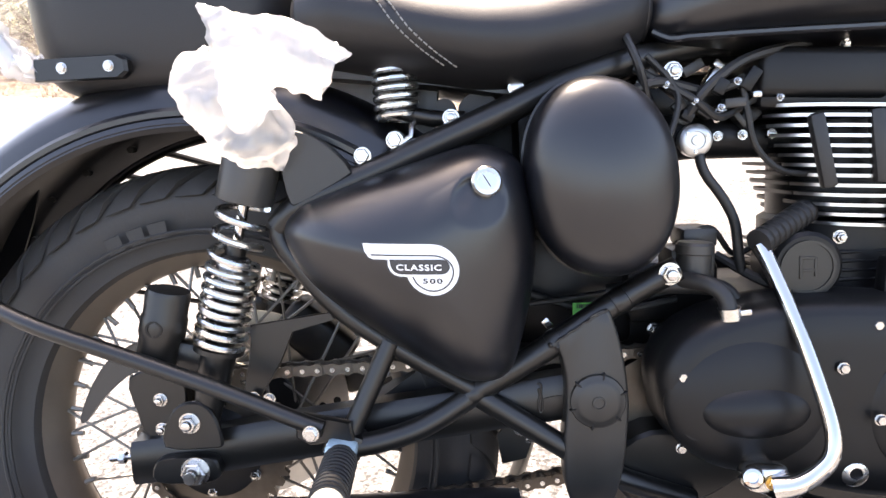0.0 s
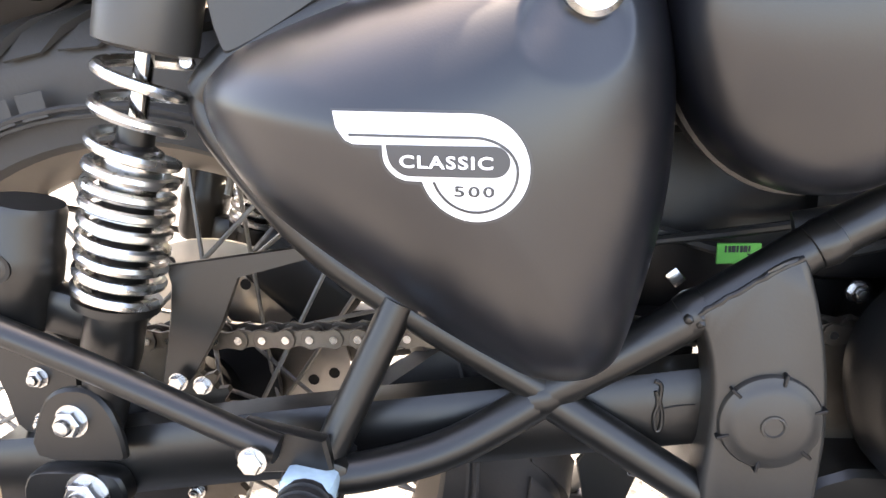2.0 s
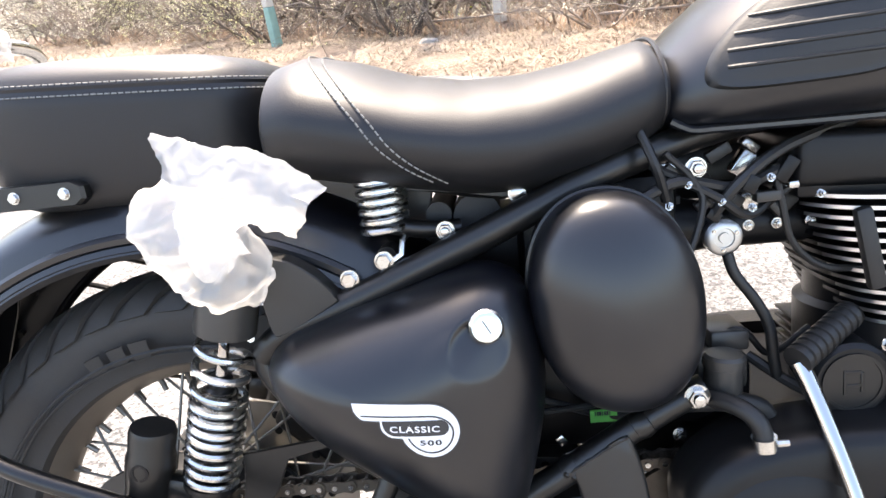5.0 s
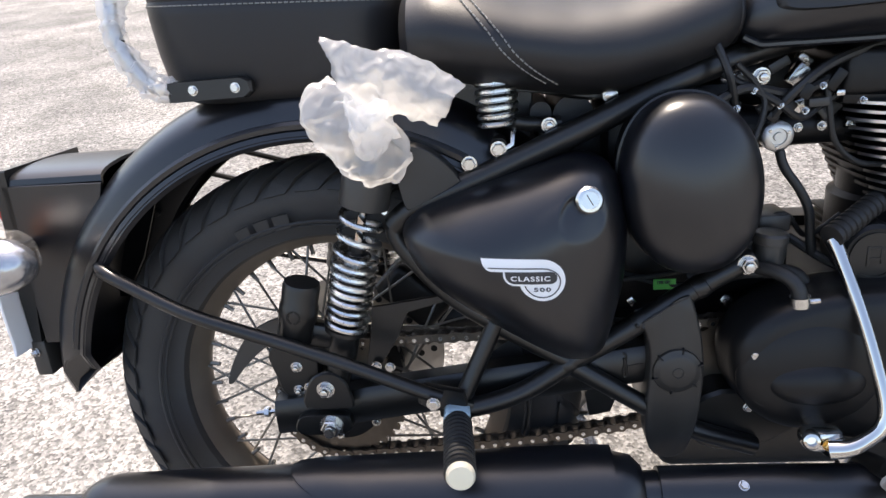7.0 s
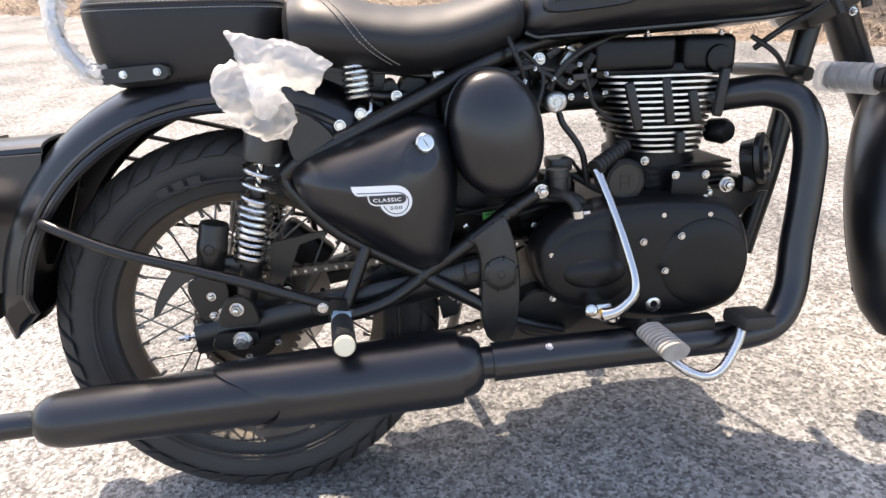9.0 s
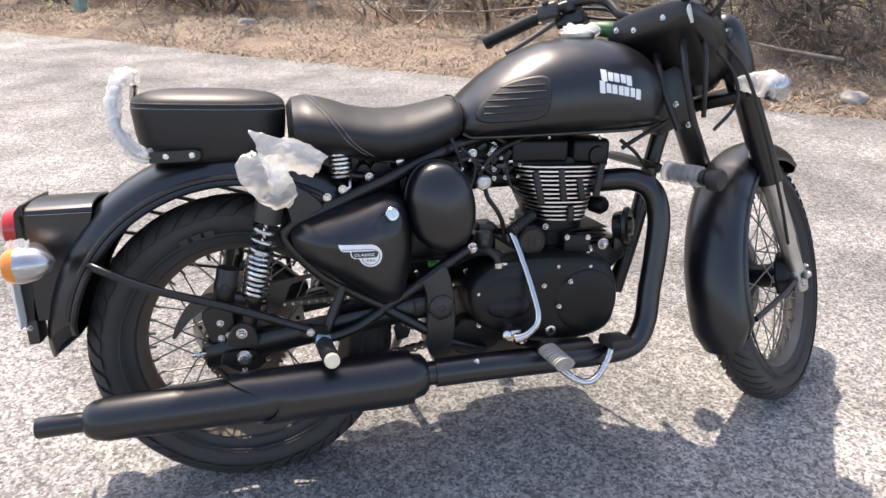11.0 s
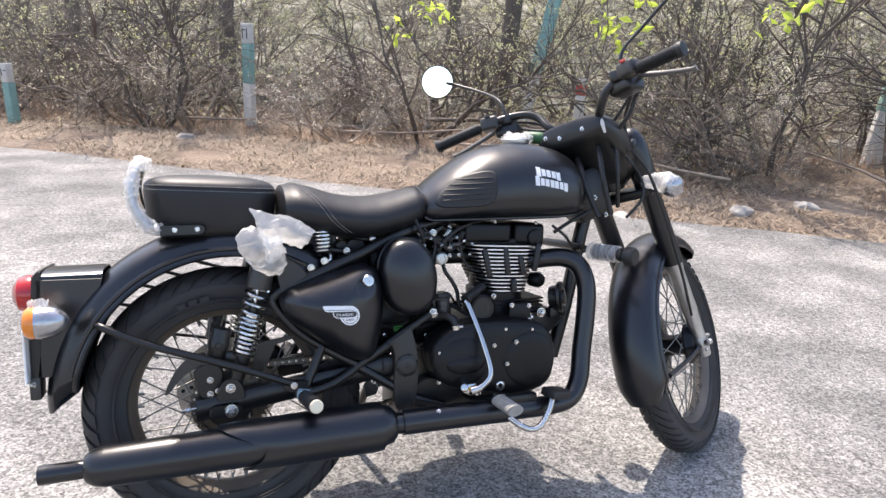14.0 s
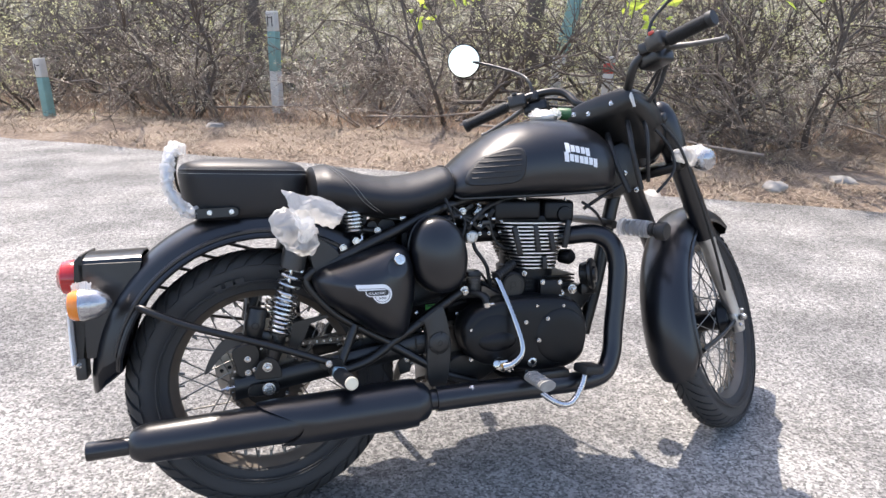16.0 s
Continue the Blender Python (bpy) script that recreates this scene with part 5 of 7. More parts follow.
cap = part("pivot_cap", bm, PLATE, pivot, "round dark cap with notched rim")
for k in range(6):
    a = math.pi / 3 * k + 0.3
    bm = bmesh.new()
    block(bm, (0.0018, 0.006, 0.007), Matrix.Translation((0.403 + 0.0255 * math.cos(a), -0.1365, 0.3735 + 0.0255 * math.sin(a))) @ Matrix.Rotation(math.pi / 2 - a, 4, "Y"), 0.0004, 1)
    part("notch", bm, CASE, cap)

# foot rests
def ribbed(bm, a, b, r, n, seg=20, squash=1.0):
    a, b = Vector(a), Vector(b)
    m = frame_to(a, b - a) @ Matrix.Diagonal((1, squash, 1, 1))
    ln = (b - a).length
    prof = [(r * 0.5, 0.0)]
    for k in range(n):
        z0 = ln * k / n
        st = ln / n
        prof += [(r, z0 + st * 0.05), (r, z0 + st * 0.6), (r * 0.86, z0 + st * 0.68), (r * 0.86, z0 + st * 0.95)]
    prof += [(r, ln * 0.999), (r * 0.5, ln)]
    return lathe(bm, prof, m, seg)


bm = bmesh.new()
ribbed(bm, (0.156, -0.17, 0.335), (0.165, -0.272, 0.345), 0.0165, 12)
peg = part("passenger_footrest", bm, RUBBER, bike, "ribbed rubber passenger foot rest")
bm = bmesh.new()
lathe(bm, [(0.0145, 0), (0.0145, 0.005), (0.0125, 0.008), (0.002, 0.0085)], frame_to((0.1652, -0.272, 0.345), (0.09, -1, 0.1)), 28)
part("end_cap", bm, CREAM, peg, "cream end cap")
bm = bmesh.new()
block(bm, (0.03, 0.034, 0.024), Matrix.Translation((0.155, -0.156, 0.338)) @ Matrix.Rotation(0.2, 4, "Y"), 0.005)
part("wrap", bm, PALEBLUE, peg, "pale blue protective plastic on the hinge")
bm = bmesh.new()
block(bm, (0.038, 0.03, 0.03), Matrix.Translation((0.155, -0.138, 0.34)) @ Matrix.Rotation(0.3, 4, "Y"), 0.006)
part("footrest_bracket", bm, FRAME, peg)
bm = bmesh.new()
ribbed(bm, (0.604, -0.222, 0.291), (0.616, -0.29, 0.284), 0.0215, 9, 24, 0.62)
rest = part("rider_footrest", bm, GREYRUBBER, bike, "ribbed rubber rider foot rest")
bm = bmesh.new()
tube(bm, [(0.6, 0.21, 0.287), (0.58, 0.1, 0.265), (0.58, -0.1, 0.265), (0.6, -0.21, 0.292)], 0.011, 12, 4)
part("footrest_bar", bm, FRAME, rest)
bm = bmesh.new()
block(bm, (0.06, 0.05, 0.022), Matrix.Translation((0.757, -0.222, 0.291)) @ Matrix.Rotation(0.15, 4, "Y") @ Matrix.Rotation(0.25, 4, "Z"), 0.006)
pedal = part("brake_pedal", bm, RUBBER, bike, "black brake pedal pad on a bright bent lever")
bm = bmesh.new()
tube(bm, [(0.745, -0.225, 0.283), (0.733, -0.233, 0.258), (0.708, -0.242, 0.226), (0.683, -0.243, 0.216), (0.655, -0.235, 0.226), (0.62, -0.2, 0.25), (0.57, -0.16, 0.26)], 0.0075, 12, 5)
part("pedal_lever", bm, STEEL, pedal, "bright bent steel lever")
bm = bmesh.new()
block(bm, (0.1, 0.03, 0.022), Matrix.Translation((0.665, -0.19, 0.279)), 0.005)
part("pipe_clamp", bm, FRAME, bike)

# ---- engine ----
CASEOUT = curve2([(0.456, 0.385), (0.463, 0.422), (0.495, 0.451), (0.56, 0.468), (0.65, 0.468), (0.74, 0.456), (0.775, 0.435), (0.79, 0.4), (0.794, 0.36), (0.78, 0.305), (0.74, 0.28), (0.67, 0.274), (0.58, 0.292), (0.508, 0.312), (0.47, 0.34)], 5)
ecx, ecz = 0.62, 0.37


def case_loop(k, y, grow=0.0):
    return [(ecx + (x - ecx) * k, y, ecz + (z - ecz) * k) for x, z in CASEOUT]


bm = bmesh.new()
rings(bm, [case_loop(0.82, 0.13), case_loop(0.86, 0.12), case_loop(0.86, -0.06), case_loop(0.97, -0.095), case_loop(1.015, -0.1), case_loop(1.015, -0.112), case_loop(1.0, -0.116), case_loop(0.995, -0.135), case_loop(0.97, -0.15), case_loop(0.93, -0.157), case_loop(0.85, -0.161), case_loop(0.6, -0.163), case_loop(0.2, -0.164), case_loop(0.01, -0.164)])
engine = part("crankcase", bm, CASE, bike, "matt black engine case with bright bolts")
bm = bmesh.new()
lathe(bm, [(0.07, -0.002), (0.0685, 0.002), (0.064, 0.0042), (0.04, 0.0055), (0.002, 0.006)], frame_to((0.713, -0.162, 0.365), (0, -1, 0)), 48)
part("timing_cover", bm, CASE, engine, "round raised cover")
bm = bmesh.new()
m = Matrix.Translation((0.543, -0.15, 0.376)) @ Matrix.Diagonal((0.082, 0.022, 0.07, 1))
bmesh.ops.create_uvsphere(bm, u_segments=36, v_segments=18, radius=1, matrix=m)
clutch = part("clutch_dome", bm, CASE, engine, "smooth domed clutch cover")
bm = bmesh.new()
m = Matrix.Translation((0.541, -0.163, 0.37)) @ Matrix.Diagonal((0.05, 0.018, 0.026, 1))
bmesh.ops.create_uvsphere(bm, u_segments=32, v_segments=16, radius=1, matrix=m)
part("clutch_bulge", bm, CASE, clutch)
for x, z, y in ((0.617, 0.409, -0.166), (0.673, 0.414, -0.172), (0.648, 0.362, -0.172), (0.65, 0.446, -0.158), (0.722, 0.44, -0.158), (0.577, 0.442, -0.158), (0.784, 0.384, -0.14), (0.477, 0.402, -0.156), (0.765, 0.3, -0.14), (0.6, 0.3, -0.15), (0.484, 0.321, -0.13), (0.55, 0.452, -0.15)):
    bolt((x, y, z), r=0.0046, h=0.005, parent=engine, dome=False)
for x, z in ((0.592, 0.386),):
    bm = bmesh.new()
    lathe(bm, [(0.009, 0), (0.0095, 0.002), (0.006, 0.0025), (0.005, 0.0005), (0.001, 0.0005)], frame_to((x, -0.163, z), (0, -1, 0)), 20)
    part("recess_plug", bm, FRAME, engine)
bm = bmesh.new()
lathe(bm, [(0.0135, 0), (0.0135, 0.004), (0.011, 0.006), (0.006, 0.0065), (0.0055, 0.003), (0.001, 0.003)], frame_to((0.634, -0.157, 0.306), (0, -1, 0)), 24)
part("drain_plug", bm, STEEL, engine, "grey metal plug")
bm = bmesh.new()
rings(bm, [[(x, y, z - 0.015) for x, y, z in case_loop(k, yy)] for k, yy in ((0.9, 0.1), (0.98, 0.12), (0.98, 0.175), (0.92, 0.19), (0.75, 0.197), (0.3, 0.2), (0.01, 0.2))])
part("primary_cover", bm, CASE, engine, "black cover on the far side of the engine")
# dress guard rods beside the rear wheel, on the far side
bm = bmesh.new()
tube(bm, [(0.16, 0.15, 0.56), (0.1, 0.165, 0.46), (0.1, 0.16, 0.37)], 0.006, 10, 4)
guard = part("dress_guard", bm, FRAME, bike, "black rod guard beside the rear wheel")
for (x0, z0), (x1, z1) in (((-0.14, 0.64), (0.15, 0.545)), ((-0.2, 0.613), (0.12, 0.507)), ((-0.25, 0.581), (0.1, 0.467)), ((-0.28, 0.53), (0.1, 0.426)), ((-0.29, 0.47), (0.1, 0.385))):
    bm = bmesh.new()
    tube(bm, [(x0, 0.085, z0), (x0 + 0.03, 0.15, z0 - 0.008), (x1, 0.163, z1)], 0.0045, 8, 3)
    part("guard_rod", bm, FRAME, guard)
# lower cradle plates
bm = bmesh.new()
plate(bm, curve2([(0.42, 0.3), (0.46, 0.33), (0.52, 0.32), (0.56, 0.29), (0.5, 0.25), (0.44, 0.255)], 3), -0.11, 0.11, 0.004)
part("engine_plate", bm, FRAME, bike)
bm = bmesh.new()
plate(bm, [(0.772, 0.395), (0.757, 0.47), (0.775, 0.482), (0.86, 0.455), (0.852, 0.43), (0.808, 0.385)], -0.06, 0.06, 0.003)
part("front_engine_mount", bm, FRAME, bike)
bolt((0.79, -0.075, 0.462), (0, -1, 0), 0.0105, 0.009)
bolt((0.743, -0.1, 0.459), (0.2, -1, 0), 0.0085, 0.009)
bm = bmesh.new()
block(bm, (0.1, 0.1, 0.07), Matrix.Translation((0.5, 0.0, 0.46)), 0.012)
part("gearbox_top", bm, CASE, engine)

bm = bmesh.new()
block(bm, (0.34, 0.2, 0.09), Matrix.Translation((0.57, 0.03, 0.235)), 0.02, 3)
part("engine_cradle", bm, FRAME, bike, "black lower cradle and sump")
bm = bmesh.new()
tube(bm, [(0.46, -0.09, 0.478), (0.485, -0.11, 0.485), (0.508, -0.135, 0.484), (0.52, -0.145, 0.472), (0.523, -0.148, 0.452)], 0.008, 14, 5)
hose = part("oil_hose", bm, RUBBER, bike, "black rubber oil hose")
bm = bmesh.new()
lathe(bm, [(0.0085, -0.006), (0.0105, -0.006), (0.0105, 0.005), (0.0085, 0.006)], frame_to((0.5225, -0.148, 0.458), (0.1, 0, -1)), 20)
tube(bm, [(0.531, -0.152, 0.459), (0.54, -0.153, 0.46)], 0.0032, 8, 1)
part("hose_clamp", bm, NICKEL, hose, "bright hose clamp")

bm = bmesh.new()
lathe(bm, [(0.004, -0.034), (0.0165, -0.034), (0.0165, -0.004), (0.0185, -0.003), (0.0185, 0.005), (0.016, 0.008), (0.004, 0.009)], frame_to((0.506, -0.1, 0.512), (0.05, 0, 1)), 24)
part("fluid_reservoir", bm, PLASTIC, bike, "small black capped reservoir")
# dark block added to cover lit ground seen through the gap
bm = bmesh.new()
block(bm, (0.1, 0.06, 0.13), Matrix.Translation((0.475, 0.005, 0.425)), 0.01)
part("gap_block", bm, CASE, engine)
# added block that keeps the gap between covers and frame tube dark
bm = bmesh.new()
block(bm, (0.11, 0.09, 0.1), Matrix.Translation((0.315, 0.02, 0.6)), 0.012)
part("gap_filler", bm, CASE, bike, "black block added to darken the gap under the seat")
bm = bmesh.new()
block(bm, (0.014, 0.004, 0.024), Matrix.Translation((0.502, -0.125, 0.437)) @ Matrix.Rotation(0.5, 4, "Y"), 0.001, 1)
part("plug_tag", bm, BLUETIE, engine, "teal plastic tag")
# nearly flush black discs stand in for the shade of two deep pockets
for x, z in ((0.487, 0.352), (0.481, 0.392)):
    bm = bmesh.new()
    lathe(bm, [(0.0098, -0.006), (0.0098, 0.0008), (0.009, 0.0014), (0.001, 0.0012)], frame_to((x, -0.161 if z < 0.37 else -0.159, z), (-0.25, -1, 0)), 22)
    part("recess_disc", bm, CASE, engine, "black disc standing in for a shaded bolt recess")

# cylinder with fins
def fin_outline(x0, x1, w, n=3.3, seg=48):
    loop = []
    for k in range(seg):
        t = 2 * math.pi * k / seg
        c, s = math.cos(t), math.sin(t)
        loop.append(((x0 + x1) / 2 + (x1 - x0) / 2 * math.copysign(abs(c) ** (2 / n), c), w * math.copysign(abs(s) ** (2 / n), s)))
    return loop


bm = bmesh.new()
lathe(bm, [(0.06, 0.44), (0.075, 0.45), (0.075, 0.53), (0.066, 0.535), (0.066, 0.69), (0.05, 0.7)], Matrix.Translation((0.686, 0.0, 0)), 40)
cylinder = part("cylinder", bm, CASE, bike, "black finned cylinder with bright machined fin edges")
FINS = [(0.643 - 0.0097 * i, 0.579 + 0.0045 * i, 0.792 - 0.003 * i, 0.098 - 0.0009 * i) for i in range(13)]
for z, x0, x1, w in FINS:
    tiltz = lambda x: z - 0.055 * (x - 0.705)
    out = fin_outline(x0, x1, w)
    cx = (x0 + x1) / 2
    bm = bmesh.new()
    rings(bm, [[(x, y, tiltz(x) - 0.0019) for x, y in out], [(x, y, tiltz(x) + 0.0019) for x, y in out]])
    fin = part("fin", bm, CASE, cylinder)
    bm = bmesh.new()
    ring = []
    for k, dz in ((0.985, -0.0016), (1.004, -0.0016), (1.004, 0.0016), (0.985, 0.0016), (0.985, -0.0016)):
        ring.append([(cx + (x - cx) * k, y * k, tiltz(x) + dz) for x, y in out[27:46]])
    rings(bm, ring, False, False)
    part("fin_edge", bm, FIN, fin, "machined bright fin edge")
for x, z0, z1, tl in ((0.677, 0.57, 0.642, -0.02), (0.716, 0.57, 0.62, -0.03), (0.776, 0.575, 0.648, 0.03), (0.703, 0.524, 0.558, 0.0), (0.619, 0.566, 0.64, -0.035)):
    bm = bmesh.new()
    block(bm, (0.015, 0.012, z1 - z0), Matrix.Translation((x - tl * 0.3, -0.0935, (z0 + z1) / 2)) @ Matrix.Rotation(tl * 6, 4, "Y"), 0.004)
    part("fin_damper", bm, RUBBER, cylinder, "black rubber damper across the fins")
bm = bmesh.new()
block(bm, (0.128, 0.165, 0.05), Matrix.Translation((0.638, 0, 0.679)) @ Matrix.Rotation(0.055, 4, "Y"), 0.009, 3)
head = part("rocker_cover", bm, CASE, cylinder, "square black rocker box under the tank")
bm = bmesh.new()
block(bm, (0.086, 0.16, 0.056), Matrix.Translation((0.756, 0, 0.671)) @ Matrix.Rotation(0.055, 4, "Y"), 0.012, 3)
lathe(bm, [(0.004, -0.012), (0.021, -0.012), (0.022, -0.004), (0.019, 0.003), (0.004, 0.005)], frame_to((0.768, -0.082, 0.662), (0, -1, 0)), 24)
part("rocker_cover", bm, CASE, head)
bm = bmesh.new()
block(bm, (0.22, 0.15, 0.022), Matrix.Translation((0.687, 0, 0.652)) @ Matrix.Rotation(0.055, 4, "Y"), 0.006, 2)
part("head_base", bm, CASE, head)
for x, z in ((0.66, 0.703), (0.775, 0.695)):
    bolt((x, -0.07, z), (0, -0.4, 1), 0.005, 0.006, parent=cylinder)
bm = bmesh.new()
block(bm, (0.062, 0.02, 0.05), Matrix.Translation((0.711, -0.106, 0.474)) @ Matrix.Rotation(0.08, 4, "Y"), 0.006)
cp = part("tappet_cover", bm, CASE, cylinder, "square black cover with four bolts")
for dx in (-0.024, 0.024):
    for dz in (-0.019, 0.019):
        bolt((0.711 + dx, -0.116, 0.474 + dz - dx * 0.08), r=0.0052, h=0.005, parent=cp, dome=False)
for k in range(5):
    bm = bmesh.new()
    block(bm, (0.03 + 0.15, 0.15, 0.004), Matrix.Translation((0.708, 0.0, 0.462 + 0.0095 * k)), 0.0012, 1)
    part("base_fin", bm, CASE, cylinder)
# starter motor behind the kick pedal
bm = bmesh.new()
lathe(bm, [(0.004, 0), (0.03, 0.0), (0.034, 0.004), (0.034, 0.05), (0.03, 0.056), (0.004, 0.056)], frame_to((0.606, -0.12, 0.494), (0, 1, 0)), 36)
st = part("starter_motor", bm, CASE, bike, "round black starter motor")
bm = bmesh.new()
lathe(bm, [(0.026, 0), (0.026, 0.0015), (0.023, 0.0015), (0.023, 0.0002)], frame_to((0.606, -0.1202, 0.494), (0, -1, 0)), 36)
part("rim_line", bm, FRAME, st)
for k, (dx, dz, w, h) in enumerate(((-0.007, 0.0, 0.003, 0.022), (0.0, 0.009, 0.012, 0.003), (0.007, 0.0, 0.003, 0.018), (0.0, -0.003, 0.012, 0.003))):
    bm = bmesh.new()
    block(bm, (w, 0.0016, h), Matrix.Translation((0.606 + dx, -0.1205, 0.494 + dz)), 0.0004, 1)
    part("cast_mark", bm, FRAME, st)
bolt((0.642, -0.105, 0.52), r=0.0055, h=0.006)

# kick start lever
bm = bmesh.new()
tube(bm, [(0.542, -0.205, 0.316), (0.556, -0.211, 0.321), (0.571, -0.213, 0.331), (0.584, -0.213, 0.346), (0.588, -0.208, 0.366), (0.584, -0.193, 0.4), (0.576, -0.168, 0.447), (0.565, -0.138, 0.496), (0.559, -0.125, 0.517)], [0.0108, 0.0092, 0.008, 0.0074, 0.007, 0.0066, 0.0064, 0.0074, 0.0085], 16, 5)
kick = part("kick_lever", bm, CHROME, bike, "polished chrome kick start lever")
bm = bmesh.new()
lathe(bm, [(0.004, -0.024), (0.0125, -0.022), (0.0135, 0.004), (0.0115, 0.01), (0.006, 0.012), (0.004, 0.009)], frame_to((0.552, -0.2, 0.314), (0.3, -1, 0.2)), 24)
lathe(bm, [(0.004, -0.006), (0.0105, -0.005), (0.0105, 0.012), (0.008, 0.016), (0.005, 0.0165), (0.0045, 0.013), (0.001, 0.013)], frame_to((0.526, -0.19, 0.322), (-0.2, -1, 0.25)), 18)
block(bm, (0.036, 0.024, 0.025), Matrix.Translation((0.54, -0.19, 0.32)), 0.007)
part("kick_boss", bm, CHROME, kick, "chrome knuckle with a bolt")
bolt((0.541, -0.203, 0.32), r=0.0055, h=0.005, mat=BRASS, parent=kick)
bm = bmesh.new()
ribbed(bm, (0.555, -0.13, 0.521), (0.617, -0.09, 0.545), 0.0125, 9)
part("kick_rubber", bm, RUBBER, kick, "ribbed black rubber pedal")
bm = bmesh.new()
tube(bm, [(0.54, -0.19, 0.32), (0.54, -0.12, 0.323)], 0.012, 16, 1)
part("kick_shaft", bm, STEEL, kick)

# throttle body, cables and clutter
bm = bmesh.new()
tube(bm, [(0.48, -0.02, 0.622), (0.52, -0.03, 0.621), (0.62, -0.02, 0.618), (0.64, -0.01, 0.617)], [0.03, 0.022, 0.021, 0.026], 20, 4)
tb = part("throttle_body", bm, CASE, bike, "black throttle body with bright round dial")
bm = bmesh.new()
lathe(bm, [(0.0155, -0.012), (0.0165, -0.01), (0.0165, 0), (0.0135, 0.0025), (0.009, 0.0028), (0.0085, 0.001), (0.005, 0.001), (0.0045, 0.003), (0.001, 0.003)], frame_to((0.5145, -0.076, 0.6185), (0, -1, 0)), 36)
dial = part("throttle_pulley", bm, ALLOY, tb, "round bright alloy pulley")
for k in range(3):
    a = 2.1 * k + 0.4
    bolt((0.5145 + 0.0112 * math.cos(a), -0.0785, 0.6185 + 0.0112 * math.sin(a)), r=0.0018, h=0.002, parent=dial, dome=False)
bm = bmesh.new()
tube(bm, [(0.5145, -0.07, 0.6185), (0.515, -0.03, 0.62)], 0.009, 12, 1)
part("pulley_shaft", bm, ALLOY, dial)
for x in (0.545, 0.57, 0.6):
    bolt((x, -0.05, 0.622), r=0.0042, h=0.004, parent=tb)
bm = bmesh.new()
tube(bm, [(0.518, -0.075, 0.603), (0.523, -0.078, 0.585), (0.54, -0.08, 0.56), (0.552, -0.08, 0.535), (0.556, -0.08, 0.505), (0.56, -0.078, 0.485)], 0.0052, 10, 5)
part("breather_hose", bm, RUBBER, bike, "thin black rubber hose")
bm = bmesh.new()
tube(bm, [(0.42, -0.1, 0.472), (0.46, -0.108, 0.479), (0.5, -0.11, 0.479), (0.528, -0.11, 0.474), (0.54, -0.11, 0.46), (0.542, -0.11, 0.438)], 0.0088, 14, 5)
hose = part("oil_hose", bm, RUBBER, bike, "thick black rubber hose with metal clip")
bm = bmesh.new()
lathe(bm, [(0.0105, 0), (0.0108, 0.002), (0.0108, 0.009), (0.0105, 0.011)], frame_to((0.542, -0.11, 0.437), (0, 0, 1)), 20)
block(bm, (0.02, 0.006, 0.006), Matrix.Translation((0.556, -0.115, 0.444)), 0.001, 1)
part("hose_clip", bm, STEEL, hose)
bm = bmesh.new()
block(bm, (0.045, 0.05, 0.032), Matrix.Translation((0.508, -0.065, 0.496)), 0.005)
block(bm, (0.035, 0.05, 0.02), Matrix.Translation((0.52, -0.05, 0.52)), 0.004)
part("relay_box", bm, PLASTIC, bike, "black plastic relay box")
bolt((0.476, -0.06, 0.423), r=0.006, h=0.006)
bm = bmesh.new()
block(bm, (0.026, 0.002, 0.013), Matrix.Translation((0.404, -0.062, 0.448)), 0.0004, 1)
tag = part("paper_tag", bm, GREENTAG, bike, "small green paper tag")
for k in range(7):
    bm = bmesh.new()
    block(bm, (0.001 + 0.0006 * (k % 3), 0.0006, 0.004), Matrix.Translation((0.396 + 0.0023 * k, -0.0633, 0.451)), 0.0)
    part("tag_bar", bm, INK, tag)
bm = bmesh.new()
block(bm, (0.02, 0.004, 0.006), Matrix.Translation((0.51, -0.1, 0.445)) @ Matrix.Rotation(-0.7, 4, "Y"), 0.001)
part("cable_tie", bm, BLUETIE, bike, "teal plastic tie end")
bm = bmesh.new()
block(bm, (0.008, 0.004, 0.01), Matrix.Translation((0.36, -0.094, 0.442)) @ Matrix.Rotation(-0.7, 4, "Y"), 0.001)
part("hose_clamp", bm, STEEL, bike)

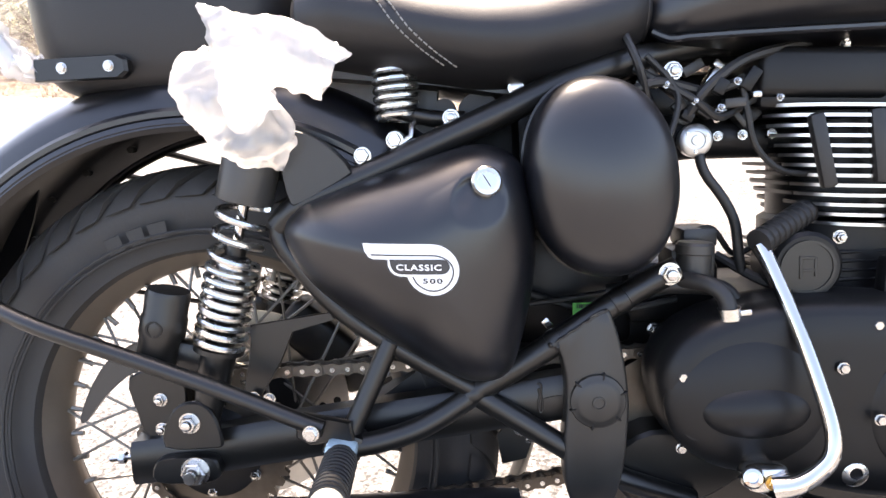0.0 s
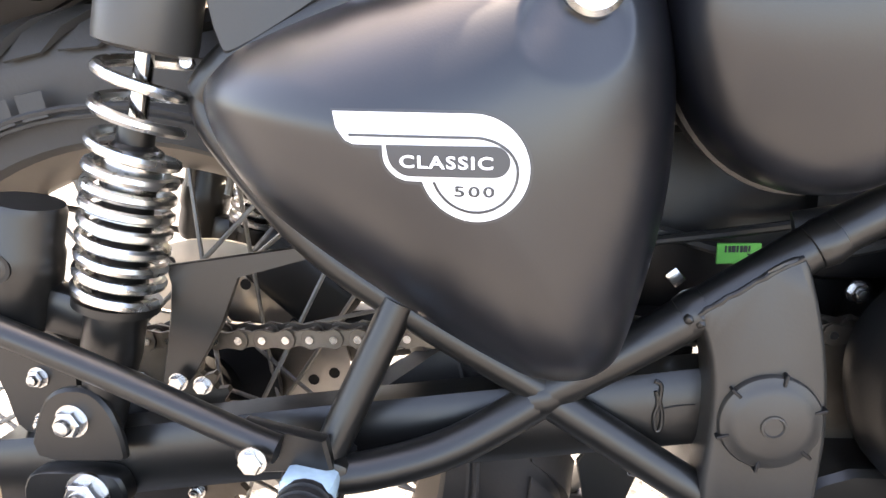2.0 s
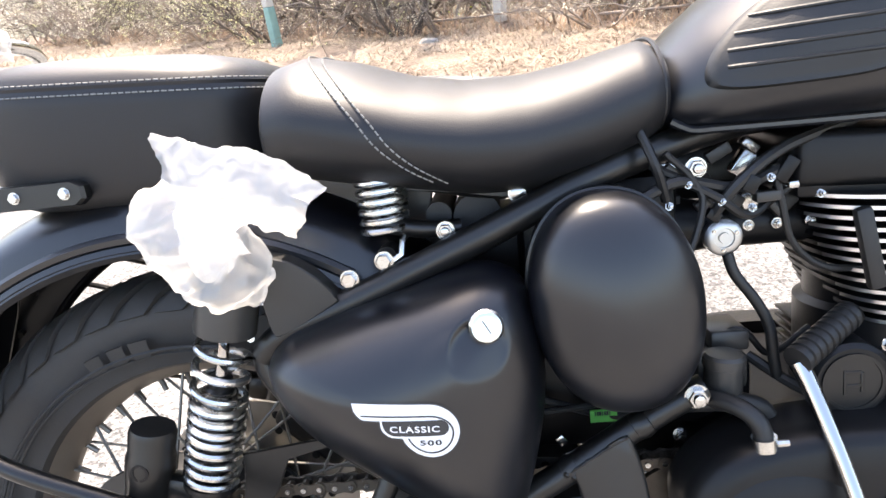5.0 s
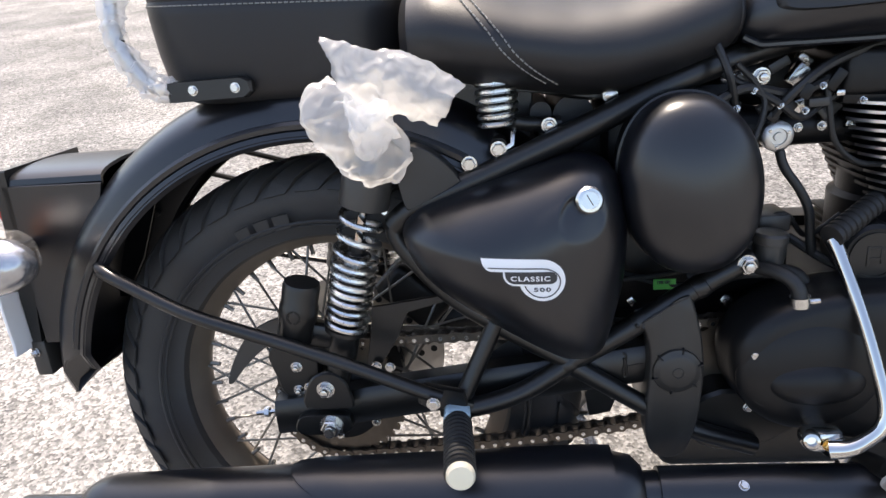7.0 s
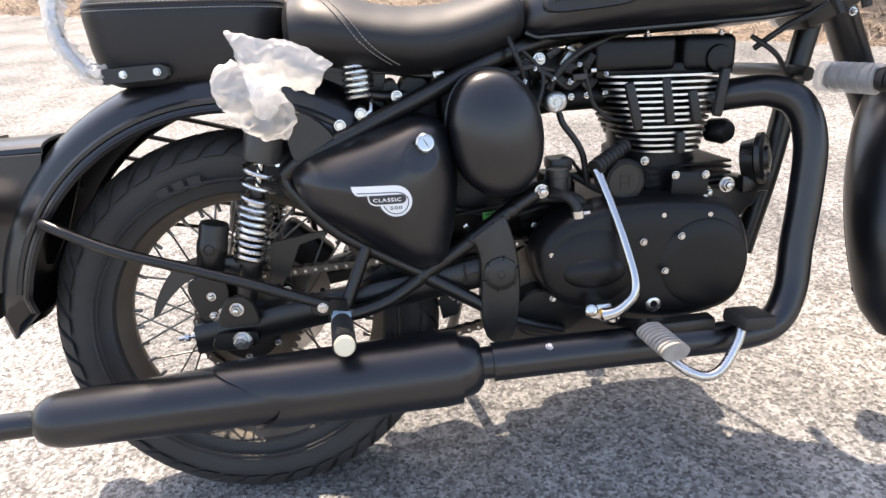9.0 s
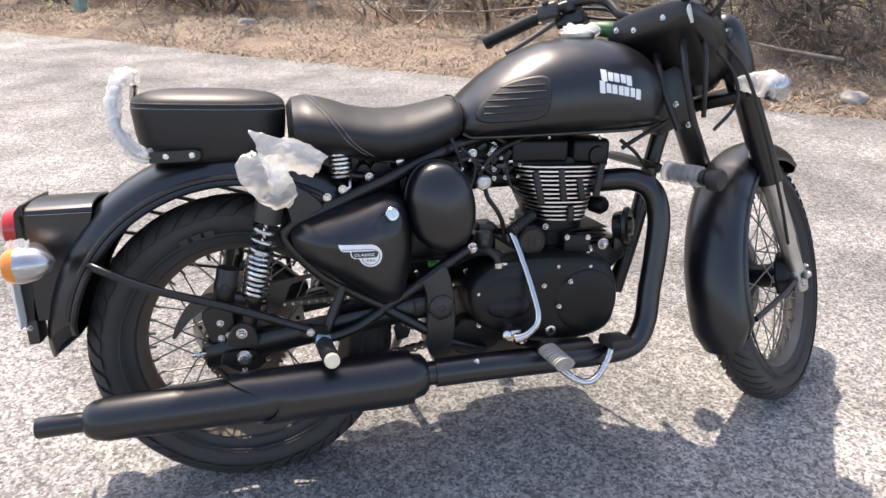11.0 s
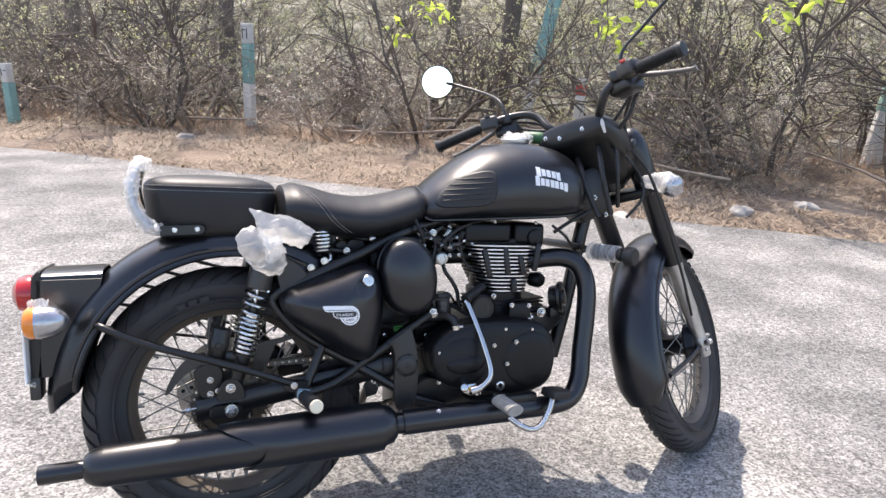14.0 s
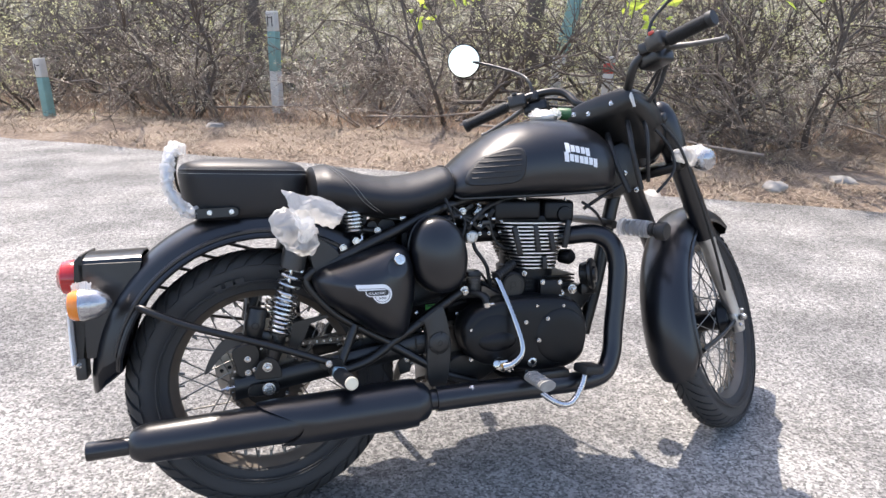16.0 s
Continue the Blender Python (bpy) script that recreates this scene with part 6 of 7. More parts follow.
CABLES = [
    [(0.345, -0.06, 0.455), (0.4, -0.065, 0.462), (0.45, -0.06, 0.468), (0.5, -0.05, 0.48)],
    [(0.33, -0.05, 0.47), (0.42, -0.06, 0.445), (0.5, -0.06, 0.455)],
    [(0.43, -0.11, 0.66), (0.47, -0.1, 0.675), (0.52, -0.09, 0.665), (0.56, -0.08, 0.676), (0.6, -0.06, 0.69)],
    [(0.556, -0.08, 0.68), (0.562, -0.082, 0.645), (0.572, -0.08, 0.61), (0.6, -0.075, 0.585), (0.64, -0.07, 0.58)],
    [(0.45, -0.09, 0.69), (0.5, -0.1, 0.66), (0.53, -0.09, 0.64), (0.56, -0.07, 0.65), (0.6, -0.06, 0.67)],
    [(0.5, -0.09, 0.64), (0.52, -0.1, 0.67), (0.56, -0.09, 0.695), (0.63, -0.06, 0.71)],
    [(0.47, -0.11, 0.6), (0.49, -0.1, 0.66), (0.46, -0.1, 0.7)],
    [(0.44, -0.1, 0.72), (0.45, -0.112, 0.69), (0.46, -0.1, 0.66)],
    [(0.54, -0.06, 0.5), (0.58, -0.09, 0.475), (0.62, -0.1, 0.468), (0.7, -0.08, 0.45)],
    [(0.5, -0.05, 0.51), (0.53, -0.07, 0.53), (0.56, -0.06, 0.5), (0.6, -0.05, 0.52)],
    [(0.83, -0.06, 0.69), (0.86, -0.08, 0.66), (0.9, -0.05, 0.62), (0.93, -0.02, 0.6)],
    [(0.84, -0.05, 0.67), (0.88, -0.07, 0.7), (0.94, -0.05, 0.72), (1.0, -0.04, 0.76)],
    [(0.8, -0.1, 0.52), (0.84, -0.08, 0.5), (0.87, -0.05, 0.45), (0.84, -0.06, 0.42)],
]
for k, pts in enumerate(CABLES):
    bm = bmesh.new()
    tube(bm, pts, 0.0032 + 0.0009 * (k % 3), 8, 6)
    part("cable", bm, RUBBER, bike)
random.seed(5)
for k in range(26):
    x, z = random.uniform(0.445, 0.6), random.uniform(0.632, 0.695)
    y = random.uniform(-0.1, -0.03)
    bm = bmesh.new()
    block(bm, (random.uniform(0.008, 0.024), random.uniform(0.008, 0.02), random.uniform(0.006, 0.016)), Matrix.Translation((x, y, z)) @ Matrix.Rotation(random.uniform(-1, 1), 4, "Y"), 0.0015)
    part("connector", bm, STEEL if k % 5 == 0 else (PLASTIC if k % 2 else CASE), tb)
for x, z in ((0.478, 0.672), (0.505, 0.655), (0.53, 0.648), (0.545, 0.672), (0.585, 0.655), (0.462, 0.655)):
    bolt((x, -0.1, z), (0.2, -1, 0.2), 0.003, 0.004)
# horn on the down tube
bm = bmesh.new()
lathe(bm, [(0.008, -0.035), (0.03, -0.03), (0.034, -0.01), (0.042, -0.006), (0.042, 0.002), (0.034, 0.006), (0.02, 0.004), (0.018, 0.01), (0.002, 0.012)], frame_to((0.85, -0.075, 0.499), (0.75, -0.62, 0.1)), 36)
part("horn", bm, FRAME, bike, "black disc horn")
bm = bmesh.new()
block(bm, (0.05, 0.02, 0.03), Matrix.Translation((0.84, -0.07, 0.46)), 0.005)
part("horn_bracket", bm, FRAME, bike)
bm = bmesh.new()
lathe(bm, [(0.008, -0.03), (0.019, -0.026), (0.021, 0.0), (0.015, 0.01), (0.004, 0.012)], frame_to((0.795, -0.05, 0.545), (0.4, -0.9, 0)), 24)
part("regulator", bm, CASE, bike)
# forward foot peg on the guard bar
bm = bmesh.new()
tube(bm, [(0.9, 0.12, 0.63), (0.905, 0.0, 0.63), (0.915, -0.08, 0.625)], 0.011, 12, 4)
guard = part("guard_bar", bm, FRAME, bike, "black cross bar with wrapped rubber ends")
bm = bmesh.new()
ribbed(bm, (0.925, -0.115, 0.622), (0.972, -0.205, 0.616), 0.0175, 8)
part("bar_rubber", bm, RUBBER, guard)
bm = bmesh.new()
ribbed(bm, (0.918, -0.106, 0.623), (0.956, -0.18, 0.618), 0.0225, 6)
part("film_wrap", bm, FILM, guard, "clear film wound round the rubber")
bm = bmesh.new()
lathe(bm, [(0.019, 0), (0.0235, 0.003), (0.0235, 0.022), (0.02, 0.027), (0.002, 0.028)], frame_to((0.966, -0.198, 0.616), (0.05, -0.1, -0.005)), 24)
part("end_knob", bm, RUBBER, guard)

# side stand on the far side
bm = bmesh.new()
tube(bm, [(0.36, 0.11, 0.26), (0.345, 0.2, 0.15), (0.33, 0.29, 0.066)], 0.011, 12, 4)
block(bm, (0.05, 0.04, 0.008), Matrix.Translation((0.328, 0.296, 0.0615)) @ Matrix.Rotation(LEANING, 4, "X"), 0.002)
part("side_stand", bm, FRAME, bike, "black steel side stand, folded out")
mirrored(rest), mirrored(peg), mirrored(clutch)
bm = bmesh.new()
rings(bm, [[(x, 0.11, z) for x, y, z in case_loop(1.0, 0)], [(x, 0.16, z) for x, y, z in case_loop(0.97, 0)], [(x, 0.172, z) for x, y, z in case_loop(0.8, 0)]])
part("primary_cover", bm, CASE, engine)

# ---- fork, lamp and handlebars, turned together ----
UP = Vector((-math.sin(RAKE), 0, math.cos(RAKE)))


def fpart(name, bm, mat, parent=None, label=""):
    return part(name, bm, mat, parent or bike, label, STEERED if parent is None else None)


for side in (-1, 1):
    a = FRONTAXLE + Vector((0.002, 0.078 * side, 0))
    bm = bmesh.new()
    lathe(bm, [(0.006, -0.045), (0.018, -0.042), (0.021, -0.02), (0.02, 0.01), (0.0205, 0.1), (0.0225, 0.11), (0.0225, 0.24), (0.0245, 0.25), (0.0245, 0.272), (0.02, 0.275)], frame_to(a, UP), 28)
    leg = fpart("fork_leg", bm, ALLOY, None, "bare cast alloy lower fork leg")
    bm = bmesh.new()
    lathe(bm, [(0.02, 0.262), (0.0285, 0.265), (0.029, 0.27), (0.029, 0.5), (0.033, 0.506), (0.036, 0.57), (0.037, 0.61), (0.034, 0.64), (0.026, 0.662), (0.014, 0.676), (0.003, 0.68)], frame_to(a, UP), 28)
    part("fork_shroud", bm, PAINT, leg, "matt black fork shroud")
    bm = bmesh.new()
    block(bm, (0.05, 0.03, 0.045), Matrix.Translation(a + Vector((0.0, 0, 0))) @ Matrix.Rotation(RAKE * -1, 4, "Y"), 0.01)
    part("axle_lug", bm, ALLOY, leg)
    for dx, dz in ((-0.016, -0.022), (0.018, 0.018)):
        bolt(a + Vector((dx, -0.016 if side < 0 else 0.016, dz)), (0, side, 0), 0.0055, 0.006, parent=leg)
bm = bmesh.new()
tube(bm, [FRONTAXLE + Vector((0, -0.105, 0)), FRONTAXLE + Vector((0, 0.105, 0))], 0.008, 14, 1)
fpart("front_axle", bm, STEEL)
bm = bmesh.new()
bolt_mesh(bm, 0.011, 0.011)
ob = part("axle_nut", bm, STEEL, bike, "", STEERED @ frame_to(FRONTAXLE + Vector((0, -0.097, 0)), (0, -1, 0)))
for h in (0.5, 0.64):
    bm = bmesh.new()
    block(bm, (0.06, 0.2, 0.026), Matrix.Translation(FRONTAXLE + UP * h + Vector((-0.018, 0, -0.008))) @ Matrix.Rotation(-RAKE, 4, "Y"), 0.008, 3)
    fpart("fork_yoke", bm, FRAME)
for s in (-1, 1):
    bm = bmesh.new()
    tube(bm, [(1.28, 0.082 * s, 0.297), (1.165, 0.08 * s, 0.275), (1.02, 0.074 * s, 0.255)], 0.0065, 10, 3)
    fpart("front_stay", bm, FRAME)
bm = bmesh.new()
lathe(bm, [(0.05, -0.002), (0.13, -0.002), (0.13, 0.002), (0.05, 0.002)], frame_to(FRONTAXLE + Vector((0, 0.062, 0)), (0, 1, 0)), 48, True)
fpart("front_brake_disc", bm, ROTOR, None, "steel front brake disc")
bm = bmesh.new()
block(bm, (0.08, 0.05, 0.1), Matrix.Translation(FRONTAXLE + Vector((-0.09, 0.07, 0.09))), 0.014)
fpart("brake_caliper", bm, FRAME)
bm = bmesh.new()
tube(bm, [(0.985, -0.1, 0.86), (1.0, -0.125, 0.8), (1.03, -0.13, 0.73), (1.08, -0.128, 0.62), (1.15, -0.115, 0.5), (1.22, -0.095, 0.42), (1.3, -0.07, 0.36)], 0.004, 8, 5)
fpart("brake_hose", bm, RUBBER)
# casquette: one shell over the fork tops, running out into the headlamp
def shell_ring(x, w, zc, h, power=2.6, n=40):
    out = []
    for k in range(n):
        q = 2 * math.pi * k / n
        c, sn = math.cos(q), math.sin(q)
        out.append((x, w * math.copysign(abs(c) ** (2 / power), c), zc + h * math.copysign(abs(sn) ** (2 / power), sn)))
    return out


bm = bmesh.new()
rows = [(0.852, 0.085, 0.934, 0.02), (0.856, 0.096, 0.932, 0.029), (0.866, 0.1, 0.93, 0.034), (0.9, 0.105, 0.924, 0.046), (0.95, 0.108, 0.906, 0.066), (1.0, 0.106, 0.888, 0.081), (1.03, 0.099, 0.876, 0.081), (1.055, 0.088, 0.867, 0.075), (1.075, 0.075, 0.859, 0.066), (1.088, 0.064, 0.854, 0.058)]
rings(bm, [shell_ring(x, w, zc, h, 2.9 - 0.9 * max(0, x - 0.9) / 0.225) for x, w, zc, h in rows])
cas = part("casquette", bm, FRAME, bike, "black casquette running out into the headlamp shell", BARSET)
m = frame_to((0.992, 0, 0.854), (1, 0, 0.0))
bm = bmesh.new()
lathe(bm, [(0.056, 0.09), (0.0615, 0.094), (0.0625, 0.099), (0.059, 0.104), (0.054, 0.102)], m, 44)
part("headlamp_rim", bm, FRAME, cas)
bm = bmesh.new()
lathe(bm, [(0.055, 0.101), (0.04, 0.11), (0.018, 0.116), (0.001, 0.117)], m, 40)
part("headlamp_glass", bm, CHROME, cas, "clear headlamp over a bright reflector")
bm = bmesh.new()
lathe(bm, [(0.004, 0), (0.04, 0), (0.043, 0.006), (0.041, 0.013), (0.036, 0.014), (0.034, 0.01), (0.001, 0.01)], frame_to((0.99, 0, 0.968), (-0.15, 0, 1)), 36)
part("speedometer", bm, PLASTIC, cas, "black faced round instrument")
for y, z in ((0.03, 0.925), (-0.037, 0.93), (0.07, 0.937)):
    bolt((0.853, y, z), (-1, 0, 0.1), 0.0055, 0.004, parent=cas)
bm = bmesh.new()
tube(bm, [(0.858, -0.092, 0.938), (0.85, -0.094, 0.925), (0.854, -0.095, 0.9)], [0.003, 0.005, 0.003], 10, 4)
part("tag", bm, CONCRETE, cas, "pale paper tag")
for s in (-1, 1):
    bm = bmesh.new()
    m = frame_to((1.1, 0.15 * s, 0.757), (1, 0, 0))
    lathe(bm, [(0.004, -0.055), (0.016, -0.048), (0.027, -0.03), (0.032, -0.004), (0.032, 0.004)], m, 28)
    sh = fpart("front_indicator", bm, SMOKE, None, "smoky bullet indicator in film")
    bm = bmesh.new()
    lathe(bm, [(0.03, 0.003), (0.03, 0.016), (0.024, 0.025), (0.01, 0.03)], m, 28)
    part("lens", bm, AMBER, sh, "amber lens")
    bm = bmesh.new()
    tube(bm, [(1.09, 0.12 * s, 0.76), (1.085, 0.06 * s, 0.76)], 0.0095, 10, 1)
    part("stalk", bm, FRAME, sh)
BAR = [(0.94, 0.0, 0.968), (0.935, -0.055, 0.968), (0.915, -0.085, 0.982), (0.92, -0.115, 1.022), (0.905, -0.15, 1.04), (0.87, -0.21, 1.038), (0.832, -0.3, 1.02), (0.802, -0.378, 1.004)]
bm = bmesh.new()
tube(bm, [(x, -y, z) for x, y, z in BAR[::-1]] + [(0.915, -0.05, 0.955), (0.87, -0.08, 0.952), (0.843, -0.103, 0.968), (0.834, -0.126, 0.995), (0.836, -0.158, 1.013), (0.816, -0.2, 1.012), (0.792, -0.245, 1.006), (0.77, -0.335, 1.005)], 0.0112, 16, 5)
bars = part("handlebar", bm, FRAME, bike, "black tubular handlebar turned to the left", BARSET)
for s in (-1, 1):
    side = Matrix.Translation((-0.052, 0.032, -0.014)) if s < 0 else Matrix()
    e, i = (Vector((0.802, 0.378, 1.004)), Vector((0.846, 0.265, 1.027))) if s > 0 else (Vector((0.77, -0.335, 1.005)), Vector((0.792, -0.235, 1.007)))
    bm = bmesh.new()
    ribbed(bm, i, e, 0.0162, 30)
    g = part("grip", bm, RUBBER, bars, "ribbed black rubber grip")
    bm = bmesh.new()
    lathe(bm, [(0.0185, -0.002), (0.019, 0.004), (0.017, 0.012), (0.002, 0.013)], frame_to(e, e - i), 24)
    part("bar_end", bm, RUBBER, g)
    bm = bmesh.new()
    c = side @ Vector((0.857, 0.235 * s, 1.032))
    block(bm, (0.042, 0.05, 0.038), Matrix.Translation(c) @ Matrix.Rotation(0.35 * s, 4, "Z"), 0.008, 3)
    sw = part("switch_housing", bm, PLASTIC, bars, "dark grey switch housing")
    bm = bmesh.new()
    block(bm, (0.012, 0.014, 0.008), Matrix.Translation(c + Vector((-0.018, -0.005 * s, 0.018))), 0.002)
    part("switch", bm, REDPAINT if s < 0 else PLASTIC, sw, "red switch" if s < 0 else "")
    bm = bmesh.new()
    block(bm, (0.05, 0.035, 0.03), side @ Matrix.Translation((0.893, 0.195 * s, 1.035)), 0.007)
    part("lever_perch", bm, FRAME, bars)
    bm = bmesh.new()
    block(bm, (0.06, 0.07, 0.034), side @ Matrix.Translation((0.905, 0.205 * s, 1.008)) @ Matrix.Rotation(0.3 * s, 4, "Z"), 0.009, 3)
    part("brake_reservoir" if s < 0 else "clutch_perch", bm, FRAME, bars)
    bm = bmesh.new()
    tube(bm, [side @ Vector(p) for p in ((0.905, 0.2 * s, 1.033), (0.912, 0.24 * s, 1.028), (0.9, 0.3 * s, 1.008), (0.876, 0.37 * s, 0.985), (0.873, 0.384 * s, 0.984))], [0.009, 0.008, 0.0065, 0.006, 0.0075], 10, 5)
    part("lever", bm, LEVERGREY, bars, "grey hand lever")
    bm = bmesh.new()
    tube(bm, [side @ Vector(p) for p in ((0.892, 0.2 * s, 1.045), (0.9, 0.215 * s, 1.1), (0.925, 0.27 * s, 1.15), (0.935, 0.36 * s, 1.21), (0.925, 0.405 * s, 1.235))], 0.0045, 10, 5)
    stem = part("mirror_stem", bm, FRAME, bars)
    m = side @ frame_to((0.912, 0.428 * s, 1.244), (-0.9, -0.42 if s > 0 else 0.2, -0.32))
    bm = bmesh.new()
    lathe(bm, [(0.01, -0.022), (0.035, -0.016), (0.05, -0.004), (0.052, 0.002), (0.049, 0.004)], m, 36)
    back = part("mirror", bm, FRAME, bars, "round black mirror reflecting pale sky")
    bm = bmesh.new()
    lathe(bm, [(0.0485, 0.003), (0.0485, 0.005), (0.001, 0.0055)], m, 36)
    part("mirror_glass", bm, MIRRORGLASS, back, "mirror glass")
for pts, r in (([(0.93, -0.08, 0.88), (0.9, -0.095, 0.84), (0.9, -0.085, 0.78), (0.93, -0.06, 0.72)], 0.0055), ([(0.95, -0.1, 0.85), (0.985, -0.115, 0.8), (0.99, -0.11, 0.74), (0.95, -0.07, 0.69)], 0.004), ([(0.9, -0.05, 0.89), (0.875, -0.06, 0.84), (0.87, -0.06, 0.79), (0.9, -0.05, 0.7)], 0.007), ([(0.92, 0.02, 0.88), (0.88, 0.0, 0.84), (0.87, -0.01, 0.78), (0.89, -0.02, 0.7)], 0.008), ([(0.9, -0.2, 1.01), (0.925, -0.165, 0.985), (0.93, -0.14, 0.95), (0.935, -0.1, 0.92)], 0.006), ([(0.9, -0.18, 1.02), (0.93, -0.15, 0.99), (0.97, -0.11, 0.95), (0.985, -0.1, 0.9)], 0.0045), ([(0.93, 0.2, 1.04), (0.975, 0.14, 1.02), (1.02, 0.08, 0.95), (1.0, 0.05, 0.85)], 0.0045), ([(0.87, -0.2, 1.01), (0.9, -0.16, 0.985), (0.92, -0.12, 0.96), (0.93, -0.09, 0.94)], 0.004), ([(0.9, 0.22, 1.03), (0.94, 0.15, 1.0), (0.97, 0.07, 0.97), (0.99, 0.04, 0.9)], 0.004)):
    bm = bmesh.new()
    tube(bm, pts, r, 8, 6)
    part("control_cable", bm, RUBBER, bars)
bm = bmesh.new()
block(bm, (0.04, 0.09, 0.026), Matrix.Translation((0.94, 0, 0.972)), 0.01)
part("bar_clamp", bm, FRAME, bars)
bm = bmesh.new()
tube(bm, [(0.87, 0.07, 0.935), (0.862, 0.09, 0.945), (0.855, 0.115, 0.955), (0.86, 0.135, 0.962)], [0.01, 0.017, 0.016, 0.008], 14, 5)
part("loom_wrap", bm, GREENTAPE, bars, "dark green tape round the wiring")
for x, z in ((1.0, 0.713), (0.965, 0.76)):
    bolt((x, -0.05, z), (0, -1, 0), 0.0055, 0.006)
bm = bmesh.new()
block(bm, (0.11, 0.1, 0.14), Matrix.Translation((0.955, 0, 0.77)) @ Matrix.Rotation(-RAKE, 4, "Y"), 0.02)
part("head_lug", bm, FRAME, bike)
# grab rail behind the seat
bm = bmesh.new()
rail = [(-0.11, -0.1, 0.717), (-0.15, -0.1, 0.722), (-0.178, -0.098, 0.765), (-0.182, -0.092, 0.81), (-0.172, -0.078, 0.845), (-0.165, -0.05, 0.856)]
tube(bm, rail + [(-0.163, 0, 0.858)] + [(x, -y, z) for x, y, z in rail[::-1]], 0.0075, 12, 5)
part("grab_rail", bm, CHROME, bike, "chrome grab rail")


# ---- films and wraps left on from delivery ----
def crumple(p, amp, freq, seed):
    q = Vector(p) * freq + Vector((seed, seed * 1.7, 0))
    return Vector(p) + noise.noise_vector(q) * amp + noise.noise_vector(q * 2.7) * amp * 0.45 + noise.noise_vector(q * 7.1) * amp * 0.2


def sleeve(pts, radii, seed, amp=0.006, freq=55, seg=22):
    """A crumpled tube of film round a line, open at the ends."""
    bm = bmesh.new()
    tube(bm, pts, radii, seg, 12, caps=False)
    for v in bm.verts:
        v.co = crumple(v.co, amp, freq, seed)
    return bm


ON_BIKE = bike.matrix_basis.copy()


def film(name, bm, label, at=None, mat=FILM):
    ob = part(name, bm, mat, None, "", at or ON_BIKE, 70)
    return tagged(ob, label, "plastic wrap")


bm = sleeve([(0.083, -0.14, 0.616), (0.087, -0.142, 0.63), (0.085, -0.146, 0.65), (0.07, -0.15, 0.674), (0.062, -0.15, 0.694), (0.068, -0.148, 0.71)], [0.022, 0.034, 0.036, 0.04, 0.036, 0.015], 2.0, 0.009, 36, 56)
bag = tagged(new("plastic_bag"), "crumpled clear plastic bag tied over the shock absorber top", "plastic wrap")
bag.matrix_basis = ON_BIKE
ob = part("sack", bm, FILM, bag, "crumpled film sack", None, 70)


def sheet(corners, seed, nu=26, nv=18, amp=0.01):
    """A four-cornered crumpled sheet of film, two layers thick."""
    a, b, c, d = (Vector(p) for p in corners)
    bm = bmesh.new()
    layers = []
    for lay in (0, 1):
        grid = []
        for i in range(nu + 1):
            u = i / nu
            row = []
            for j in range(nv + 1):
                v = j / nv
                p = (a * (1 - u) + b * u) * (1 - v) + (d * (1 - u) + c * u) * v
                p = p + Vector((0, -0.018 * math.sin(math.pi * v) * (1 if lay else 0.3), 0.006 * math.sin(6 * u + seed)))
                row.append(bm.verts.new(crumple(p, amp, 34, seed)))
            grid.append(row)
        for i in range(nu):
            for j in range(nv):
                bm.faces.new((grid[i][j], grid[i + 1][j], grid[i + 1][j + 1], grid[i][j + 1]))
        layers.append(grid)
    return bm


part("flap", sheet([(0.052, -0.155, 0.766), (0.192, -0.17, 0.71), (0.158, -0.165, 0.672), (0.082, -0.155, 0.68)], 4.0, 48, 34, 0.0062), FILM, bag, "loose film flap", None, 70)
part("flap", sheet([(0.072, -0.178, 0.705), (0.112, -0.178, 0.694), (0.124, -0.172, 0.655), (0.082, -0.182, 0.648)], 9.0, 34, 26, 0.007), FILM, bag, "loose film flap", None, 70)
film("rail_wrap", sleeve([(-0.125, -0.1, 0.717)] + rail[1:] + [(-0.163, 0.0, 0.858)], [0.011, 0.014, 0.0105, 0.014, 0.011, 0.015, 0.016], 6.0, 0.008, 110), "ribbed clear film wound round the chrome grab rail")
film("indicator_wrap", sleeve([(-0.317, -0.13, 0.55), (-0.33, -0.131, 0.548), (-0.355, -0.132, 0.545), (-0.367, -0.132, 0.542), (-0.371, -0.132, 0.541)], [0.006, 0.027, 0.036, 0.036, 0.03], 8.0, 0.005, 60), "clear film bag over the rear indicator", None, THINFILM)
film("indicator_wrap", sleeve([(1.017, -0.1, 0.775), (1.027, -0.115, 0.774), (1.044, -0.13, 0.771), (1.062, -0.142, 0.766), (1.078, -0.148, 0.76)], [0.01, 0.017, 0.024, 0.028, 0.031], 11.0, 0.009, 50), "clear film bag over the front indicator", ON_BIKE @ STEERED)
film("cap_wrap", sleeve([(0.715, 0, 0.925), (0.73, 0, 0.924), (0.765, 0, 0.923), (0.785, 0, 0.921), (0.795, 0, 0.918)], [0.008, 0.012, 0.014, 0.011, 0.006], 14.0, 0.009, 50), "clear film lying over the filler cap")


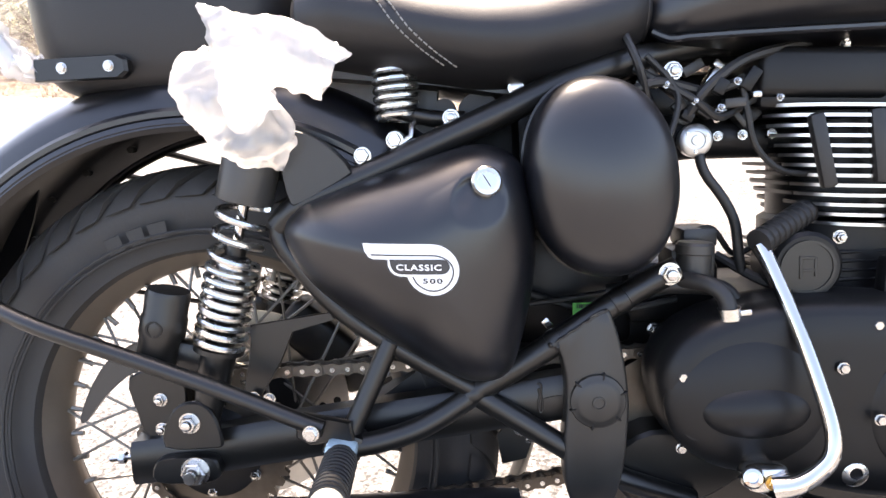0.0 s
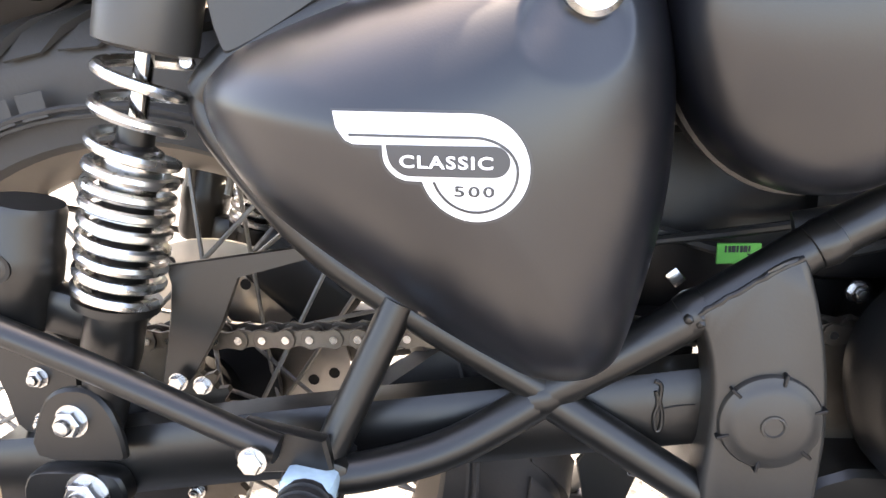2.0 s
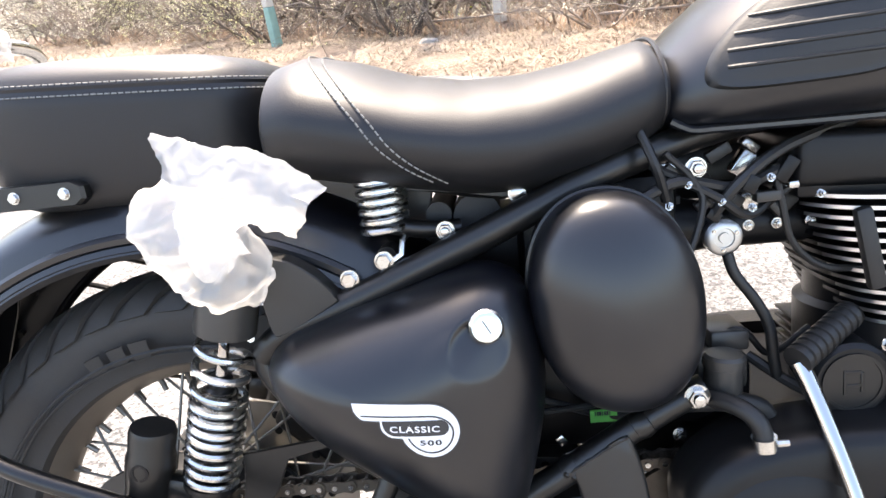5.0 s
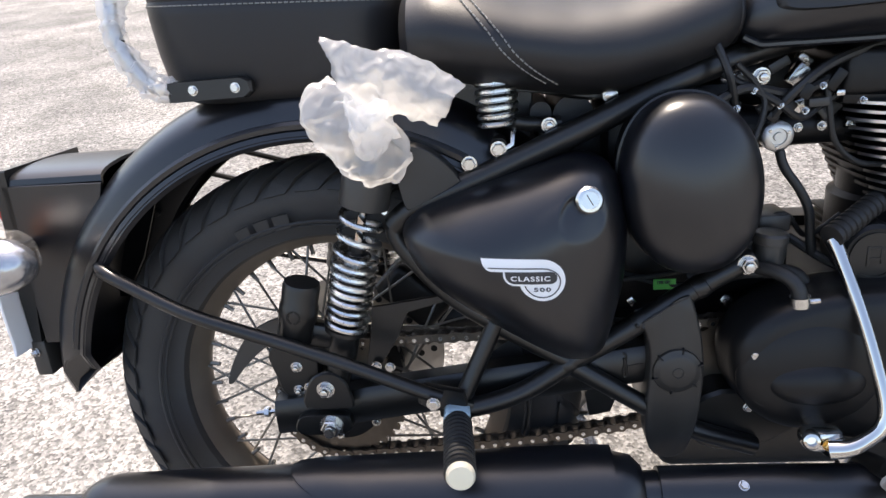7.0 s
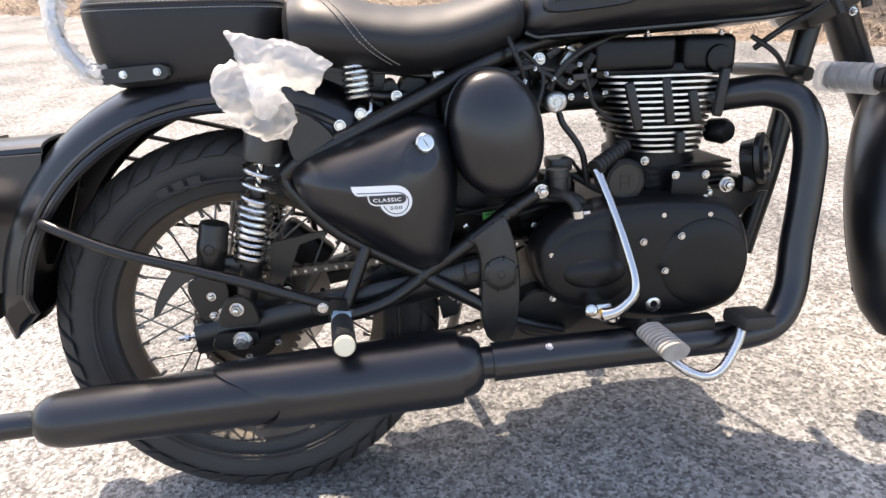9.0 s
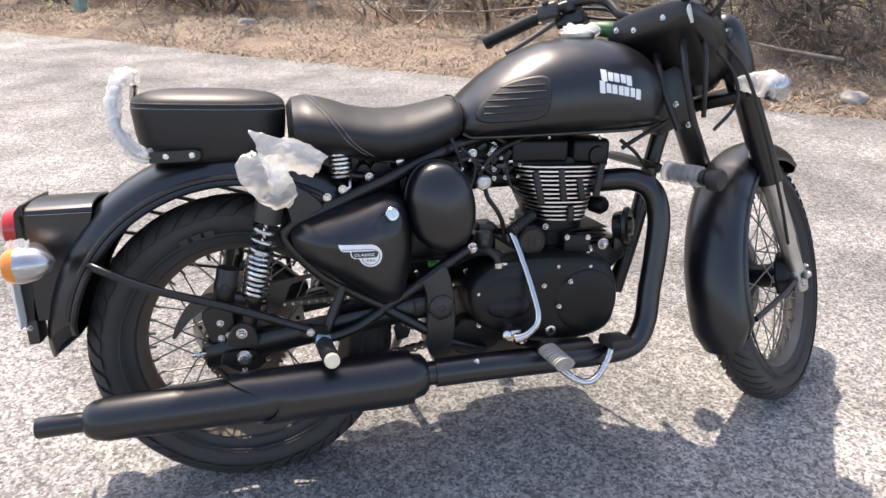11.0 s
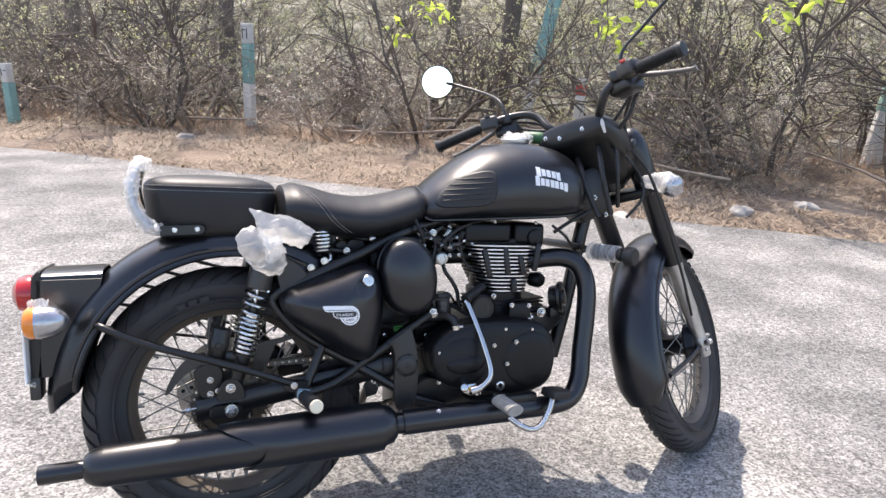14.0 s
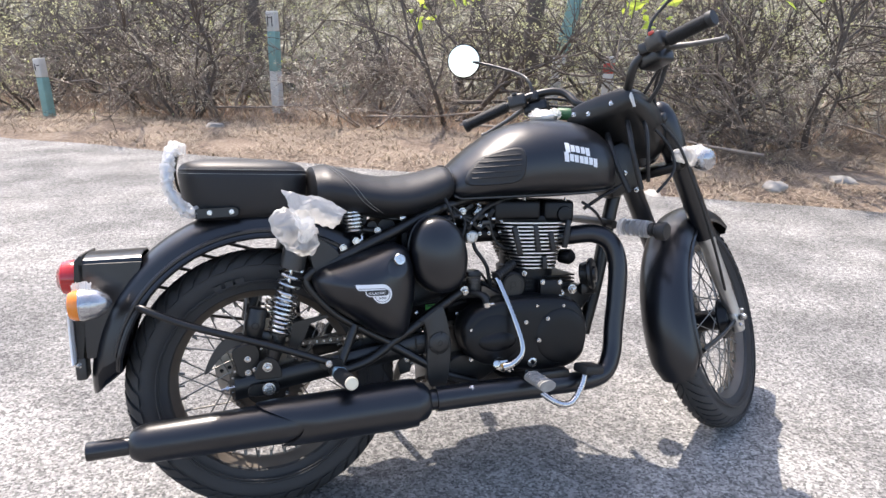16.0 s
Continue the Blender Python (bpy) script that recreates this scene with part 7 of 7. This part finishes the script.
# ---- roadside ----
def limb_rows(rng, base, direction, length, r0, depth, out, curl=0.5, kids=(5, 4), shrink=0.55):
    """Grows a crooked branch and its side branches; adds (line, radii) to out."""
    n = 4 if depth else 3
    p, d = Vector(base), Vector(direction).normalized()
    line, rad = [p.copy()], [r0]
    for i in range(n):
        d = (d + Vector((rng.uniform(-1, 1), rng.uniform(-1, 1), rng.uniform(-0.8, 0.8))) * curl * 0.5).normalized()
        p = p + d * length / n
        line.append(p.copy())
        rad.append(r0 * (1 - 0.8 * (i + 1) / n))
    out.append((line, rad))
    if depth:
        for _ in range(kids[0] if depth > 1 else kids[1]):
            k = rng.uniform(0.25, 1.0)
            i = min(n - 1, int(k * n))
            q = line[i] + (line[i + 1] - line[i]) * (k * n - i if k < 1 else 1)
            side = (d + Vector((rng.uniform(-1, 1), rng.uniform(-1, 1), rng.uniform(-0.7, 0.9))) * 1.25).normalized()
            limb_rows(rng, q, side, length * rng.uniform(shrink * 0.7, shrink * 1.2), max(0.0022, r0 * 0.45), depth - 1, out, curl, kids, shrink)


def branch_mesh(name, limbs, mat, seg=4):
    verts, faces = [], []
    for line, rad in limbs:
        side = None
        start = len(verts)
        for i, p in enumerate(line):
            d = (line[min(i + 1, len(line) - 1)] - line[max(i - 1, 0)]).normalized()
            if side is None:
                side = d.cross(Vector((0.3, 0.5, 0.81))).normalized()
            side = (side - d * side.dot(d)).normalized()
            up = d.cross(side)
            for k in range(seg):
                a = 2 * math.pi * k / seg
                verts.append(p + (side * math.cos(a) + up * math.sin(a)) * rad[i])
        for i in range(len(line) - 1):
            for k in range(seg):
                a, b = start + i * seg + k, start + i * seg + (k + 1) % seg
                faces.append((a, b, b + seg, a + seg))
    me = bpy.data.meshes.new(name)
    me.from_pydata([tuple(v) for v in verts], [], faces)
    me.materials.append(mat)
    me.polygons.foreach_set("use_smooth", [True] * len(faces))
    return new(name, me)


def leaf_mesh(name, rng, limbs, count, size, mat, from_depth=0.5):
    verts, faces = [], []
    for _ in range(count):
        line, _r = limbs[int(rng.uniform(from_depth, 0.9999) * len(limbs))]
        p = line[rng.randrange(1, len(line))] + Vector((rng.uniform(-1, 1), rng.uniform(-1, 1), rng.uniform(-1, 1))) * size
        a = Vector((rng.uniform(-1, 1), rng.uniform(-1, 1), rng.uniform(-1, 0.6))).normalized()
        b = a.cross(Vector((rng.uniform(-1, 1), rng.uniform(-1, 1), rng.uniform(-1, 1)))).normalized()
        s = size * rng.uniform(0.6, 1.3)
        i = len(verts)
        fold = a.cross(b) * s * 0.12
        verts += [p, p + a * s * 0.5 + b * s * 0.24 + fold, p + a * s, p + a * s * 0.5 - b * s * 0.24 + fold]
        faces += [(i, i + 1, i + 2), (i, i + 2, i + 3)]
    me = bpy.data.meshes.new(name)
    me.from_pydata([tuple(v) for v in verts], [], faces)
    me.materials.append(mat)
    return new(name, me)


def bush(seed, height, spread, stems, leafmat, leaves, mat, leafsize=0.03):
    rng = random.Random(seed)
    top = new("bush")
    limbs = []
    for k in range(stems):
        a = rng.uniform(0, 6.28)
        d = Vector((math.cos(a) * spread, math.sin(a) * spread, rng.uniform(0.6, 1.2)))
        one = []
        limb_rows(rng, (math.cos(a) * 0.15, math.sin(a) * 0.15, -0.1), d, height * rng.uniform(0.7, 1.2), rng.uniform(0.01, 0.034), 2, one, 0.8, (7, 5), 0.55)
        branch_mesh("stem", one, mat).parent = top
        limbs += one
    if leaves:
        lf = leaf_mesh("foliage", rng, limbs, leaves, leafsize, leafmat)
        lf.parent = top
    return top


KINDS = [
    (bush(1, 1.7, 0.9, 8, PALELEAF, 1500, TWIG, 0.028), "tangled grey bush on the dry bank, pale leaves as sunlit specks"),
    (bush(2, 2.2, 0.7, 8, LEAF, 2200, DARKTWIG, 0.036), "dark twiggy bush with sparse olive leaves"),
    (bush(3, 1.3, 1.2, 9, PALELEAF, 1700, TWIG, 0.026), "low sprawling bush of dead grey twigs"),
    (bush(4, 2.6, 0.6, 7, LEAF, 3200, DARKTWIG, 0.04), "tall dark bush with small olive leaves"),
    (bush(5, 1.8, 0.9, 8, FRESHLEAF, 140, TWIG, 0.04), "grey twiggy bush with a few fresh green leaves"),
]
for ob, lab in KINDS:
    tagged(ob, lab, "bush", "roadside thicket")
rng = random.Random(11)
spots = []
for row, (n0, step) in enumerate(((6.2, 0.62), (7.2, 0.8), (8.8, 1.4), (10.8, 2.3), (13.6, 3.2))):
    s = -15.0
    while s < 13:
        n = n0 + rng.uniform(-0.35, 0.4) - (0.75 if s > 0.9 and row == 0 else 0.0) - (0.25 if s > 2 and row == 0 else 0) + (0.5 if -2.2 < s < 0.9 and row == 0 else 0)
        spots.append((s, n, row))
        s += step * rng.uniform(0.7, 1.3)
spots += [(1.3 + 0.75 * k, 5.7 + 0.25 * (k % 2), 9) for k in range(7)]
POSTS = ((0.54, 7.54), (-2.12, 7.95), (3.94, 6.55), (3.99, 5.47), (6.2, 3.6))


def hides_a_post(s, n):
    """True where a bush would hide a post from a camera near (0, -1.3)."""
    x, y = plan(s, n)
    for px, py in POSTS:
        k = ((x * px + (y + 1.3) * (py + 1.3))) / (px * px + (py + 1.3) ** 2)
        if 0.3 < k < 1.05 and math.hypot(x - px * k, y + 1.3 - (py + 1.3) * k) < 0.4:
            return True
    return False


spots = [q for q in spots if not hides_a_post(q[0], q[1])]
used = [False] * len(KINDS)
for s, n, row in spots:
    k = 2 if row == 9 else rng.choice((0, 1, 2, 3, 4, 1, 0) if row else (0, 2, 2, 1, 0))
    x, y = plan(s, n)
    m = pose(x, y, rise(s, n), rng.uniform(-6, 6), rng.uniform(-6, 6), rng.uniform(0, 360)) @ Matrix.Diagonal((0.55, 0.55, 0.45, 1) if row == 9 else (0.85, 0.85, 0.85, 1))
    if not used[k]:
        KINDS[k][0].matrix_basis = m
        used[k] = True
    else:
        copy_thing(KINDS[k][0], m)


def shrub(seed, s, n, height, label, heavy=1.0):
    """A many-stemmed dark shrub with heavy crooked limbs."""
    rng = random.Random(seed)
    top = new("shrub")
    x, y = plan(s, n)
    top.matrix_basis = pose(x, y, rise(s, n) - 0.05)
    limbs = []
    for k in range(6):
        a = rng.uniform(0, 6.28)
        one = []
        limb_rows(rng, (math.cos(a) * 0.12, math.sin(a) * 0.12, 0), (math.cos(a) * 0.9, math.sin(a) * 0.9, rng.uniform(0.7, 1.3)), 0.85 * height * rng.uniform(0.8, 1.2), heavy * rng.uniform(0.018, 0.036), 2, one, 0.9, (8, 7), 0.6)
        branch_mesh("limb", one, BARK, 6).parent = top
        limbs += one
    if heavy > 1:
        one = []
        limb_rows(rng, (0.1, 0, 0.25), (0.93, -0.35, 0.16), 2.3, 0.026, 1, one, 0.35, (9, 3), 0.5)
        branch_mesh("limb", one, BARK, 6).parent = top
    leaf_mesh("foliage", rng, limbs, 260, 0.035, LEAF).parent = top
    return tagged(top, label, "shrub", "roadside shrubs")


for i, (s, n, h) in enumerate(((-5.6, 6.3, 1.9), (-4.8, 5.95, 1.7), (-1.67, 6.42, 1.7), (2.05, 5.93, 1.7), (3.03, 5.55, 1.9), (4.19, 5.58, 2.0), (1.07, 6.47, 1.5), (-7.05, 6.91, 1.8))):
    shrub(80 + i, s, n, h, "dark many-stemmed shrub with heavy crooked limbs", 1.55 if i in (2, 5) else 1.0)


def tree(seed, s, n, height, r0, lean, leafmat, leaves, label):
    """A tapered trunk with limbs, and a crown of single leaves on its outer twigs."""
    rng = random.Random(seed)
    top = new("tree")
    x, y = plan(s, n)
    top.matrix_basis = pose(x, y, rise(s, n) - 0.1)
    trunk = [Vector((lean[0] * t * height + 0.12 * noise.noise((t * 3, seed, 0)), lean[1] * t * height + 0.12 * noise.noise((t * 3, seed, 5)), t * height)) for t in (i / 9 for i in range(10))]
    bm = bmesh.new()
    tube(bm, trunk, [r0 * 1.35] + [r0 * (1 - 0.085 * i) for i in range(9)], 12, 3)
    for v in bm.verts:
        v.co = crumple(v.co, r0 * 0.22, 7, seed)
    part("trunk", bm, BARK, top)
    limbs = []
    for k in range(13):
        i = rng.randrange(4, 10)
        a = rng.uniform(0, 6.28)
        one = []
        limb_rows(rng, trunk[i], (math.cos(a), math.sin(a), rng.uniform(0.1, 0.8)), height * rng.uniform(0.2, 0.36), r0 * 0.35, 2, one, 0.5, (6, 6), 0.5)
        branch_mesh("limb", one, BARK).parent = top
        limbs += one
    lf = leaf_mesh("crown", rng, limbs, leaves, 0.11, leafmat, 0.1)
    lf.parent = top
    return tagged(top, label, "tree", "roadside trees")


for i, (s, n, h, r, lean) in enumerate(((-3.0, 12.5, 8.0, 0.13, (0.02, -0.02)), (-1.05, 7.8, 7.5, 0.12, (0.03, -0.08)), (1.2, 9.6, 8.0, 0.11, (0.05, -0.1)), (4.4, 9.6, 7.5, 0.11, (-0.03, 0.0)), (-6.6, 10.2, 8.0, 0.13, (0.0, 0.02)), (-10.4, 10.6, 8.5, 0.15, (0.02, 0.0)), (8.2, 10.4, 8.0, 0.14, (0.0, 0.0)))):
    tree(20 + i, s, n, h, r, lean, LEAF, 500 if -2 < s < 0 else 1500 if -2 < s < 5 else 3600, "slender grey-barked tree rising out of the thicket")


# guard posts
def post(place, height, width, lean, bands, label, marks=()):
    """A square concrete post with painted bands, from the top down: (length, material)."""
    top = new("guard_post")
    top.matrix_basis = Matrix.Translation(place) @ Matrix.Rotation(lean[1], 4, "Y") @ Matrix.Rotation(lean[0], 4, "X") @ Matrix.Rotation(radians(-38), 4, "Z")
    z = height
    for k, (ln, mat) in enumerate(bands):
        bm = bmesh.new()
        block(bm, (width + 0.004 * (k % 2), width + 0.004 * (k % 2), ln), Matrix.Translation((0, 0, z - ln / 2)), 0.012, 2)
        bmesh.ops.subdivide_edges(bm, edges=[e for e in bm.edges if e.calc_length() > 0.15], cuts=2)
        for v in bm.verts:
            v.co = crumple(v.co, 0.006, 9, k + 3)
        part("painted_band", bm, mat, top)
        z -= ln
    for dx, dz, w, h in marks:
        bm = bmesh.new()
        block(bm, (w, 0.004, h), Matrix.Translation((dx, -width / 2 - 0.004, height - dz)), 0.0)
        part("painted_mark", bm, INK, top)
    return tagged(top, label, "post", "guard posts")


post((0.54, 7.54, 0.0), 1.3, 0.112, (0.0, -0.01), [(0.235, CONCRETE), (0.47, TEALPAINT), (0.62, CONCRETE)], "weathered concrete post, white top over faded teal", ((-0.03, 0.12, 0.012, 0.12), (-0.01, 0.08, 0.05, 0.012), (0.03, 0.12, 0.012, 0.12)))
post((3.82, 6.65, 0.1), 1.9, 0.15, (0.0, 0.2), [(1.12, TEALPAINT), (0.85, CONCRETE)], "leaning concrete post painted faded teal above bare concrete")
post((-2.12, 7.95, -0.1), 0.81, 0.1, (0.0, -0.04), [(0.22, CONCRETE), (0.74, TEALPAINT)], "short weathered post with white top and teal base", ((-0.02, 0.1, 0.012, 0.08), (0.03, 0.08, 0.04, 0.012)))
post((3.98, 5.48, 0.05), 0.83, 0.11, (0.0, 0.0), [(0.07, CONCRETE), (0.11, REDPAINT), (0.75, CONCRETE)], "whitewashed marker post with a red band")
post((6.2, 3.6, 0.1), 1.45, 0.15, (0.0, 0.12), [(0.1, CONCRETE), (0.7, TEALPAINT), (0.75, CONCRETE)], "broad concrete post painted faded teal")


def rock(x, y, z, r, seed):
    bm = bmesh.new()
    bmesh.ops.create_icosphere(bm, subdivisions=3, radius=1)
    for v in bm.verts:
        v.co = crumple(v.co, 0.35, 0.9, seed)
        v.co = Vector((v.co.x * r, v.co.y * r * 0.7, v.co.z * r * 0.42))
    ob = part("rock", bm, ROCK, None, "", pose(x, y, z, 0, 0, seed * 40), 60)
    return tagged(ob, "pale rounded rock half sunk in the verge", "rock", "verge rocks")


for i, (s, n, r) in enumerate(((1.62, 4.38, 0.12), (0.75, 3.98, 0.11), (2.15, 4.75, 0.1), (-0.72, 5.3, 0.08), (-3.96, 5.28, 0.1))):
    x, y = plan(s, n)
    rock(x, y, rise(s, n) + r * 0.06, r, i + 1)


# fallen branches lying in the verge
def fallen(s, n, ang, length, seed):
    rng = random.Random(seed)
    limbs = []
    x, y = plan(s, n)
    limb_rows(rng, (0, 0, 0), (1, 0, 0.05), length, 0.016, 2, limbs, 0.35, (4, 3), 0.35)
    ob = branch_mesh("fallen_branch", limbs, TWIG, 5)
    ob.matrix_basis = pose(x, y, rise(s, n) + 0.12, 0, -6, ang)
    return tagged(ob, "bare grey fallen branch lying across the verge", "branch", "fallen branches")


for i, a in enumerate(((-4.59, 6.14, -30, 2.6), (-1.21, 5.57, -50, 1.8), (1.59, 5.03, 150, 1.6), (-2.44, 5.96, -38, 3.0), (3.01, 5.13, 100, 2.0))):
    fallen(*a, 40 + i)


# dry grass and needles over the bank
def litter(name, count, seed, lo, hi, size, flat, mat, label):
    rng = random.Random(seed)
    verts, faces = [], []
    for _ in range(count):
        s = rng.uniform(-14, 9)
        n = EDGE + lo + (hi - lo) * rng.random() ** 1.15
        if noise.noise((s * 1.1, n * 1.6, seed)) < -0.22:
            continue
        x, y = plan(s, n)
        p = Vector((x, y, rise(s, n)))
        a = rng.uniform(0, 6.28)
        d = Vector((math.cos(a), math.sin(a), rng.uniform(0.05, flat))).normalized()
        w = d.cross(Vector((0, 0, 1))).normalized() * rng.uniform(0.002, 0.0045)
        ln = size * rng.uniform(0.5, 1.4)
        i = len(verts)
        bend = Vector((rng.uniform(-1, 1), rng.uniform(-1, 1), -0.6)) * ln * 0.2
        verts += [p - w, p + w, p + d * ln * 0.55 + w * 0.8, p + d * ln * 0.55 - w * 0.8, p + d * ln + bend]
        faces += [(i, i + 1, i + 2, i + 3), (i + 3, i + 2, i + 4)]
    me = bpy.data.meshes.new(name)
    me.from_pydata([tuple(v) for v in verts], [], faces)
    me.materials.append(mat)
    return tagged(new(name, me), label, "grass", kind="stuff")


litter("dry_grass", 70000, 3, -0.05, 3.6, 0.1, 0.7, STRAW, "pale dry grass and pine needles matted over the bank")
litter("dead_grass_tufts", 14000, 8, 1.7, 4.6, 0.24, 2.2, DRYLEAF, "taller dead grass tufts below the thicket")


def sprig(place, seed, count, size, mat, label):
    rng = random.Random(seed)
    limbs = []
    limb_rows(rng, (0, 0, -0.5), (0.2, 0, 1), 1.1, 0.008, 2, limbs, 0.5, (5, 3), 0.4)
    top = new("leafy_shoot")
    top.matrix_basis = Matrix.Translation(place)
    branch_mesh("stem", limbs, TWIG).parent = top
    leaf_mesh("foliage", rng, limbs, count, size, mat, 0.1).parent = top
    return tagged(top, label, "shoot", "fresh shoots")


for i, (p, c) in enumerate((((3.12, 3.89, 1.41), 80), ((3.69, 4.24, 1.54), 90), ((3.96, 3.08, 1.5), 70), ((4.79, 3.26, 1.62), 80), ((2.0, 5.78, 1.37), 45))):
    sprig(p, 60 + i, c, 0.11, FRESHLEAF, "thin shoot carrying fresh yellow-green leaves")
